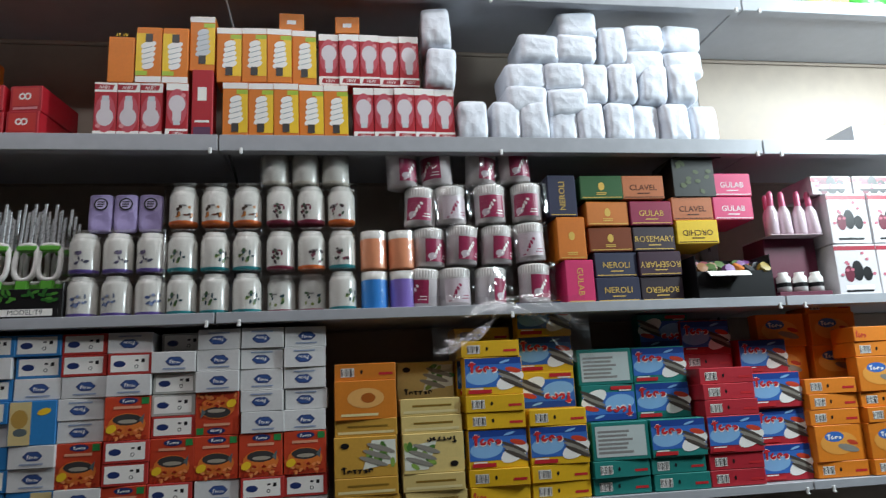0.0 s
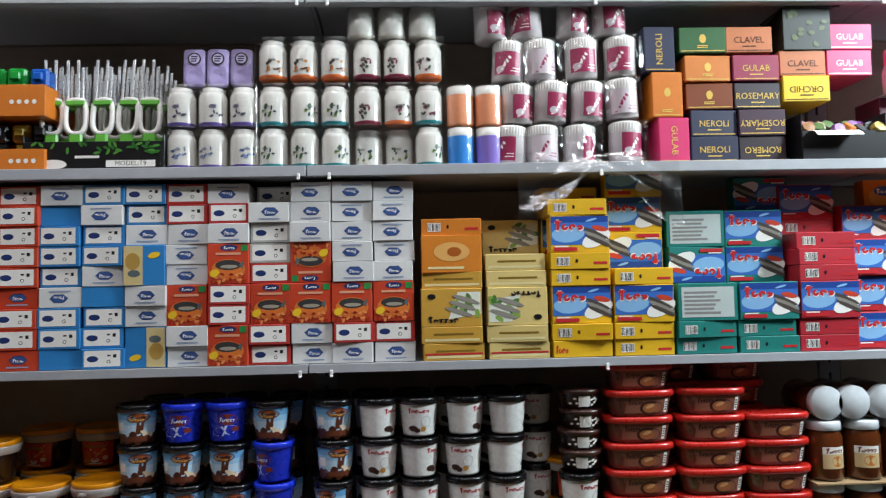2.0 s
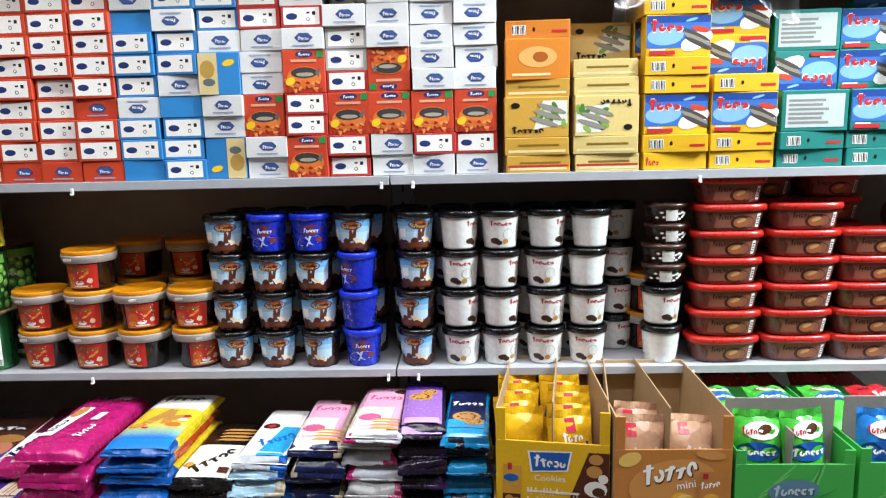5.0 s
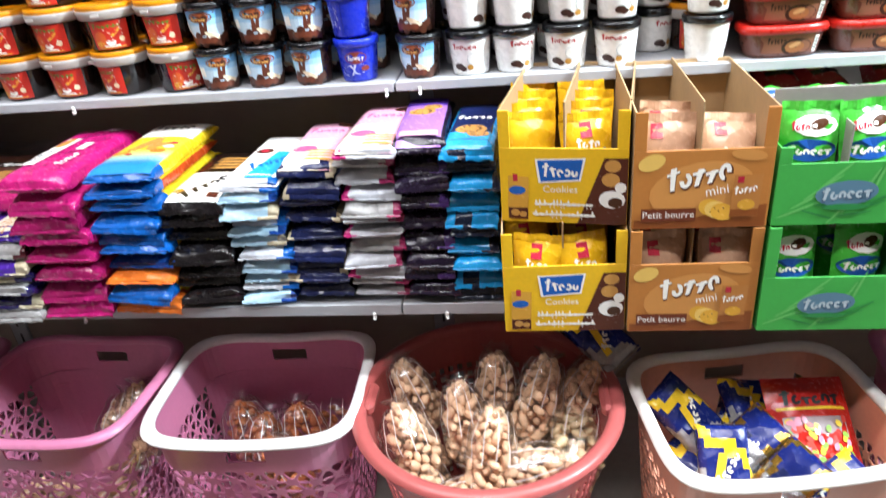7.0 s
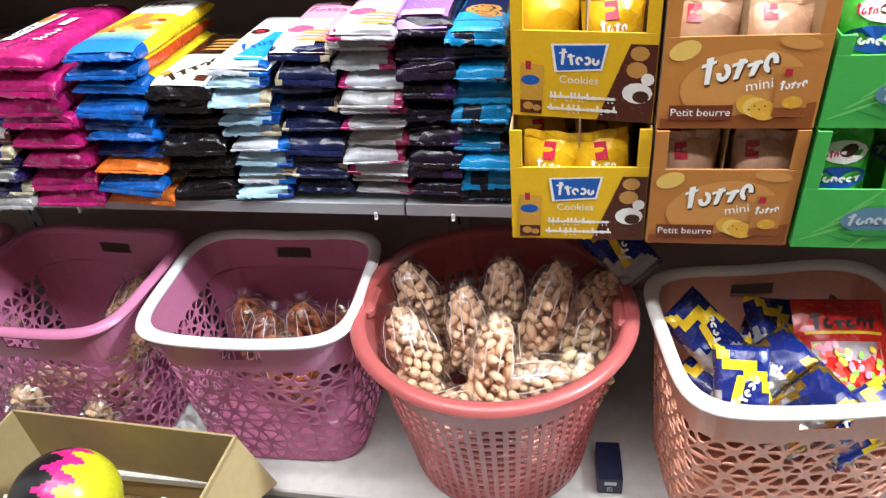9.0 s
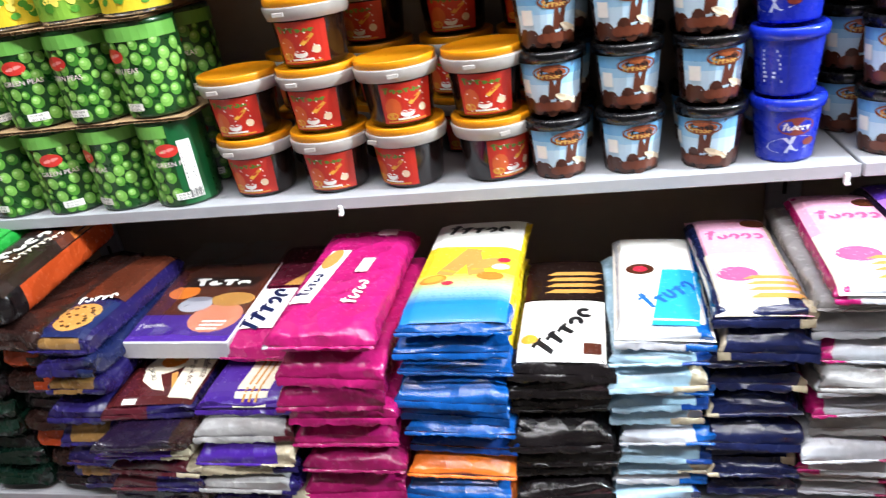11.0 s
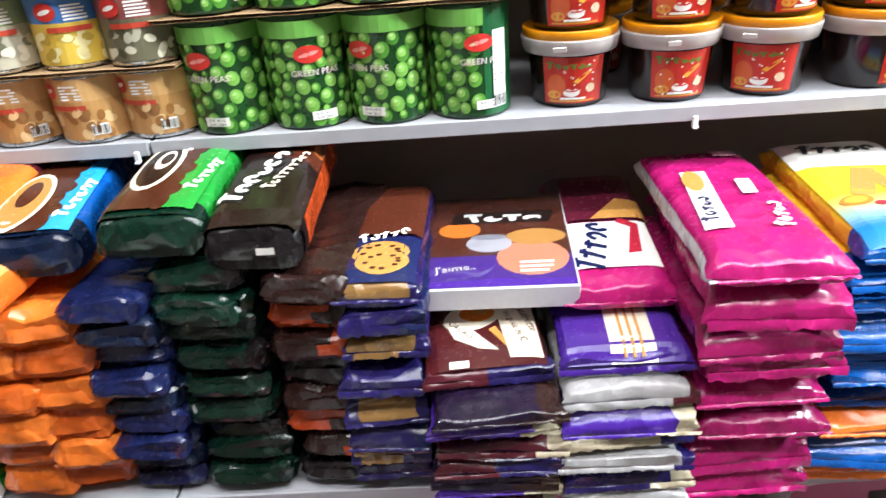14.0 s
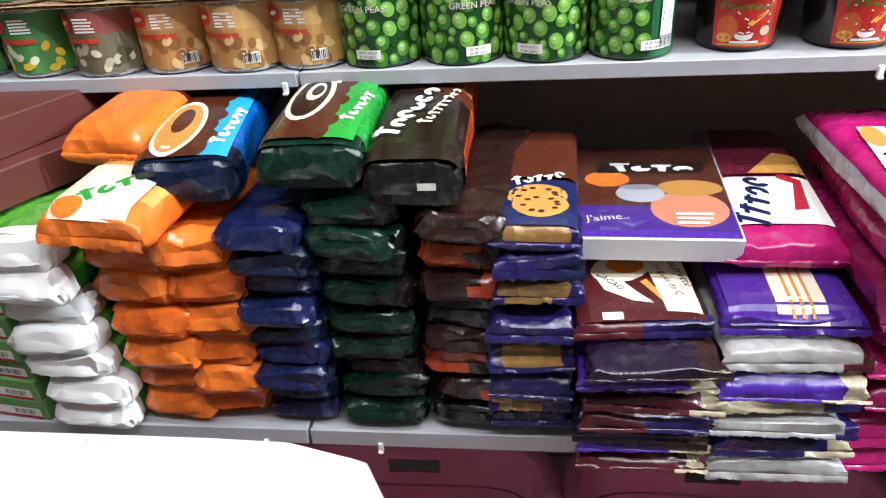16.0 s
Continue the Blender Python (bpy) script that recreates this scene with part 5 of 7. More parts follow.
# -- fourth shelf: tins --
def pea_tin(seed):
    def make():
        root = thing("pea_tin", "green tin of peas printed with peas and red badge", "tin", "pea tins")
        r, h = 0.0362, 0.099
        part("can", Shape().lathe([(0, 0.003), (r - 0.003, 0.003), (r - 0.001, 0), (r + 0.0004, 0.001), (r, 0.004), (r, h - 0.004), (r + 0.0004, h - 0.001), (r - 0.001, h), (r - 0.003, h - 0.003), (0, h - 0.003)], mat("pea_green_tin", "#16401a", 0.3, 0, 0.1, 20, 0.03, 120, 0.3), 34), root, "", True)
        rnd, p = random.Random(seed), []
        if seed == 9:
            p.append(rect(0.012, 0.002, 0.05, h - 0.004, ink("deep_green", "#145c30"), 8))
        peas = []
        for k in range(1500):
            q = 0.0068 - 0.0036 * k / 1500 + rnd.uniform(-0.0004, 0.0004)
            u, v = rnd.uniform(-0.057, 0.006 if seed == 9 else 0.057), rnd.uniform(0.0065, h - 0.022)
            if all(((u - e[0]) / (q + e[2])) ** 2 + ((v - e[1]) / (q + e[2]) / 1.12) ** 2 > 0.82 for e in peas):
                peas.append((u, v, q))
        tones = [(rnd.choice(("#4f8f30", "#5f9e3a", "#74ac4a", "#3f7f2a")), rnd.uniform(-25, 25)) for _ in peas]
        p += [oval(u, v, q * 0.94, q * 1.06, ink("pea" + c, c), 12, g) for (u, v, q), (c, g) in zip(peas, tones)]
        p += [oval(u - q * 0.16, v + q * 0.24, q * 0.6, q * 0.6, ink("pea_light", "#8cc05e"), 10) for u, v, q in peas]
        p += [oval(u - q * 0.24, v + q * 0.4, q * 0.26, q * 0.2, ink("pea_gloss", "#b4d890"), 7) for u, v, q in peas if q > 0.0042]
        p.append(rect(-0.056, h - 0.019, 0.056 if seed != 9 else 0.012, h - 0.005, ink("pea_band", "#6aa84a"), 14))
        u = (-0.012, 0.008, -0.02, 0.03)[seed % 4]
        p += [oval(u, 0.066, 0.0125, 0.0075, ink("badge_red", "#c8322a"), 16), oval(u, 0.066, 0.009, 0.002, ink("badge_pink", "#e08a84"), 10, 12), lettering("GREEN PEAS", u + 0.004, 0.05, 0.0075, ink("pink_white", "#ecd2d8")), rect(u - 0.004, 0.008, u + 0.018, 0.016, INKW, 4), lettering("N.W 425G", u + 0.007, 0.0135, 0.0034, INKK), lettering("D.W 200G", u + 0.007, 0.0098, 0.0034, INKK)]
        if seed == 9:
            p += [rect(0.02, 0.02, 0.034, 0.075, INKW, 3)] + scribble(0.021, 0.03, 0.033, 0.073, 9, ink("fine_grey", "#8d8a88")) + barcode(0.02, 0.008, 0.034, 0.02)
        part("printed_sleeve", printed(p, on_round(r), 0.0003), root)
        return root
    return make


def tin(key, base, top, art, h=0.0625, r=0.034):
    def make():
        root = thing("food_tin", "steel food tin with a %s paper sleeve" % key, "tin", "small food tins")
        rim = mat("tin_rim", "#b9b9b6", 0.25, 1.0, 0.06, 30, 0.02)
        part("can", Shape().lathe([(0, 0.003), (r - 0.003, 0.003), (r - 0.001, 0), (r + 0.0005, 0.001), (r, 0.004), (r, h - 0.004), (r + 0.0005, h - 0.001), (r - 0.001, h), (r - 0.003, h - 0.003), (0, h - 0.003)], rim, 30), root, "", True)
        p = [rect(-0.053, 0.004, 0.053, h - 0.004, ink("sleeve_" + base, base), 18), rect(-0.053, h * 0.62, 0.053, h - 0.004, ink("sleeve_" + top, top), 18)]
        rnd = random.Random(key)
        for k in range(26):
            p.append(oval(rnd.uniform(-0.045, 0.045), rnd.uniform(0.008, h * 0.48), 0.005, 0.0035, ink("art" + art[k % len(art)], art[k % len(art)]), 9, rnd.uniform(0, 180)))
        p += [oval(-0.014, h * 0.77, 0.0095, 0.0075, ink("badge_red", "#c8322a"), 14), oval(-0.014, h * 0.77, 0.006, 0.002, INKW, 10, 14), rect(-0.016, h * 0.5, 0.02, h * 0.57, ink("stripe_red", "#b8402c"), 4)] + scribble(0.0, h * 0.64, 0.022, h * 0.86, 5, INKW, 3)
        if key == "tan":
            p += barcode(0.02, 0.008, 0.034, 0.018)
        part("paper_sleeve", printed(p, on_round(r), 0.0003), root)
        return root
    return make


TINS = {"t": tin("tan", "#b98a52", "#c79a62", ["#d8b480", "#8f5f30"]), "o": tin("olive grey", "#6a6650", "#8a4a44", ["#b4b09a", "#d2cdb4", "#4a4a34"]), "g": tin("green and white", "#4d8a4a", "#3f7a44", ["#e0c23a", "#dfe6c8"]), "w": tin("pale", "#b7b09a", "#8d9a6c", ["#6a6a54", "#d4ceb8"]), "b": tin("blue and yellow", "#d8b84a", "#3f74b4", ["#e8dca0", "#b89a3c"])}
for j in range(2):
    for i in range(4):
        k = (0, 1, 2, 9)[i] if j == 0 else (3, 1, 4, 6)[i]
        place("pea%d" % k, pea_tin(k), pose(-0.929 + i * 0.0737, 0.043 + jit(0.002), ZD + 0.001 + j * 0.104, 0, 0, jit(5)))
        place("pea0", pea_tin(0), pose(-0.929 + i * 0.0737, 0.122, ZD + 0.001 + j * 0.104, 0, 0, jit(60)))
for i in range(4):
    place("topt%d" % (i % 2), tin("yellow and lime", "#e0c030" if i % 2 else "#7fae3c", "#5c9a3c", ["#f0dc60", "#4f8f2c"], 0.08, 0.0355), pose(-0.925 + i * 0.0737, 0.043, ZD + 0.209, 0, 0, jit(20)))


def card_sheet(w):
    def make():
        root = thing("card_sheet", "thin corrugated card laid between layers of tins", "card", "card sheets")

        def fn(u, v):
            return (w * (u - 0.5), -0.004 + 0.15 * v + 0.003 * noise.noise(Vector((u * 9, v, 1))), 0.0006 * noise.noise(Vector((u * 6, v * 2, 4))))
        part("upper_liner", Shape().sheet(lambda u, v: tuple(a + b for a, b in zip(fn(u, v), (0, 0, 0.0028))), 24, 3, CARD), root)
        part("lower_liner", Shape().sheet(fn, 24, 3, CARD), root)
        part("fluting", Shape().sheet(lambda u, v: tuple(a + b for a, b in zip(fn(u, v), (0, 0.0008, 0.0014 + 0.0013 * math.sin(u * w * 900)))), 160, 1, CARD), root)
        return root
    return make


place("sheetP", card_sheet(0.31), pose(-0.82, 0.008, ZD + 0.1005))
place("sheetP", card_sheet(0.31), pose(-0.835, 0.008, ZD + 0.2048))
SM = ("gottt", "gwwbo", "ttobt", "gtwot")
XS = (-1.259, -1.188, -1.124, -1.056, -0.994)
for j, row in enumerate(SM):
    for i, k in enumerate(row):
        place("tin" + k + "s", TINS[k], pose(XS[i], 0.04 + jit(0.003), ZD + 0.001 + j * 0.0665, 0, 0, jit(25)))
        place("tins" + k, TINS[k], pose(XS[i], 0.115, ZD + 0.001 + j * 0.0665, 0, 0, jit(40)))
    if j:
        place("sheetS", card_sheet(0.36), pose(-1.14, 0.006, ZD + 0.0635 + (j - 1) * 0.0665))
for i in range(4):
    for j in range(3):
        place("tin" + "gotw"[i] + "s", TINS["gotw"[i]], pose(-1.33 - 0.069 * i, 0.04, ZD + 0.001 + j * 0.0632, 0, 0, jit(25)))

# -- fifth shelf: biscuit packs --
def pack_shape(w, l, h, paint, seed, crimp=0.006, blunt=0.22, wob=0.0026, calm=False):
    """A flow-wrapped pack lying flat, its front end at y = 0. paint(x, y, z) in -1..1 gives the film."""
    s = Shape()
    na = 36
    off = Vector((seed * 2.3, seed * 5.1, seed))
    tilt = math.sin(seed * 2.1)
    brick = blunt < 0.2

    def ringpt(k, t):
        a = 2 * math.pi * k / na
        c, q = math.cos(a), math.sin(a)
        e = min(t, 1 - t)
        near = max(0.0, 1 - e / 0.1)
        th = min(1.0, (e / 0.1) ** blunt) if e < 0.1 else 1.0
        flare = -0.04 * near if brick else 0.07 * near ** 2
        x = w / 2 * (1.0 + flare) * math.copysign(abs(c) ** 0.42, c)
        push = 0.0
        if t < 0.05:
            qz = q * th
            push = 0.004 * noise.noise(Vector((x * 22, qz * 1.2, 5)) + off)
            if brick:
                push += 0.006 * abs(qz - 0.3 * tilt) + 0.014 * max(0.0, abs(c) - 0.6) + 0.006 * abs(noise.noise(Vector((x * 30, qz * 1.8, 1)) + off)) - 0.003
        z = h / 2 * (0.06 + 0.94 * th) * math.copysign(abs(q) ** 0.55, q)
        if not brick and not calm:
            z += h * 0.24 * tilt * near
        o = noise.noise(Vector((x * 26, t * 7, q * 1.4)) + off) * wob * (1.7 if e < 0.15 else 0.9)
        o += noise.noise(Vector((x * 95, t * 9, q)) + off) * wob * (0.6 if e < 0.15 else 0.12)
        if e < 0.2:
            rid = abs(noise.noise(Vector((x * 30, t * 14 + q * 1.2, 9)) + off)) - 0.18
            o += rid * wob * 2.4 * (1 - e / 0.2)
        if brick and e < 0.3 and not calm:
            o += (noise.voronoi(Vector((x * 26, t * 8, z * 26)) + off)[0][0] - 0.45) * 0.016 * (1 - e / 0.3)
        if calm and q > 0.2 and e > 0.03:
            o *= 0.25
        if t in (0, 1.0):
            z, o = z - h / 2 * 0.06 * math.copysign(abs(q) ** 0.55, q), 0.0
        return (x + o, crimp + (l - 2 * crimp) * t + push, h / 2 + z + o * (1 if q > -0.3 else 0.2)), (c, 2 * t - 1, q)
    ts = [0, 0.004, 0.01, 0.018, 0.032, 0.05, 0.075, 0.1, 0.125, 0.15, 0.175, 0.2, 0.25, 0.32, 0.45, 0.58, 0.7, 0.82, 0.93, 0.97, 1.0]
    pts = [[ringpt(k, t) for k in range(na)] for t in ts]
    o = len(s.v)
    s.v += [p[0] for row in pts for p in row]
    for j in range(len(ts) - 1):
        for k in range(na):
            m1 = [(pts[j][k][1][i] + pts[j + 1][(k + 1) % na][1][i]) / 2 for i in range(3)]
            mt = paint(*m1)
            if mt not in s.mats:
                s.mats.append(mt)
            s.f.append([o + j * na + k, o + j * na + (k + 1) % na, o + (j + 1) * na + (k + 1) % na, o + (j + 1) * na + k])
            s.m.append(s.mats.index(mt))
    return s


def seal_shape(w, h, seed, paint, crimp, rise=0.0):
    """The pinched, zig-zag end of a flow-wrapped pack."""
    off = Vector((seed * 1.3, 2, seed))

    def fn(u, v):
        q = noise.noise(Vector((u * 6, v, 0)) + off)
        r = noise.noise(Vector((u * 17, 3, 0)) + off)
        fold = 0.5 + 0.5 * math.sin(seed * 1.7)
        return (w * 0.53 * (2 * u - 1), crimp * (0.8 - 0.75 * v * (1 - 0.75 * v)) - 0.002 * v * q - 0.0008 * (int(u * 40) % 2) * v, h * (0.5 + rise) + (0.003 * q + 0.0015 * r) * (0.4 + v) - h * (0.06 + 0.22 * fold) * v)
    return Shape().sheet(fn, 40, 2, lambda u, v: paint(2 * u - 1, -1, 0))


def fold_shape(w, h, seed, paint, crimp):
    """The flap folded up over the blunt end of a plump pack."""
    off = Vector((seed * 1.9, 4, seed))

    def fn(u, v):
        x = 2 * u - 1
        q = noise.noise(Vector((u * 5, v * 2, 0)) + off)
        return (w * 0.42 * x * (1 - 0.3 * v), crimp - 0.0035 + 0.01 * max(0.0, abs(x) - 0.6) + 0.0025 * v * v + 0.001 * q, h * (0.42 + 0.3 * v + 0.05 * q))
    return Shape().sheet(fn, 12, 4, lambda u, v: paint(2 * u - 1, -1, 0))


def on_top(w, l, h, crimp=0.006, blunt=0.22):
    """On the bulging upper side of a pack."""
    def to(u, v, d):
        t = min(1.0, max(0.0, (v - crimp) / (l - 2 * crimp)))
        e = min(t, 1 - t)
        th = 0.06 + 0.94 * ((e / 0.1) ** blunt if e < 0.1 else 1.0)
        q = min(1.0, abs(u) / (w / 2))
        return (u, v, h / 2 + h / 2 * th * max(0.0, 1 - q ** 4.76) ** 0.275 + d + 0.0016)
    return to


def biscuit_pack(name, label, w, l, h, paint, seed, top=None, group="", crimp=0.006, blunt=0.22, front=None):
    root = thing(name, label, "biscuit pack", group)
    body = part("wrapper", pack_shape(w, l, h, paint, seed, crimp, blunt, 0.0026, bool(top)), root, "", 24 if blunt < 0.2 else 34)
    if blunt >= 0.2:
        part("end_seal", seal_shape(w, h, seed, paint, crimp, 0.0 if top else 0.24 * math.sin(seed * 2.1)), body, "", True)
    else:
        part("end_fold", fold_shape(w, h, seed, paint, crimp), body, "", 24)
    if top:
        part("top_print", printed(top, on_top(w, l, h, crimp, blunt), 0.00035, True), root)
    if front:
        part("front_print", printed(front, on_front(-0.001)), root)
    return root


def stack(key, label, x, n, z0, z1, w, l, paints, top=None, y=-0.15, lean=0.0, turn=0.0, blunt=0.28, group="", toppaint=None, name="biscuit_pack", shift=0.0, back=0.0):
    """A pile of alike packs up to the height z1; the topmost shows its print."""
    h = (z1 - z0) / n
    for i in range(n):
        v = (i * 3) % 5
        last = i == n - 1
        pi = toppaint if last and toppaint else paints[i % len(paints)]
        k = "%s_%d_%d%s" % (key, v, i % len(paints), "_top" if last and top else "")
        place(k, lambda: biscuit_pack(name, label, w, l, h * 1.1, pi, v + hash_of(key), top if last else None, group or key + " packs", 0.009 if blunt > 0.2 else 0.004, blunt),
              pose(x + jit(0.0045) + shift * i, y + jit(0.009) + (back if last else 0), z0 + i * h, lean if last else jit(1.0), jit(1.6), turn + jit(3.5)))


def hash_of(s):
    return sum(ord(c) for c in s) % 17


def plainp(m):
    return lambda x, y, z: m


def sides(mid, right, at=0.4, left=None, lat=-2):
    return lambda x, y, z: right if x > at else (left if left and x < lat else mid)


def topside(t, e, s=None):
    """Film t above, e on the front end, s on the flanks."""
    return lambda x, y, z: e if y < -0.72 else (t if z > 0.35 else (s or e))


FM = {k: film(k, c) for k, c in {"magenta": "#b01a68", "deep_magenta": "#86124c", "sky_film": "#0a55a6", "ultramarine": "#113f8c", "orange_film": "#e4742a", "yellow_film": "#e8c428", "ink_film": "#151113", "ice": "#a9cbe0", "white_film": "#bcbec6", "navy_film": "#161e46", "rose_film": "#d488aa", "wine_film": "#8c1f4e", "violet": "#3c1f5c", "dark_violet": "#1b1026", "cyan_film": "#0e8cc8", "night": "#0d1930", "forest": "#09251b", "leaf_film": "#1f8a34", "choc_film": "#2a1815", "burnt": "#b4441c", "silver_film": "#9a9898", "cocoa_red": "#4a1620", "purple_film": "#43208a", "indigo": "#20184e", "cream_film": "#b4a78e", "lime_film": "#5aa63a"}.items()}
INKO = {k: creases(mat("gloss_ink_" + k, c, 0.24, 0, 0.06, 30, 0.1, 70, 0.25), 18, 0.25) for k, c in {"gold": "#d8a23c", "cookie": "#c48f4a", "chip": "#4a2a18", "cream": "#e6dcc8", "pinkish": "#dba2bc", "rose": "#c65a86", "choc": "#4a2416", "blue": "#1f5fb4", "cyan": "#2a9fd8", "purple": "#4a2a8c", "red": "#b4283c", "yellow": "#f0cc34", "green": "#2a9a3c", "orange": "#dc7a2c", "lav": "#9a6ab8", "navy": "#1a2350", "brown": "#54281a", "dark": "#221512", "wine": "#5a1a2c", "maroon": "#4c1a1c"}.items()}
Z0 = ZE + 0.002


def wafers(u, v, w, h, a=0.0):
    out = []
    for k in range(4):
        out.append((INKO["cookie"], *rect(u - w / 2, v - h / 2 + k * h / 4, u + w / 2, v - h / 2 + (k + 0.6) * h / 4, INKO["cookie"], 1, 0.01)[1:]))
    return out


def cookie(u, v, r):
    return [oval(u, v, r, r * 0.8, INKO["cookie"], 16)] + [oval(u + r * 0.6 * math.cos(k * 2.4), v + r * 0.5 * math.sin(k * 2.4), r * 0.12, r * 0.09, INKO["chip"], 7) for k in range(9)]


# piles from the boxes towards the far end
T_CYAN = [rect(-0.034, 0.01, 0.034, 0.19, INKO["navy"]), rect(-0.034, 0.01, 0.034, 0.06, INKO["cyan"]), cookie(0, 0.07, 0.022), cookie(0.012, 0.05, 0.015), badge(0.0, 0.12, 0.05, 0.016, INKW, 5, 3, 0.1)]
stack("cyan", "dark blue biscuit pack with bright cyan crinkled ends", 0.116, 10, Z0, 0.795, 0.068, 0.21, [plainp(FM["night"]), sides(FM["night"], FM["cyan_film"], 0.0, FM["cyan_film"], -0.3), plainp(FM["cyan_film"]), sides(FM["cyan_film"], FM["night"], 0.3)], T_CYAN, -0.15)
T_PUR = [rect(-0.03, 0.008, 0.03, 0.19, INKO["lav"]), cookie(-0.004, 0.12, 0.02), cookie(0.01, 0.14, 0.014), rect(-0.03, 0.15, 0.03, 0.19, INKO["purple"]), rect(-0.026, 0.02, 0.026, 0.034, INKO["pinkish"])]
stack("violet", "dark purple biscuit pack with glossy end", 0.049, 9, Z0, 0.805, 0.07, 0.21, [plainp(FM["dark_violet"]), sides(FM["dark_violet"], FM["violet"], 0.3)], T_PUR, -0.145)
T_ROSE = [rect(-0.039, 0.008, 0.039, 0.2, INKO["pinkish"]), rect(-0.039, 0.008, 0.02, 0.1, INKO["cream"]), oval(-0.012, 0.06, 0.018, 0.014, INKO["rose"], 14), wafers(0.01, 0.04, 0.04, 0.04), badge(0.0, 0.14, 0.055, 0.02, INKO["rose"], 5, 3, 0.1), oval(0.022, 0.165, 0.012, 0.009, INKO["choc"], 12)]
stack("whitepink", "white wafer pack with magenta stripe on its end", -0.028, 12, Z0, 0.8, 0.08, 0.21, [sides(FM["white_film"], FM["wine_film"], 0.5), sides(FM["silver_film"], FM["wine_film"], 0.55), sides(FM["white_film"], FM["white_film"], 0.5, FM["magenta"], -0.55)], T_ROSE, -0.15)
stack("navy", "navy wafer pack with pale label strip", -0.113, 9, Z0, 0.775, 0.077, 0.2, [plainp(FM["navy_film"]), sides(FM["navy_film"], FM["navy_film"], 0.5, FM["cream_film"], -0.75), sides(FM["navy_film"], FM["cream_film"], 0.7)], T_ROSE, -0.145)
T_ICE = [rect(-0.042, 0.008, 0.042, 0.2, INKW), poly([(-0.01, 0.02), (0.03, 0.02), (0.042, 0.12), (0.005, 0.12)], INKO["cyan"]), badge(0.006, 0.075, 0.06, 0.026, INKO["blue"], 5, 7, 0.1, 40), oval(-0.016, 0.12, 0.014, 0.011, INKO["choc"], 12), oval(-0.016, 0.12, 0.007, 0.006, INKO["red"], 10)]
stack("ice", "pale blue and white wafer pack with shiny end", -0.196, 11, Z0, 0.757, 0.08, 0.21, [sides(FM["ice"], FM["ultramarine"], 0.45), sides(FM["white_film"], FM["sky_film"], 0.4), sides(FM["ice"], FM["cream_film"], 0.3)], T_ICE, -0.15)
T_DES = [rect(-0.04, 0.012, 0.04, 0.11, INKW), badge(0.0, 0.06, 0.085, 0.026, INKK, 5, 9, 0.15, 60), oval(-0.03, 0.04, 0.008, 0.008, INKO["gold"], 10), rect(-0.04, 0.112, 0.04, 0.2, INKO["dark"]), wafers(0.005, 0.15, 0.05, 0.05), rect(0.02, 0.02, 0.036, 0.034, INKO["brown"])]
stack("ink", "black wafer pack with a pale printed top", -0.288, 7, Z0, 0.732, 0.092, 0.22, [plainp(FM["ink_film"])], T_DES, -0.15)


def blend(k):
    """Steps of printed colour from bright blue over pale green to yellow."""
    a, m, b = (0.02, 0.2, 0.62), (0.35, 0.56, 0.34), (0.86, 0.6, 0.05)
    p, q, f = (a, m, k * 2) if k < 0.5 else (m, b, k * 2 - 1)
    return tuple(x + (y - x) * f for x, y in zip(p, q))


T_YEL = [rect(-0.049, 0.012, 0.049, 0.16, INKO["yellow"]), rect(-0.049, 0.012, 0.049, 0.04, ink("bright_cyan", "#147acc"))] + [rect(-0.049, 0.038 + 0.005 * k, 0.049, 0.0432 + 0.005 * k, mat("ink_blend%d" % k, blend((k + 0.5) / 10), 0.3, 0, 0.06, 60, 0.03, 300, 0.1)) for k in range(10)]
T_YEL += [poly([(-0.049, 0.152), (0.049, 0.142), (0.049, 0.225), (-0.049, 0.225)], INKW), poly([(-0.03, 0.09), (-0.012, 0.084), (0.012, 0.138), (-0.006, 0.144)], INKO["cookie"]), poly([(-0.028, 0.096), (-0.011, 0.09), (-0.009, 0.094), (-0.026, 0.1)], INKO["gold"]), poly([(0.004, 0.084), (0.02, 0.088), (0.008, 0.14), (-0.008, 0.136)], INKO["cookie"]), poly([(0.006, 0.094), (0.02, 0.098), (0.019, 0.102), (0.005, 0.098)], INKO["gold"]), oval(-0.03, 0.078, 0.014, 0.009, INKO["orange"], 14, 15), oval(-0.03, 0.079, 0.01, 0.006, INKO["gold"], 12, 15), oval(0.026, 0.082, 0.014, 0.008, INKO["orange"], 14, -10), oval(0.02, 0.108, 0.016, 0.01, INKO["cookie"], 14, 20), oval(0.034, 0.1, 0.009, 0.006, INKO["cream"], 12), oval(-0.014, 0.07, 0.006, 0.004, INKO["red"], 10), oval(0.036, 0.114, 0.007, 0.005, INKO["red"], 10), badge(0.0, 0.19, 0.07, 0.022, INKK, 5, 9, 0.1)]
bl, og = topside(FM["yellow_film"], FM["sky_film"], FM["yellow_film"]), topside(FM["yellow_film"], FM["orange_film"], FM["orange_film"])
stack("bluewafer", "orange-flavour wafer pack with blue and yellow film", -0.393, 10, Z0, 0.782, 0.102, 0.235, [og, bl, og, topside(FM["yellow_film"], FM["ultramarine"], FM["orange_film"]), bl, bl, bl, bl, topside(FM["yellow_film"], FM["sky_film"], FM["burnt"]), bl], T_YEL, -0.165, 0, -4, 0.5, "", None, "biscuit_pack", 0.0015)
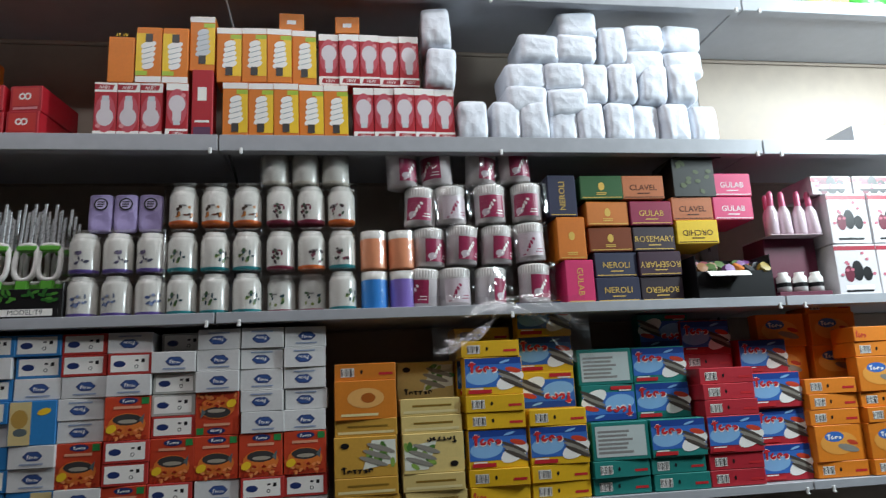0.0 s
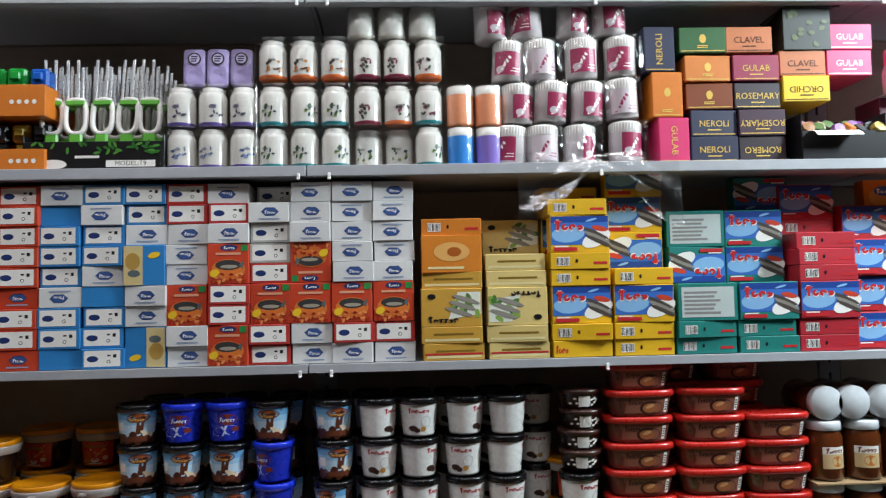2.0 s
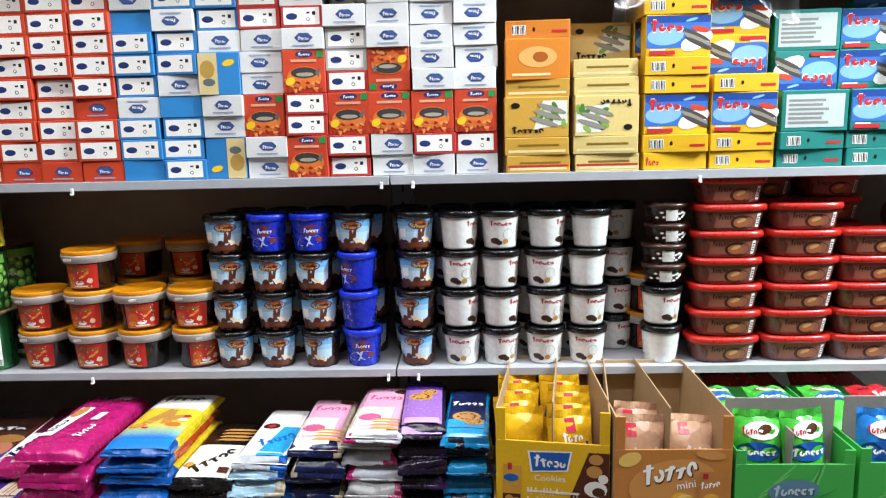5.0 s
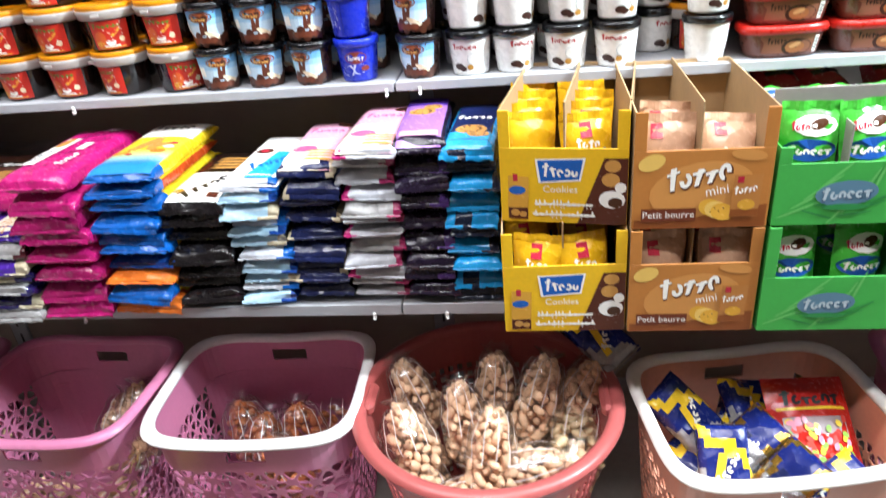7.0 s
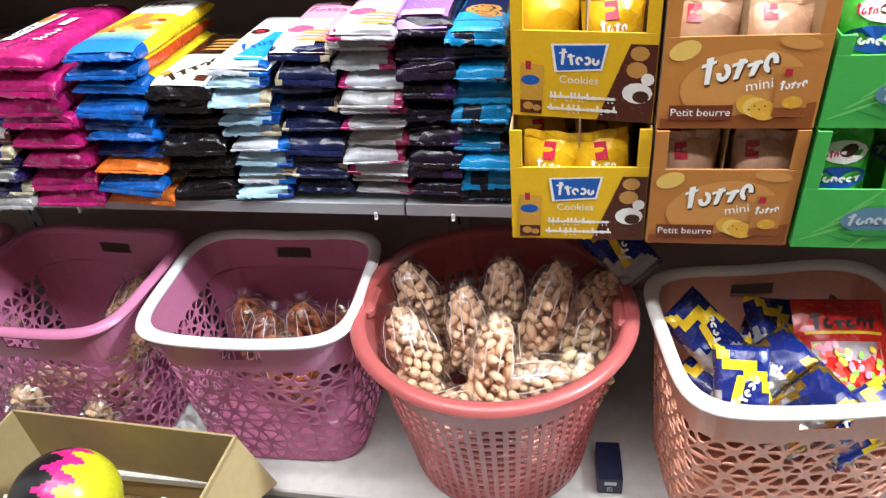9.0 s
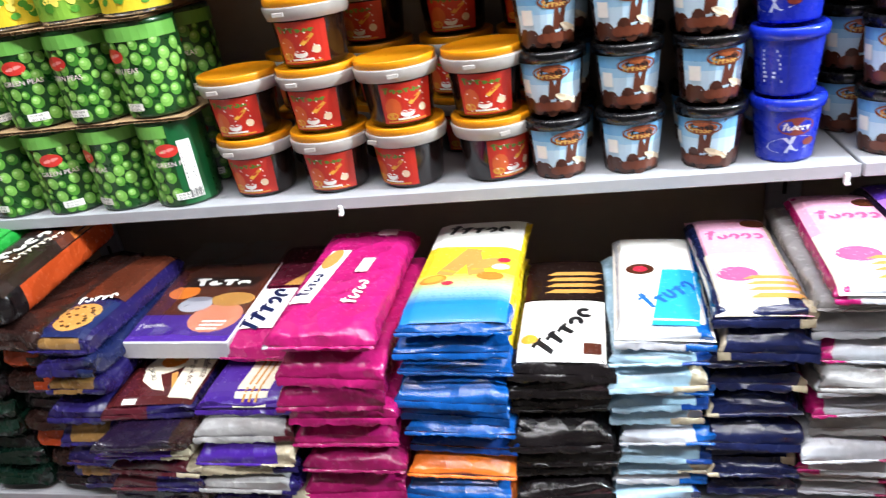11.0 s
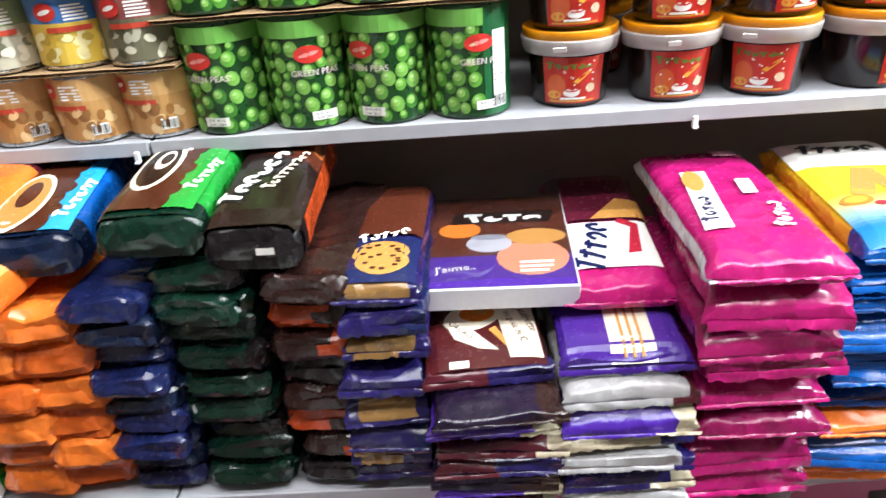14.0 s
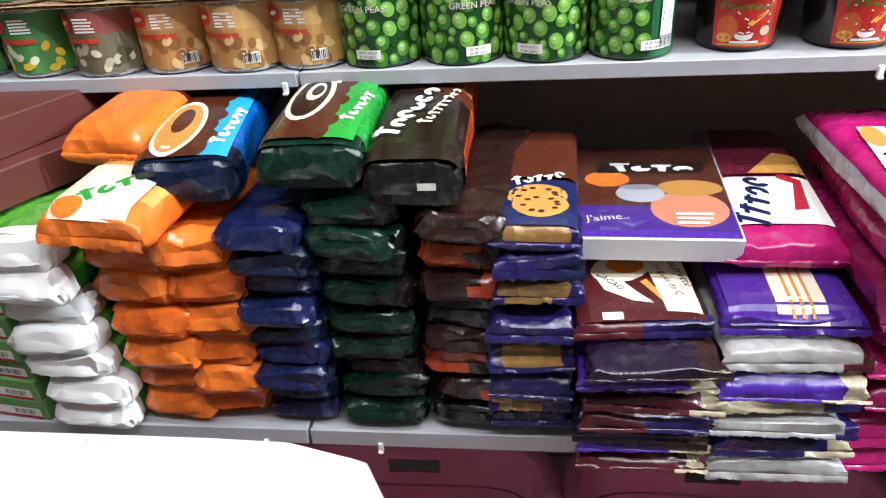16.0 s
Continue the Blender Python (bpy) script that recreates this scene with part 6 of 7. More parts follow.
T_MAG = [rect(-0.042, 0.055, -0.02, 0.165, INKW, 1, 0.012), oval(-0.024, 0.145, 0.009, 0.022, INKO["cookie"], 14, -8), badge(-0.031, 0.09, 0.045, 0.014, INKO["navy"], 5, 5, 0, 84), rect(0.008, 0.115, 0.021, 0.145, INKW, 1, 0.003), badge(0.02, 0.075, 0.045, 0.016, INKW, 5, 5, 0.1, 84), rect(0.012, 0.2, 0.034, 0.225, INKO["pinkish"])]
stack("magenta", "magenta wafer pack with white label on its face", -0.494, 8, Z0, 0.785, 0.1, 0.24, [plainp(FM["magenta"]), plainp(FM["magenta"]), plainp(FM["deep_magenta"])], T_MAG, -0.18, 0, 0, 0.28, "", lambda x, y, z: FM["white_film"] if x < -0.9 and z < 0.2 else FM["magenta"])
T_DESM = [rect(-0.044, 0.03, 0.04, 0.106, INKW), badge(-0.018, 0.068, 0.078, 0.032, INKO["navy"], 5, 9, 0.2, 78), poly([(0.014, 0.05), (0.026, 0.052), (0.032, 0.1), (0.016, 0.112), (0.012, 0.104), (0.024, 0.094)], INKO["red"]), oval(-0.043, 0.1, 0.005, 0.005, INKO["cookie"], 10), rect(-0.044, 0.11, 0.044, 0.21, INKO["wine"]), poly([(-0.01, 0.112), (0.044, 0.112), (0.044, 0.145), (0.02, 0.15)], INKO["cookie"])]
T_VAN = [rect(-0.046, 0.008, 0.046, 0.15, INKO["purple"]), rect(-0.012, 0.008, 0.024, 0.12, INKO["cream"], 1, 0.004)] + [rect(-0.002 + 0.007 * k, 0.01, 0.0005 + 0.007 * k, 0.118, INKO["cookie"], 1, 0.004) for k in range(3)]
stack("vanilla", "purple and silver vanilla wafer pack", -0.601, 7, Z0, 0.697, 0.102, 0.2, [sides(FM["silver_film"], FM["silver_film"]), sides(FM["indigo"], FM["cream_film"], 0.3), sides(FM["silver_film"], FM["indigo"], 0.7), sides(FM["cream_film"], FM["indigo"], 0.5), sides(FM["purple_film"], FM["cream_film"], 0.35), sides(FM["silver_film"], FM["cocoa_red"], 0.6)], T_VAN, -0.186, 0, 0, 0.28, "", lambda x, y, z: FM["purple_film"], "biscuit_pack", 0.0, 0.028)
place("desir_top", lambda: biscuit_pack("biscuit_pack", "magenta wafer pack with pale printed face on a pile", 0.09, 0.22, 0.033, topside(FM["wine_film"], FM["magenta"]), 3, T_DESM, "magenta packs"), pose(-0.594, -0.108, 0.699, 4, 0, -1))
coc = [sides(FM["cocoa_red"], FM["cream_film"], 0.5), sides(FM["purple_film"], FM["cream_film"], 0.4), sides(FM["dark_violet"], FM["choc_film"], 0.3), sides(FM["cocoa_red"], FM["indigo"], 0.0)]
T_COC = [rect(-0.049, 0.012, 0.049, 0.12, INKO["maroon"]), oval(-0.006, 0.082, 0.028, 0.02, INKO["cream"], 18, 30), poly([(-0.032, 0.08), (-0.024, 0.05), (-0.004, 0.034), (0.012, 0.03), (0.002, 0.045), (-0.008, 0.062)], INKO["cream"]), oval(-0.002, 0.086, 0.016, 0.013, INKO["orange"], 14), oval(0.002, 0.09, 0.008, 0.006, INKO["cookie"], 12), poly([(0.006, 0.06), (0.02, 0.03), (0.024, 0.03), (0.012, 0.064)], INKO["cookie"]), poly([(0.02, 0.02), (0.047, 0.018), (0.047, 0.118), (0.012, 0.118)], INKO["cream"]), lettering("CACAO", -0.018, 0.062, 0.0085, INKO["dark"], -55), lettering("Gaufrette", 0.04, 0.075, 0.0115, INKO["maroon"], -78), lettering("au goût de C", 0.029, 0.062, 0.009, INKO["maroon"], -78), rect(-0.03, 0.013, -0.014, 0.02, INKW)]
stack("cocoa", "dark cocoa wafer pack with purple and cream print", -0.706, 8, Z0, 0.69, 0.1, 0.2, coc, T_COC, -0.192, 0, 0, 0.28, "", None, "biscuit_pack", 0.0, 0.026)


def flat_box():
    root = thing("wafer_box", "flat wafer carton with purple and orange print, white front", "biscuit box")
    w, l, h = 0.133, 0.16, 0.022
    part("carton", Shape().box(-w / 2, w / 2, 0, l, 0, h, card("carton_white", "#d3d2d6"), 0.001), root)
    W_ = w / 2 - 0.002
    p = [rect(-W_, 0.002, W_, l - 0.002, INKO["brown"]), rect(-W_, 0.002, W_, 0.05, INKO["purple"]), oval(0.03, 0.045, 0.032, 0.028, ink("salmon", "#d88a6c"), 18), oval(0.035, 0.08, 0.028, 0.014, INKO["cookie"], 14), oval(-0.008, 0.07, 0.021, 0.015, ink("mug_grey", "#b4b4be"), 18), oval(-0.008, 0.081, 0.017, 0.005, ink("mug_dark", "#8a8a94"), 14), oval(-0.035, 0.095, 0.02, 0.014, INKO["orange"], 14), rect(-0.045, 0.106, 0.05, 0.128, INKO["dark"], 1, 0.006)]
    p += badge(0.006, 0.117, 0.075, 0.016, INKW, 4, 2, 0) + [lettering("J'aime..", -0.038, 0.03, 0.013, INKW, 8)] + scribble(0.018, 0.02, 0.05, 0.04, 3, INKW)
    part("top_print", printed(p, lambda u, v, d: (u, v, h + d)), root)
    ob = part("film_wrap", Shape().sheet(lambda u, v: ((u - 0.5) * 0.13, 0.01 + 0.19 * v, h + 0.002 + 0.004 * noise.noise(Vector((u * 5, v * 4, 7))) + 0.006 * v), 8, 8, clear("bag_film", 0.3, 0.15)), root)
    ob.visible_shadow = False
    return root


place("flat_box", flat_box, pose(-0.694, -0.1, 0.712, 4, 0, -2))
# cookie packs with a picture on the end
T_KAS = [rect(-0.031, 0.014, 0.031, 0.08, INKO["navy"]), cookie(0, 0.054, 0.024), cookie(0.003, 0.038, 0.022), rect(-0.032, 0.085, 0.032, 0.2, INKO["brown"]), badge(0.0, 0.085, 0.045, 0.016, INKW, 5, 4, 0.1, 20)]
stack("kas", "navy and purple cookie pack with cookie picture", -0.793, 8, Z0, 0.768, 0.066, 0.21, [plainp(FM["indigo"]), lambda x, y, z: film("cookie_film", "#8a673a") if y < -0.6 and -0.75 < x < 0.3 and z > -0.1 else FM["indigo"], sides(FM["indigo"], FM["navy_film"], 0.4), lambda x, y, z: film("cookie_film", "#8a673a") if y < -0.6 and -0.4 < x < 0.5 and z > 0.15 else FM["indigo"]], T_KAS, -0.16)
# big pillow packs
T_CASA = [rect(-0.038, 0.01, 0.038, 0.2, INKO["dark"]), poly([(-0.038, 0.155), (0.038, 0.11), (0.038, 0.2), (-0.038, 0.2)], INKO["brown"]), poly([(-0.038, 0.175), (0.038, 0.135), (0.038, 0.2), (-0.038, 0.2)], mat("gloss_ink_rust", "#a85a28", 0.24, 0, 0.14, 30, 0.6, 70, 0.3)), poly([(-0.012, 0.2), (0.038, 0.2), (0.038, 0.15)], INKO["gold"]), rect(-0.032, 0.165, -0.012, 0.185, INKO["dark"]), badge(-0.011, 0.09, 0.105, 0.028, INKK, 6, 4, 0.05, 74), badge(-0.012, 0.092, 0.1, 0.024, INKW, 6, 4, 0.05, 74), badge(0.014, 0.1, 0.075, 0.013, INKO["cream"], 9, 6, 0, 74)]
stack("casa", "black and orange cookie pack with shiny folds", -0.846, 8, Z0, 0.772, 0.074, 0.2, [plainp(FM["ink_film"]), sides(FM["choc_film"], FM["burnt"], 0.2), sides(FM["burnt"], FM["choc_film"], 0.1), plainp(FM["choc_film"])], None, -0.14, 0, -4, 0.13, "", None, "biscuit_pack", -0.001)
place("casa_big", lambda: biscuit_pack("biscuit_pack", "plump black cookie pack with white brand mark on top", 0.078, 0.21, 0.046, topside(FM["choc_film"], FM["ink_film"], FM["burnt"]), 5, T_CASA, "casa packs", 0.005, 0.13, [rect(0.006, 0.024, 0.02, 0.03, INKW)]), pose(-0.884, -0.135, 0.773, 3, 0, 0))
T_GRN = [rect(-0.036, 0.02, 0.036, 0.19, INKO["green"]), rect(-0.036, 0.02, 0.008, 0.19, INKO["choc"])] + [oval(0.008, 0.03 + 0.02 * k, 0.007 + 0.004 * (k % 2), 0.0125, INKO["choc"], 12) for k in range(7)] + [oval(-0.016, 0.1, 0.019, 0.05, INKO["cream"], 20), oval(-0.016, 0.1, 0.0145, 0.043, INKO["dark"], 18), oval(-0.014, 0.11, 0.008, 0.02, INKO["cream"], 14), oval(-0.013, 0.112, 0.005, 0.012, INKO["dark"], 12), badge(0.028, 0.08, 0.06, 0.012, INKW, 6, 3, 0, 82)]
stack("forest", "dark green cookie pack with shiny folds", -0.927, 9, Z0, 0.785, 0.078, 0.2, [plainp(FM["forest"]), plainp(FM["forest"]), sides(FM["forest"], FM["ink_film"], 0.3)], None, -0.137, 0, -4, 0.13, "", None, "biscuit_pack", -0.001)
place("grn_big", lambda: biscuit_pack("biscuit_pack", "plump green cookie pack with cookie picture on top", 0.084, 0.2, 0.042, topside(FM["leaf_film"], FM["forest"], FM["leaf_film"]), 8, T_GRN, "forest packs", 0.005, 0.13), pose(-0.964, -0.13, 0.786, 3, 0, 0))
T_BLU = [rect(-0.037, 0.018, 0.037, 0.22, INKO["cyan"]), rect(-0.037, 0.018, 0.012, 0.165, INKO["choc"])] + [oval(0.012, 0.03 + 0.02 * k, 0.007 + 0.004 * (k % 2), 0.0125, INKO["choc"], 12) for k in range(7)] + [oval(-0.014, 0.07, 0.021, 0.052, INKO["cream"], 22), oval(-0.014, 0.07, 0.017, 0.046, INKO["cookie"], 22), oval(-0.014, 0.082, 0.0085, 0.024, INKO["choc"], 16), oval(-0.012, 0.082, 0.004, 0.012, INKO["brown"], 12), badge(0.028, 0.07, 0.07, 0.013, INKW, 6, 3, 0, 84), rect(0.006, 0.135, 0.026, 0.185, INKO["navy"]), badge(0.016, 0.16, 0.04, 0.011, INKW, 7, 3, 0, 86), badge(-0.016, 0.19, 0.05, 0.022, INKW, 5, 3)]
stack("blueblack", "navy cookie pack with creased glossy end", -1.003, 9, Z0, 0.765, 0.068, 0.2, [plainp(FM["navy_film"]), plainp(FM["night"]), plainp(FM["navy_film"])], None, -0.145, 0, -5, 0.13, "", None, "biscuit_pack", -0.001)
place("blu_big", lambda: biscuit_pack("biscuit_pack", "plump blue cookie pack with cookie picture on top", 0.086, 0.23, 0.042, topside(FM["sky_film"], FM["night"], FM["sky_film"]), 11, T_BLU, "blueblack packs", 0.005, 0.13), pose(-1.068, -0.125, 0.772, 4, 0, 7))
stack("orangepk", "orange foil biscuit pack with creased ends", -1.122, 6, Z0, 0.755, 0.074, 0.19, [plainp(FM["orange_film"]), plainp(film("orange_deep", "#cf5f20"))], None, -0.148, 0, -4, 0.13, "orange packs", None, "biscuit_pack", -0.0008)
stack("orangepk2", "orange foil biscuit pack with creased ends", -1.066, 6, Z0 + 0.002, 0.755, 0.068, 0.17, [plainp(film("orange_deep", "#cf5f20")), plainp(FM["orange_film"])], None, -0.142, 0, 6, 0.13, "orange packs", None, "biscuit_pack", -0.0008)
T_BOU = [rect(-0.035, 0.01, 0.035, 0.08, INKO["cream"]), badge(0.004, 0.05, 0.06, 0.02, INKO["green"], 4, 3, 0.1, 50), oval(-0.02, 0.02, 0.014, 0.01, INKO["orange"], 12), rect(-0.02, 0.1, 0.02, 0.118, INKO["dark"])]
place("bou", lambda: biscuit_pack("biscuit_pack", "orange biscuit pack with green and cream print", 0.088, 0.19, 0.04, topside(film("apricot", "#dc9a54"), FM["orange_film"], FM["orange_film"]), 4, T_BOU, "orange packs", 0.008, 0.3), pose(-1.128, -0.175, 0.756, 4, 0, -8))
place("bou2", lambda: biscuit_pack("biscuit_pack", "orange biscuit pack with dark red printed back half", 0.075, 0.2, 0.042, lambda x, y, z: FM["cocoa_red"] if y > 0 else FM["orange_film"], 6, [oval(0, 0.12, 0.02, 0.02, INKO["cookie"], 14), badge(0, 0.16, 0.05, 0.015, INKW, 5, 2)], "orange packs", 0.008, 0.3), pose(-1.152, -0.088, 0.786, 4, 0, -6))
blunt_white = mat("blunt_white", "#eeeeee", 0.45, 0, 0.05, 20, 0.15, 60)
wh = topside(FM["lime_film"], blunt_white, FM["leaf_film"])
stack("whitegreen", "white and green biscuit pack with blunt white end", -1.2, 7, Z0, 0.762, 0.082, 0.19, [wh], None, -0.16, 0, -3, 0.1, "white-green packs", None, "biscuit_pack", -0.0025)


def small_box():
    p = [rect(-0.05, 0.003, 0.05, 0.013, INKW), rect(-0.05, 0.0, 0.05, 0.003, INKO["red"])] + barcode(0.02, 0.004, 0.045, 0.012)
    return carton("biscuit_box", "small green and white biscuit carton in a stack", 0.115, 0.0235, 0.16, card("mint", "#6a9a5c"), p, "stacked biscuit boxes", 0.001, "biscuit box")


for i in range(9):
    place("small_box", small_box, pose(-1.315 + jit(0.003), -0.13 + jit(0.004), Z0 + i * 0.0238, 0, 0, -6 + jit(2)))


def red_box():
    p = [rect(-0.05, 0.004, 0.05, 0.018, INKO["brown"]), rect(-0.05, 0.018, 0.05, 0.03, INKW)] + barcode(0.018, 0.004, 0.045, 0.022)
    return carton("biscuit_box", "flat red-brown biscuit carton with barcode on its end", 0.105, 0.033, 0.2, card("clay", "#5e2a26"), p, "stacked biscuit boxes", 0.001, "biscuit box")


for i in range(2):
    place("red_box", red_box, pose(-1.29 - 0.012 * i, -0.1 + 0.02 * i, Z0 + 0.2155 + i * 0.0338, 0, 0, -28 + 4 * i))


# -- fifth shelf: open display cartons --
GREYCARD = card("grey_card", "#8f8a84")


def bag(col, key, art):
    def make():
        root = thing("snack_bag", "small upright snack bag with glossy %s film" % key, "bag", key + " snack bags")
        w, h, d = 0.066, 0.115, 0.03
        m = film("bag_" + key, col)
        off = Vector((hash_of(key), 1, 2))

        def side(sg):
            def fn(u, v):
                x = (2 * u - 1)
                e = (1 - abs(x) ** 3) * (1 - abs(2 * v - 1) ** 4)
                o = noise.noise(Vector((x * 3, v * 5, sg)) + off)
                return (x * w / 2 * (1 - 0.05 * math.sin(math.pi * v)), d / 2 + sg * d / 2 * e * (1 + 0.25 * o) + 0.002 * o, h * v)
            return fn
        s = Shape().sheet(side(-1), 10, 12, m).sheet(side(1), 10, 12, m)
        part("bag_film", s, root, "", True)
        part("top_seal", Shape().sheet(lambda u, v: (w / 2 * 0.98 * (2 * u - 1), d / 2 + 0.002 * math.sin(u * 14), h - 0.001 + 0.011 * v), 14, 2, m), root)
        f = side(-1)

        def to(u, v, dd):
            p = f(min(1, max(0, u / w + 0.5)), v / h)
            return (u, p[1] - dd - 0.0008, v)
        part("bag_print", printed(art, to), root)
        return root
    return make


A_DW = [rect(-0.008, 0.095, 0.006, 0.113, INKO["red"], 2), badge(0.0, 0.088, 0.03, 0.014, INKW, 4, 2, 0.1), poly([(-0.026, 0.058), (0.026, 0.062), (0.022, 0.08), (-0.022, 0.078)], INKO["blue"]), badge(0, 0.07, 0.04, 0.013, INKW, 5, 2, 0)]
A_DWB = [rect(-0.026, 0.06, 0.026, 0.072, INKW, 4)] + scribble(-0.02, 0.062, 0.02, 0.07, 1, INKK)
A_KI = [rect(-0.02, 0.096, -0.006, 0.113, INKO["red"], 2), badge(0.006, 0.076, 0.036, 0.016, INKW, 5, 4, 0.15, 10), oval(0.0, 0.05, 0.02, 0.01, INKO["gold"], 12), rect(-0.02, 0.03, 0.02, 0.042, INKO["brown"], 3)]
A_TO = [oval(0.004, 0.098, 0.024, 0.012, INKW, 12), oval(0.008, 0.1, 0.01, 0.006, INKO["chip"], 10, 20), oval(0, 0.07, 0.029, 0.013, ink("tob_blue", "#1a4fa0"), 18), badge(0, 0.07, 0.046, 0.011, INKW, 6, 2, 0.05), badge(-0.012, 0.098, 0.02, 0.01, INKO["red"], 4, 2)]


def display(name, label, w, h, d, shell, front, lip, prints, bagkey, bagcol, art, art2=None, divider=True):
    def make():
        root = thing(name, label, "display box", "display cartons")
        t = 0.0022
        s = Shape().box(-w / 2, w / 2, 0, t, 0, lip, front, 0.0004)
        part("front_wall", s, root)
        for x in (-w / 2 + 0.0012, w / 2 - 0.0012):
            part("side_wall", Shape().box(x - 0.0011, x + 0.0011, t, d, 0, h, shell, 0.0004), root)
        part("back_wall", Shape().box(-w / 2, w / 2, d, d + t, 0, h, shell, 0.0004), root)
        part("bottom", Shape().box(-w / 2, w / 2, t, d, 0, 0.0022, shell, 0.0004), root)
        for x0, x1 in ((-w / 2, -w / 2 + 0.014), (w / 2 - 0.014, w / 2)):
            part("front_post", Shape().box(x0, x1, 0, t, lip, h, front, 0.0004), root)
        if lip < 0.09 and h < 0.1:
            part("insert", Shape().box(-w / 2 + 0.003, w / 2 - 0.003, 0.056, 0.0582, 0.0025, 0.15, GREYCARD, 0.0004), root, "plain grey card insert")
            part("divider", Shape().box(-0.0011, 0.0011, 0.012, 0.055, 0.0025, 0.118, GREYCARD, 0.0004), root)
        if divider:
            part("divider", Shape().box(-0.0011, 0.0011, 0.02, d, 0.002, h + 0.004, CARD, 0.0004), root)
        part("front_print", printed(prints, on_front()), root)
        return root
    return make


def arabic(u, v, w, h, m, seed):
    """Flowing small print that cannot be read: linked strokes and dots."""
    rnd, out, x = random.Random(seed), [], u - w / 2
    while x < u + w / 2:
        q = rnd.uniform(0.003, 0.008)
        out.append(oval(x + q / 2, v, q * 0.62, h * rnd.uniform(0.14, 0.22), m, 9, rnd.uniform(-12, 12)))
        if rnd.random() < 0.5:
            out.append(oval(x + q / 2, v + h * 0.3, h * 0.12, h * 0.26, m, 8))
        if rnd.random() < 0.4:
            out.append(oval(x + q / 2, v - h * 0.4, h * 0.09, h * 0.09, m, 6))
        x += q
    return out


DY, KB, TG, TB = card("disp_yellow", "#efbe1a"), card("disp_kraft", "#b67534"), card("disp_green", "#3fa848"), card("disp_blue", "#2f7fd4")
DW_P = [poly([(0.018, 0.0), (0.078, 0.0), (0.078, 0.088), (0.05, 0.088)], INKO["brown"]), oval(0.06, 0.034, 0.016, 0.012, INKW, 12), oval(0.058, 0.06, 0.011, 0.009, INKO["cookie"], 12), oval(0.064, 0.03, 0.009, 0.007, INKO["chip"], 10), oval(0.06, 0.078, 0.01, 0.008, INKO["cookie"], 10), oval(0.07, 0.05, 0.007, 0.007, INKW, 10), oval(0.06, 0.012, 0.013, 0.009, INKO["brown"], 12),
        poly([(-0.03, 0.054), (0.022, 0.058), (0.028, 0.088), (-0.034, 0.086)], INKW), poly([(-0.027, 0.056), (0.02, 0.06), (0.025, 0.086), (-0.031, 0.084)], INKO["blue"])] + badge(-0.003, 0.072, 0.044, 0.018, INKW, 5, 2, 0.02) + [lettering("Cookies", -0.003, 0.046, 0.013, INKW)] + \
       [poly([(-0.07, 0.004), (-0.044, 0.004), (-0.042, 0.062), (-0.068, 0.064)], INKO["gold"]), rect(-0.062, 0.056, -0.056, 0.066, INKO["red"]), oval(-0.057, 0.044, 0.011, 0.006, INKO["blue"], 12), rect(-0.069, 0.004, -0.044, 0.02, INKO["brown"]), oval(-0.06, 0.013, 0.006, 0.005, INKO["cookie"], 9), oval(-0.05, 0.011, 0.005, 0.004, INKO["cookie"], 9)] + arabic(0.0, 0.026, 0.07, 0.011, INKW, 1) + arabic(0.0, 0.012, 0.075, 0.011, INKW, 2)
KI_P = [oval(0.0, 0.05, 0.06, 0.035, ink("kraft_light", "#c88a48"), 20, 10), poly([(-0.076, 0.0), (0.076, 0.0), (0.076, 0.03), (0.02, 0.02), (-0.03, 0.008), (-0.076, 0.012)], ink("kraft_deep", "#8a4a1e")), oval(-0.058, 0.086, 0.016, 0.01, ink("biscuit_light", "#e0b860"), 14, 20), oval(0.05, 0.092, 0.02, 0.007, ink("kraft_light", "#c88a48"), 14, -8), badge(-0.0025, 0.0685, 0.076, 0.03, ink("kraft_dark", "#5a2c14"), 5, 4, 0.2, 12), badge(-0.004, 0.07, 0.074, 0.028, INKW, 5, 4, 0.2, 12), lettering("mini", 0.018, 0.049, 0.016, INKW, 10), rect(-0.068, 0.01, -0.004, 0.027, ink("choc_band", "#6b2f16")), lettering("Petit beurre", -0.036, 0.0185, 0.0125, INKW)]
KI_P += [oval(0.012 + 0.007 * k, 0.027 - 0.003 * k, 0.014, 0.011, (INKO["gold"], ink("biscuit_light", "#e0b860"))[k % 2], 16, -20) for k in range(3)] + [oval(0.012 + 0.005 * k, 0.022 + 0.004 * (k % 2), 0.001, 0.001, INKO["brown"], 6) for k in range(4)]
KI_P += [rect(0.034, 0.014, 0.066, 0.068, ink("kraft_mid", "#b4763a"), 1, 0.002), rect(0.0345, 0.0145, 0.0655, 0.024, ink("kraft_deep", "#8a4a1e"), 1, 0.001), badge(0.05, 0.05, 0.026, 0.01, INKW, 5, 4, 0.2, 10), rect(0.04, 0.058, 0.047, 0.066, INKO["red"]), oval(0.052, 0.03, 0.01, 0.007, INKO["gold"], 12)]
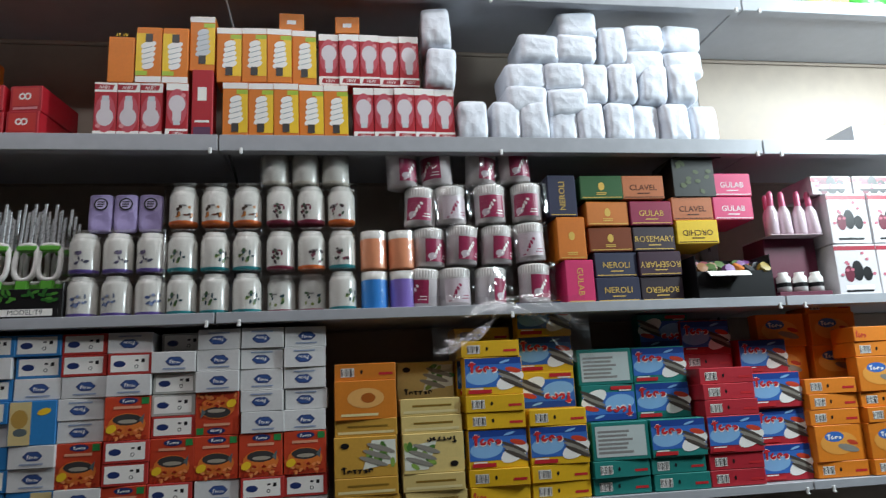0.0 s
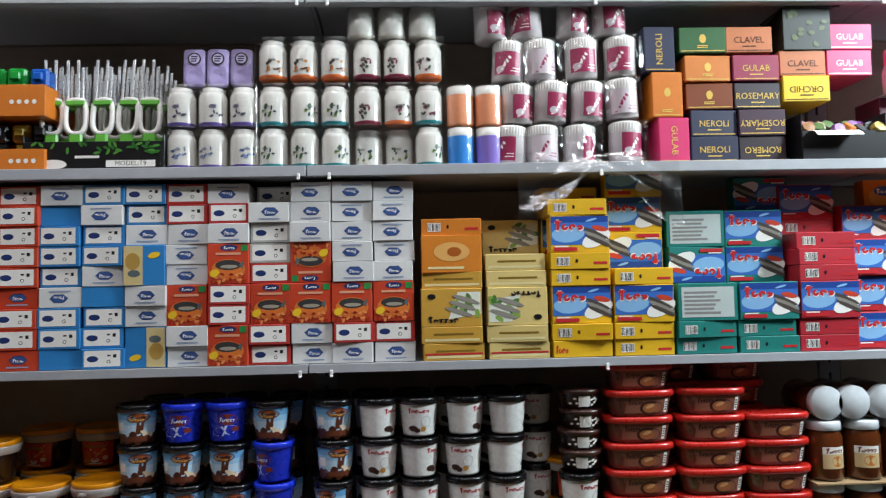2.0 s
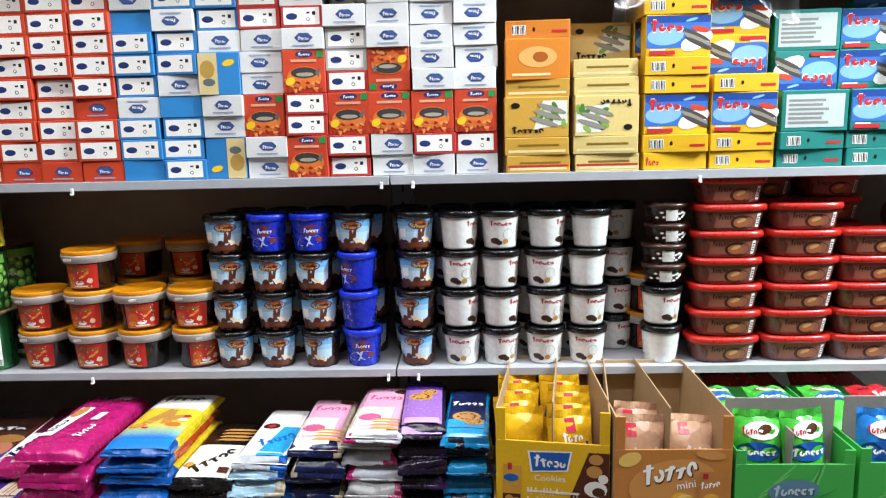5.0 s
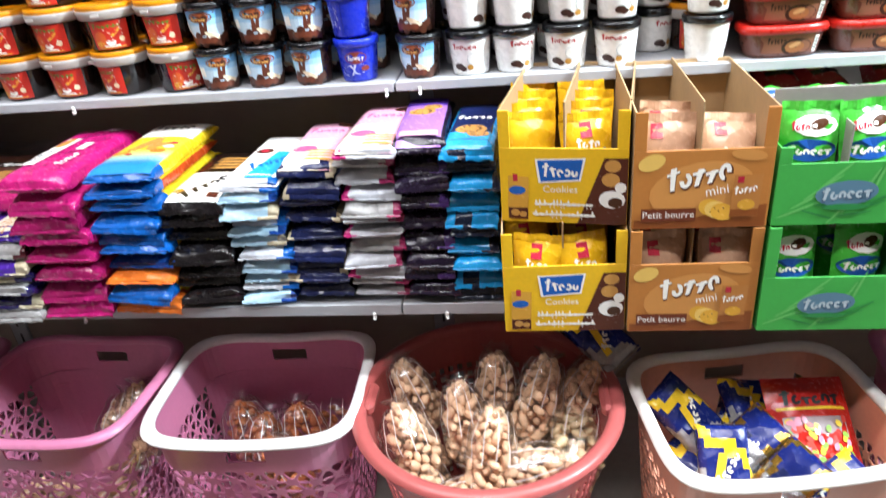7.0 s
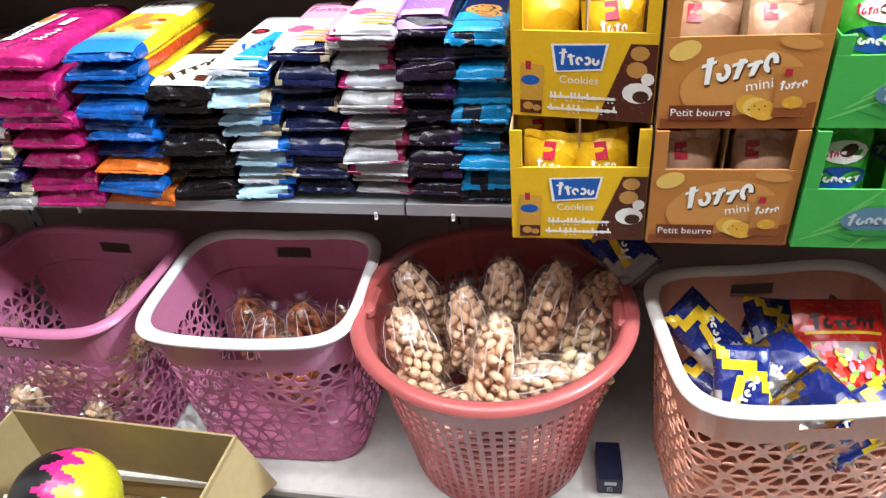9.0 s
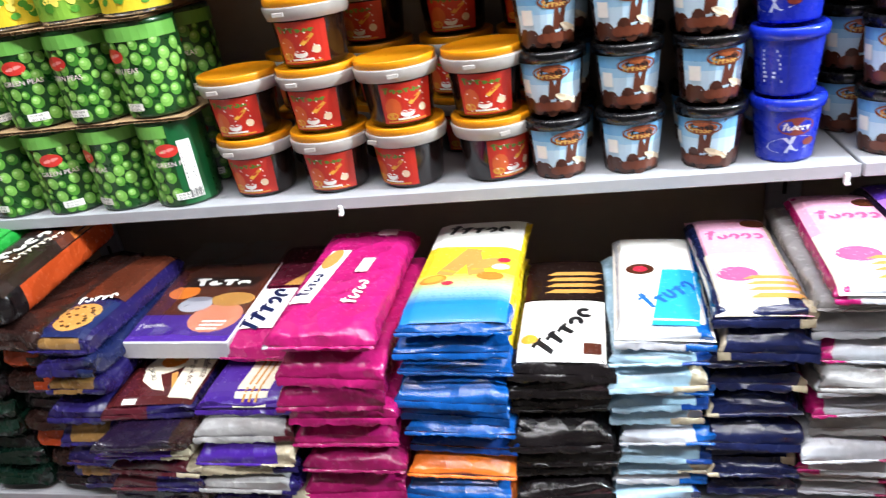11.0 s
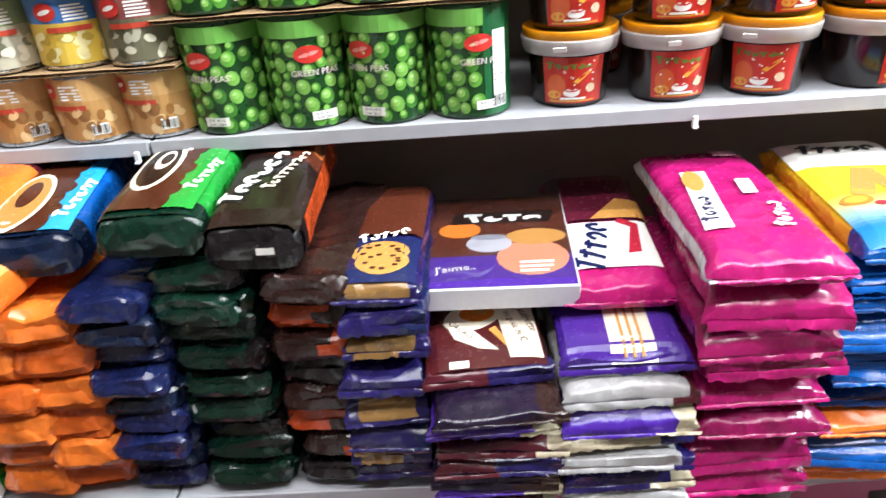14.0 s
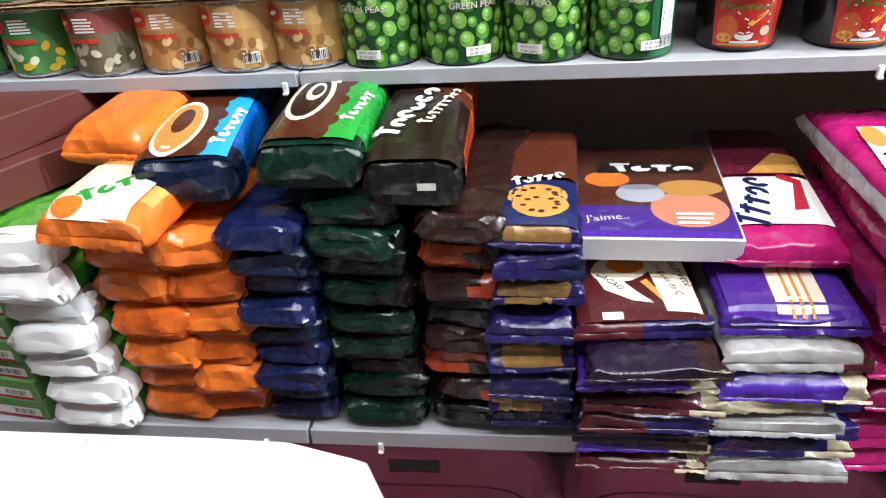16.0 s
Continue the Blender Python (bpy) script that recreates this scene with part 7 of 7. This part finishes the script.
TO_P = [oval(0.012 * k - 0.05, 0.02 + 0.014 * (k % 4), 0.026, 0.0016, ink("tob_light", "#6abf66"), 12, 24 + 7 * k) for k in range(8)] + [oval(-0.03 + 0.014 * k, 0.014 + 0.01 * (k % 3), 0.02, 0.001, ink("tob_dim", "#2f8a48"), 10, -18 + 9 * k) for k in range(6)] + [oval(0.0, 0.04, 0.034, 0.016, ink("tob_grey", "#5a7f96"), 20, 4), badge(0.0008, 0.0402, 0.056, 0.017, ink("tob_navy", "#20406c"), 6, 2, 0.05, 4), badge(0.0, 0.041, 0.054, 0.016, ink("tob_mark", "#b4c4cc"), 6, 2, 0.05, 4), oval(0.0, 0.023, 0.026, 0.004, ink("tob_dim", "#2f8a48"), 14)]
BAGS = {"dw": ("#e2b01c", A_DW), "ki": ("#cba284", A_KI), "to": ("#46b03c", A_TO), "tb": ("#2a7fd0", A_TO), "dwb": ("#e2b01c", A_DWB)}
BH = 0.147
for x, key, lab, shell, front, pr, bg, two in ((0.234, "dw", "yellow printed display carton of cookie bags, front torn open", CARD, DY, DW_P, "dw", "dw"), (0.394, "ki", "brown kraft display carton of small biscuit bags", CARD, KB, KI_P, "ki", "ki"), (0.556, "to", "green display carton of chocolate biscuit bags", TG, TG, TO_P, "to", "to"), (0.722, "tb", "display carton of chocolate biscuit bags", TG, TG, TO_P, "tb", "tb")):
    for j in range(2):
        fr, sh, k2 = front, shell, key
        if key == "tb":
            fr = sh = TB if j == 0 else TG
            k2 = key + str(j)
        z = ZE + 0.0025 + j * (BH + 0.002)
        lip = (0.1 if key != "to" and key != "tb" else 0.078)
        place("disp_" + k2 + str(j), display("display_carton", lab, 0.157, BH if j == 0 or lip == 0.1 else 0.098, 0.235, sh, fr, lip, pr, "", "", None, None, key in ("dw", "ki")), pose(x, -0.218 + (0.028 if key == "dw" and j else 0) + jit(0.003), z, 0, 0, -9 if key == "dw" and j else jit(1)))
        sparse = j == 1 and key != "dw"
        for c in (-0.037, 0.037):
            for r in range((1 if key in ("to", "tb") else 2 if c < 0 else 1) if sparse else 4):
                kk = "dwb" if key == "dw" and c < 0 and r == 0 and j == 1 else bg
                col, art = BAGS[kk]
                place("bag_" + kk, bag(col, kk, art), pose(x + c + jit(0.003), -0.203 - (0.011 if j == 0 and r == 0 else 0) + (0.028 - 0.15 * c if key == "dw" and j else 0) + r * 0.048, z + 0.0035 + (0.012 if (key in ("to", "tb")) else 0.006), (-3 if j == 0 and r == 0 else -6) - abs(jit(4)) - (16 if sparse and key == "ki" and c > 0 else 0), jit(4) + (9 if sparse and key == "ki" and c > 0 else 0), jit(12)))
            if sparse and key != "ki":
                for r in range(4):
                    kk = "scarlet" if (r + (c > 0) + (key == "tb")) % 3 == 2 else "to"
                    col, art = BAGS["to"] if kk == "to" else ("#b3242c", A_KI)
                    place("redbag" if kk == "scarlet" else "bag_to", bag(col, kk, art), pose(x + c + jit(0.004), -0.12 + jit(0.004), z + 0.004 + r * 0.031, -88 + (8 if r == 3 else 0), jit(2), jit(6)))
for i in range(4):
    place("redbag", bag("#b3242c", "scarlet", A_KI), pose(0.56 + i * 0.07, 0.03, ZE + 0.15 + 0.1, -75, 0, jit(20)))

# -- on the base: plastic baskets --
def rr(w, d, p, a):
    c, s = math.cos(a), math.sin(a)
    g = (abs(c) ** p + abs(s) ** p) ** (-1 / p)
    return (g * c * w / 2, g * s * d / 2)


def lattice(s, to, nu, nv, material, seed, strut=0.215, close=True):
    """Flower lattice: struts run out from jittered nodes and leave three-sided holes."""
    rnd = random.Random(seed)
    node = {}
    for j in range(nv + 1):
        for i in range(nu):
            edge = j in (0, nv)
            node[(i, j)] = ((i + (0.5 if j % 2 else 0) + (0 if edge else rnd.uniform(-0.25, 0.25))) / nu, (j + (0 if edge else rnd.uniform(-0.22, 0.22))) / nv)

    def get(i, j):
        k = i // nu
        u, v = node[(i % nu, j)]
        return (u + k, v)
    for j in range(nv):
        for i in range(nu):
            e = j % 2
            tris = (((i, j), (i + 1, j), (i + e, j + 1)), ((i + e, j + 1), (i + 1, j), (i + 1 + e, j + 1)))
            for t in tris:
                q = [get(*k) for k in t]
                cu, cv = sum(a for a, b in q) / 3, sum(b for a, b in q) / 3
                k = strut + rnd.uniform(-0.05, 0.08)
                n = [(a + (cu - a) * k * 1.2, b + (cv - b) * k * 1.2) for a, b in q]
                # round the hole by cutting its corners
                hole = []
                for a in range(3):
                    p0, p1, p2 = n[a], n[(a + 1) % 3], n[(a + 2) % 3]
                    hole += [(p0[0] + (p2[0] - p0[0]) * 0.22, p0[1] + (p2[1] - p0[1]) * 0.22), (p0[0] + (p1[0] - p0[0]) * 0.22, p0[1] + (p1[1] - p0[1]) * 0.22)]
                vs = [to(*p) for p in q] + [to(*p) for p in hole]
                fs = []
                for a in range(3):
                    b = (a + 1) % 3
                    fs += [(a, 3 + 2 * a + 1, 3 + 2 * a), (a, b, 3 + 2 * b, 3 + 2 * a + 1)]
                s.add(vs, fs, material)


def lace_basket(label, col, rimcol, key, seed):
    def make():
        root = thing("plastic_basket", label, "basket", "plastic baskets")
        m, rim = plastic("basket_" + key, col, 0.35), plastic("rim_" + key, rimcol, 0.35)
        W0, W1, D0, D1, H = 0.275, 0.312, 0.225, 0.258, 0.292

        def wall(u, v, out=0.0):
            x, y = rr(W0 + (W1 - W0) * v + out, D0 + (D1 - D0) * v + out, 5, 2 * math.pi * u)
            return (x, y, 0.004 + (H - 0.012) * v)
        s = Shape()
        lattice(s, lambda u, v: wall(u, v * 0.78), 32, 9, m, seed, 0.165)
        ob = part("lattice_wall", s.weld(), root)
        sol = ob.modifiers.new("thickness", "SOLIDIFY")
        sol.thickness, sol.offset = 0.0025, 0
        s = Shape()

        nb = 96
        for i in range(nb):
            u0, u1 = i / nb, (i + 1) / nb
            for j, (v0, v1) in enumerate(((0.78, 0.85), (0.85, 0.925), (0.925, 1.0))):
                ang = ((u0 + u1) / 2 * 360)
                if j == 1 and min(abs(ang - 90), abs(ang - 270)) < 11:
                    continue
                s.add([wall(u0, v0), wall(u1, v0), wall(u1, v1), wall(u0, v1)], [(0, 1, 2, 3)], m)
        ob = part("upper_band", s.weld(), root)
        sol = ob.modifiers.new("thickness", "SOLIDIFY")
        sol.thickness, sol.offset = 0.0025, 0
        # added sheet hides the back lattice, whose holes are lost in shade
        inner = Shape().sheet(lambda u, v: wall(0.09 + 0.32 * u, 0.12 + 0.66 * v, -0.006), 28, 3, m)
        part("back_wall_panel", inner, root)
        s = Shape()

        def tube(u, v):
            a = 2 * math.pi * v
            o = 0.012 * math.cos(a)
            x, y, z = wall(u, 1.0, 0.012 + o * 1.6)
            dip = -0.012 * (abs(math.sin(2 * math.pi * u)) ** 6)
            return (x, y, z + 0.0075 * math.sin(a) + dip * 0.5 + 0.004)
        s.sheet(tube, 80, 10, rim)
        part("rim", s, root, "rolled rim in %s" % ("white" if rimcol > "#d" else "the basket's colour"), True)
        s = Shape()
        s.sheet(lambda u, v: (wall(u, 0)[0] * v, wall(u, 0)[1] * v, 0.004), 40, 3, m)
        part("bottom", s, root)
        return root
    return make


RIMZ = 0.12
PINKB, SALM = "#bb6f90", "#d9957c"
place("bk_lilac", lace_basket("mauve plastic lattice basket with white rim", PINKB, "#e6e2e2", "mauve", 1), pose(-0.241, -0.145, RIMZ, 0, 0, 2))
place("bk_pink", lace_basket("mauve plastic lattice basket with matching rim", PINKB, "#bb6f91", "mauve_rim", 2), pose(-0.592, -0.148, RIMZ, 0, 0, -2))
place("bk_pink", lace_basket("", PINKB, "#bb6f91", "mauve_rim", 2), pose(-0.93, -0.148, RIMZ, 0, 0, 1))
place("bk_salmon", lace_basket("salmon plastic lattice basket with white rim", SALM, "#e6e0da", "salmon", 3), pose(0.51, -0.198, RIMZ, 0, 0, 9))
place("bk_pink", lace_basket("", PINKB, "#bb6f91", "mauve_rim", 2), pose(0.875, -0.14, RIMZ, 0, 0, -3))


def round_tub():
    root = thing("round_basket", "round dusty-red plastic basket with slotted wall", "basket", "plastic baskets")
    m = plastic("dusty_red", "#a85452", 0.35)
    r0, r1, H = 0.138, 0.184, 0.292
    s = Shape()

    def wall(u, v):
        a, r = 2 * math.pi * u, r0 + (r1 - r0) * v
        return (r * math.cos(a), r * math.sin(a), 0.003 + (H - 0.012) * v)
    nu, nv = 64, 13
    for j in range(nv):
        for i in range(nu):
            u0, u1, v0, v1 = i / nu, (i + 1) / nu, 0.04 + 0.76 * j / nv, 0.04 + 0.76 * (j + 1) / nv
            q = [(u0, v0), (u1, v0), (u1, v1), (u0, v1)]
            cu, cv = (u0 + u1) / 2, (v0 + v1) / 2
            n = [(cu + (a - cu) * 0.55, cv + (b - cv) * 0.68) for a, b in q]
            s.add([wall(*p) for p in q] + [wall(*p) for p in n], [(0, 1, 5, 4), (1, 2, 6, 5), (2, 3, 7, 6), (3, 0, 4, 7)], m)
    s.sheet(lambda u, v: wall(u, 0.04 * v), nu, 1, m)
    s.sheet(lambda u, v: wall(u, 0.8 + 0.2 * v), nu, 2, m)
    ob = part("slotted_wall", s.weld(), root)
    sol = ob.modifiers.new("thickness", "SOLIDIFY")
    sol.thickness, sol.offset = 0.003, 0

    def tube(u, v):
        a, b = 2 * math.pi * u, 2 * math.pi * v
        r = r1 + 0.009 + 0.012 * math.cos(b)
        return (r * math.cos(a), r * math.sin(a), H - 0.008 + 0.009 * math.sin(b))
    part("rim", Shape().sheet(tube, 64, 10, m), root, "", True)
    part("bottom", Shape().sheet(lambda u, v: (wall(u, 0)[0] * v, wall(u, 0)[1] * v, 0.003), nu, 2, m), root)
    for sg in (-1, 1):
        part("lug", Shape().box(sg * 0.178 - 0.009, sg * 0.178 + 0.009, -0.03, 0.03, H - 0.02, H + 0.001, m, 0.006), root)
    return root


place("round_tub", round_tub, pose(0.118, -0.176, RIMZ))


# bags of nuts in the round basket
NUT = mat("peanut", "#d8b08e", 0.6, 0, 0.2, 60, 0.2, 300)
NUTP = mat("pale_nut", "#dcc29a", 0.55, 0, 0.18, 60, 0.15, 300)


def nut_bag(n, l, material, seed, fat=0.034):
    def make():
        root = thing("nut_bag", "knotted clear bag of shelled nuts with striped film", "bag", "bags of nuts")
        rnd = random.Random(seed)
        s = Shape()
        for k in range(n):
            t = (k + 0.5) / n
            r = fat * math.sin(math.pi * min(0.96, t * 0.92 + 0.08)) ** 0.6 * 0.86
            a = k * 2.399
            q = rnd.uniform(0.5, 1)
            m = pose(r * q * math.cos(a), r * q * math.sin(a), l * t * 0.84 + 0.008, rnd.uniform(0, 180), rnd.uniform(0, 180), 0)
            e = rnd.uniform(0.009, 0.0135)
            vs = []
            for z, rad in ((-1, 0.2), (-0.65, 0.85), (0, 1.0), (0.6, 0.9), (1, 0.2)):
                for b in range(6):
                    vs.append(m @ Vector((e * 0.62 * rad * math.cos(b * 1.047), e * 0.62 * rad * math.sin(b * 1.047), e * z)))
            s.add(vs, [(i * 6 + b, i * 6 + (b + 1) % 6, i * 6 + 6 + (b + 1) % 6, i * 6 + 6 + b) for i in range(4) for b in range(6)], material)
        ob = part("nut_filling", s, root, "tightly packed nuts", True)
        tagged(ob, kind="stuff")

        def skin(u, v):
            a = 2 * math.pi * u
            r = fat * math.sin(math.pi * min(0.94, v * 0.88 + 0.06)) ** 0.55 * (1 + 0.15 * noise.noise(Vector((math.cos(a) * 1.6, math.sin(a) * 1.6, v * 5 + seed))))
            if v > 0.9:
                r = 0.007 + 0.022 * (v - 0.9) * 10 * (0.7 + 0.3 * math.sin(7 * a))
            return (r * math.cos(a), r * math.sin(a), l * v)
        ob = part("clear_bag", Shape().sheet(skin, 22, 22, clear("nut_film", 0.22, 0.2)), root, "", True)
        ob.visible_shadow = False
        s = Shape()
        for k in range(12):
            s.sheet(lambda u, v: tuple(c * 1.012 if i < 2 else c for i, c in enumerate(skin(k / 12 + 0.007 * u, 0.42 + 0.5 * v))), 1, 14, mat("bag_stripe", "#cfc4c0", 0.4))
        part("stripe_print", s, root)
        return root
    return make


for x, y, z, rx, ry, rz, k in ((0.03, -0.25, 0.285, -38, -26, 0, 0), (0.09, -0.195, 0.285, -26, -8, 0, 1), (0.115, -0.265, 0.275, -35, 14, 10, 2), (0.175, -0.165, 0.3, -30, 18, 0, 2), (0.02, -0.12, 0.29, -10, -20, 0, 1), (0.235, -0.255, 0.285, -60, 66, 20, 3), (0.23, -0.12, 0.29, -10, 25, 0, 0), (0.12, -0.11, 0.29, -12, 5, 0, 1), (0.07, -0.29, 0.24, -60, -70, 0, 0)):
    place("nutbag%d" % k, nut_bag((84, 80, 82, 130)[k], (0.15, 0.145, 0.155, 0.18)[k], NUTP if k == 3 else NUT, k, (0.041, 0.038, 0.04, 0.046)[k]), pose(x, y - 0.005, z + 0.006, rx + 4, ry, rz))
for k in range(10):
    place("nutbag%d" % (k % 3), None, pose(0.118 + 0.07 * math.cos(k * 1.9), -0.165 + 0.07 * math.sin(k * 1.9), 0.18 + 0.012 * k, 70, 0, k * 50))


def loose_bag(n, mt, key, lab, l, fat):
    return lambda: tagged(nut_bag(n, l, mt, hash_of(key), fat)(), lab)


CANDY = mat("candy", "#b4683c", 0.35, 0, 0.3, 50, 0.05)
for i, (x, y, z) in enumerate(((-0.21, -0.1, 0.09), (-0.3, -0.12, 0.08), (-0.2, -0.15, 0.08), (-0.32, -0.06, 0.08), (-0.17, -0.06, 0.08))):
    place("candybag", loose_bag(70, CANDY, "candybag", "clear bag of orange-brown sweets in the basket", 0.15, 0.045), pose(x, y - 0.02, z + 0.09, 20 + jit(40), jit(50), jit(90)))
for bx in (-0.578, -0.905, 0.85):
    for i in range(7):
        place("nutbag%d" % (i % 3), None, pose(bx + jit(0.08), -0.14 + jit(0.06), 0.18 + 0.014 * i, 60 + jit(25), jit(60), jit(180)))


# wafer bars and sweets in the salmon basket
def bar(a, b, key, lab):
    def make():
        return biscuit_pack("snack_pack", lab, 0.07, 0.13, 0.03, a, hash_of(key), [poly([(-0.02, 0.03), (-0.008, 0.03), (0.004, 0.08), (-0.008, 0.08)], b), badge(0.002, 0.06, 0.05, 0.016, INKW, 5, 2, 0.1, 60)], key + " snack packs", 0.01, 0.5)
    return make


BY = lambda x, y, z: FM["yellow_film"] if abs(x * 0.6 + y - 0.45) < 0.22 else (FM["silver_film"] if x * 0.6 + y < -0.55 else film("cobalt", "#16246c"))
GS = lambda x, y, z: film("gold_foil", "#b08a3c", 0.25, 0.8) if noise.noise(Vector((x * 2, y * 4, z))) > 0.12 else (film("silver_foil", "#a8a8ac", 0.25, 0.8) if y < 0.2 else film("cobalt", "#16246c"))
for i in range(12):
    c = i % 4
    kk = i in (1, 4, 6, 11)
    place("foil" if kk else "bar", bar(GS, INKO["navy"], "foil", "crumpled gold and silver foil snack pack in the basket") if kk else bar(BY, INKO["yellow"], "cobalt", "blue and yellow snack pack lying in the basket"), pose(0.452 + 0.032 * c + jit(0.008), -0.285 + 0.045 * (i // 4) + jit(0.01), 0.285 + 0.014 * (i // 4) + jit(0.008), 25 + jit(20), jit(30), jit(70)))
place("bar", None, pose(0.335, -0.1, 0.4, 30, -20, 40))


def sweets_bag():
    root = thing("sweets_bag", "red and clear bag of mixed coloured sweets", "bag")
    w, h = 0.12, 0.15
    M = film("sweet_red", "#c4241c")

    def f(u, v):
        x = 2 * u - 1
        e = (1 - abs(x) ** 3) * (1 - abs(2 * v - 1) ** 4)
        return (x * w / 2, -0.018 * e + 0.002 * noise.noise(Vector((x * 3, v * 5, 2))), h * v)
    part("bag_film", Shape().sheet(f, 12, 12, M).sheet(lambda u, v: (f(u, v)[0], -f(u, v)[1] * 0.8, f(u, v)[2]), 12, 12, M), root, "", True)

    def to(u, v, d):
        return (u, f(u / w + 0.5, v / h)[1] - d - 0.001, v)
    p = [rect(-0.045, 0.02, 0.045, 0.09, ink("window_grey", "#a8989a"), 8), rect(-0.05, 0.1, 0.05, 0.104, INKO["yellow"], 8)]
    p += badge(0, 0.118, 0.085, 0.022, INKK, 6, 3, 0.05)
    rnd = random.Random(5)
    for k in range(60):
        c = rnd.choice(("#e8e4dc", "#e08aa0", "#e8c83c", "#d84a3c", "#8ab84a"))
        p.append(oval(rnd.uniform(-0.042, 0.042), rnd.uniform(0.022, 0.088), 0.0055, 0.004, ink("sweet" + c, c), 8, rnd.uniform(0, 180)))
    part("bag_print", printed(p, to), root)
    return root


place("sweets", sweets_bag, pose(0.59, -0.25, 0.315, -52, 4, 8))
for i, x in enumerate((0.735, 0.765)):
    def wand():
        root = thing("gold_wand", "thin gilt tube standing in the basket", "tube", "gilt tubes")
        part("shaft", Shape().lathe([(0, 0), (0.0085, 0), (0.0085, 0.25), (0, 0.25)], mat("gilt", "#a8742c", 0.3, 0.8, 0.2, 40, 0.1), 14), root, "", True)
        part("tip", Shape().lathe([(0.0088, 0.22), (0.0088, 0.252), (0, 0.252)], mat("tip_grey", "#8c8c94", 0.3, 0.5), 14), root)
        return root
    place("wand", wand, pose(x + 0.02, -0.1, 0.22 - 0.02 * i, -6, 4, 0))

# -- on the floor in front: cartons --
def open_box():
    root = thing("open_carton", "open kraft carton with rubber balls inside", "box")
    w, d, h, t = 0.4, 0.28, 0.2, 0.004
    KR = mat("kraft_box", "#a89268", 0.75, 0, 0.14, 10, 0.15, 90)
    for nm, b in (("back_wall", (-w / 2, w / 2, d - t, d)), ("front_wall", (-w / 2, w / 2, 0, t)), ("side_wall", (-w / 2, -w / 2 + t, t, d - t)), ("side_wall", (w / 2 - t, w / 2, t, d - t))):
        part(nm, Shape().box(*b, 0, h, KR, 0.001), root)
    part("bottom", Shape().box(-w / 2, w / 2, t, d - t, 0, 0.004, KR, 0.001), root)
    part("corner_flap", Shape().sheet(lambda u, v: (w / 2 - t + 0.045 * u * v, 0.02 + (d - 0.02) * u, h - 0.11 * v * u), 4, 4, KR), root)
    return root


place("open_box", open_box, pose(-0.47, -0.585, 0.045, 0, 0, -2))
root = thing("low_carton", "plain carton under the open one", "box", "floor cartons")
part("carton", Shape().box(-0.67, -0.27, -0.6, -0.33, 0.0, 0.044, CARD, 0.003), root)


def ball(a, b, key, lab):
    def make():
        root = thing("rubber_ball", lab, "ball", "rubber balls")
        r, n, k = 0.078, 36, 18

        def paint(u, v):
            zig = 0.42 + 0.07 * (abs((u * 14) % 1 - 0.5) * 4 - 1)
            if v > zig + 0.12:
                return INKK
            return a if v > zig else b
        s = Shape().sheet(lambda u, v: (r * math.sin(math.pi * v) * math.cos(2 * math.pi * u), r * math.sin(math.pi * v) * math.sin(2 * math.pi * u), r * math.cos(math.pi * v)), 112, 40, paint)
        part("shell", s, root, "", True)
        part("valve_tag", Shape().box(-0.004, 0.004, -0.003, 0.003, -r - 0.012, -r + 0.002, WHITE, 0.001), root, "white valve tag")
        return root
    return make


place("ball", ball(plastic("ball_pink", "#d42a7c", 0.25), plastic("ball_yellow", "#d8d22c", 0.25), "pink", "shiny rubber ball with pink, yellow and black zigzags"), pose(-0.5, -0.42, 0.195, 10, 102, 20))
place("ball2", ball(plastic("ball_lemon", "#d8c41c", 0.3), plastic("ball_lemon", "#d8c41c", 0.3), "lemon", "plain yellow rubber ball in the carton"), pose(-0.345, -0.45, 0.13, 150, 0, 0))


def floor_carton(w, h, d, prints, lab):
    return lambda: carton("floor_carton", lab, w, h, d, card("carton_pale", "#cfd2d2"), prints, "floor cartons", 0.003)


for x, y, w, h in ((0.1, -0.57, 0.5, 0.117), (0.62, -0.6, 0.4, 0.075)):
    place("fc%.2f" % x, floor_carton(w, h, 0.24, [badge(0.02, h * 0.5, w * 0.5, h * 0.5, ink("carton_blue", "#2a4f9c"), 6, 3)], "pale carton with blue print on the floor"), pose(x, y, 0.001))
place("bluebox", lambda: carton("small_carton", "small dark blue carton with pale figures", 0.036, 0.034, 0.07, card("midnight", "#141a3c"), [rect(-0.009, 0.02, 0.009, 0.028, GREYW), lettering("30", 0, 0.01, 0.012, GREYW, 90)], ""), pose(0.295, -0.265, 0.1195, 0, 0, 3))


def white_bin():
    root = thing("white_crate", "white plastic crate with a rounded lid edge", "crate")
    s = Shape().lathe([(0, 0.0), (0.22, 0), (0.226, 0.01), (0.235, 0.695)], WHITE, 48, (0, 0, 0), 1.0, 0.66, 9)
    part("crate_wall", s, root, "", True)
    part("lid", Shape().lathe([(0.235, 0.69), (0.245, 0.692), (0.248, 0.71), (0.24, 0.719), (0, 0.722)], WHITE, 48, (0, 0, 0), 1.0, 0.66, 9), root, "white lid", True)
    return root


place("white_bin", white_bin, pose(-1.12, -0.47, 0.001))
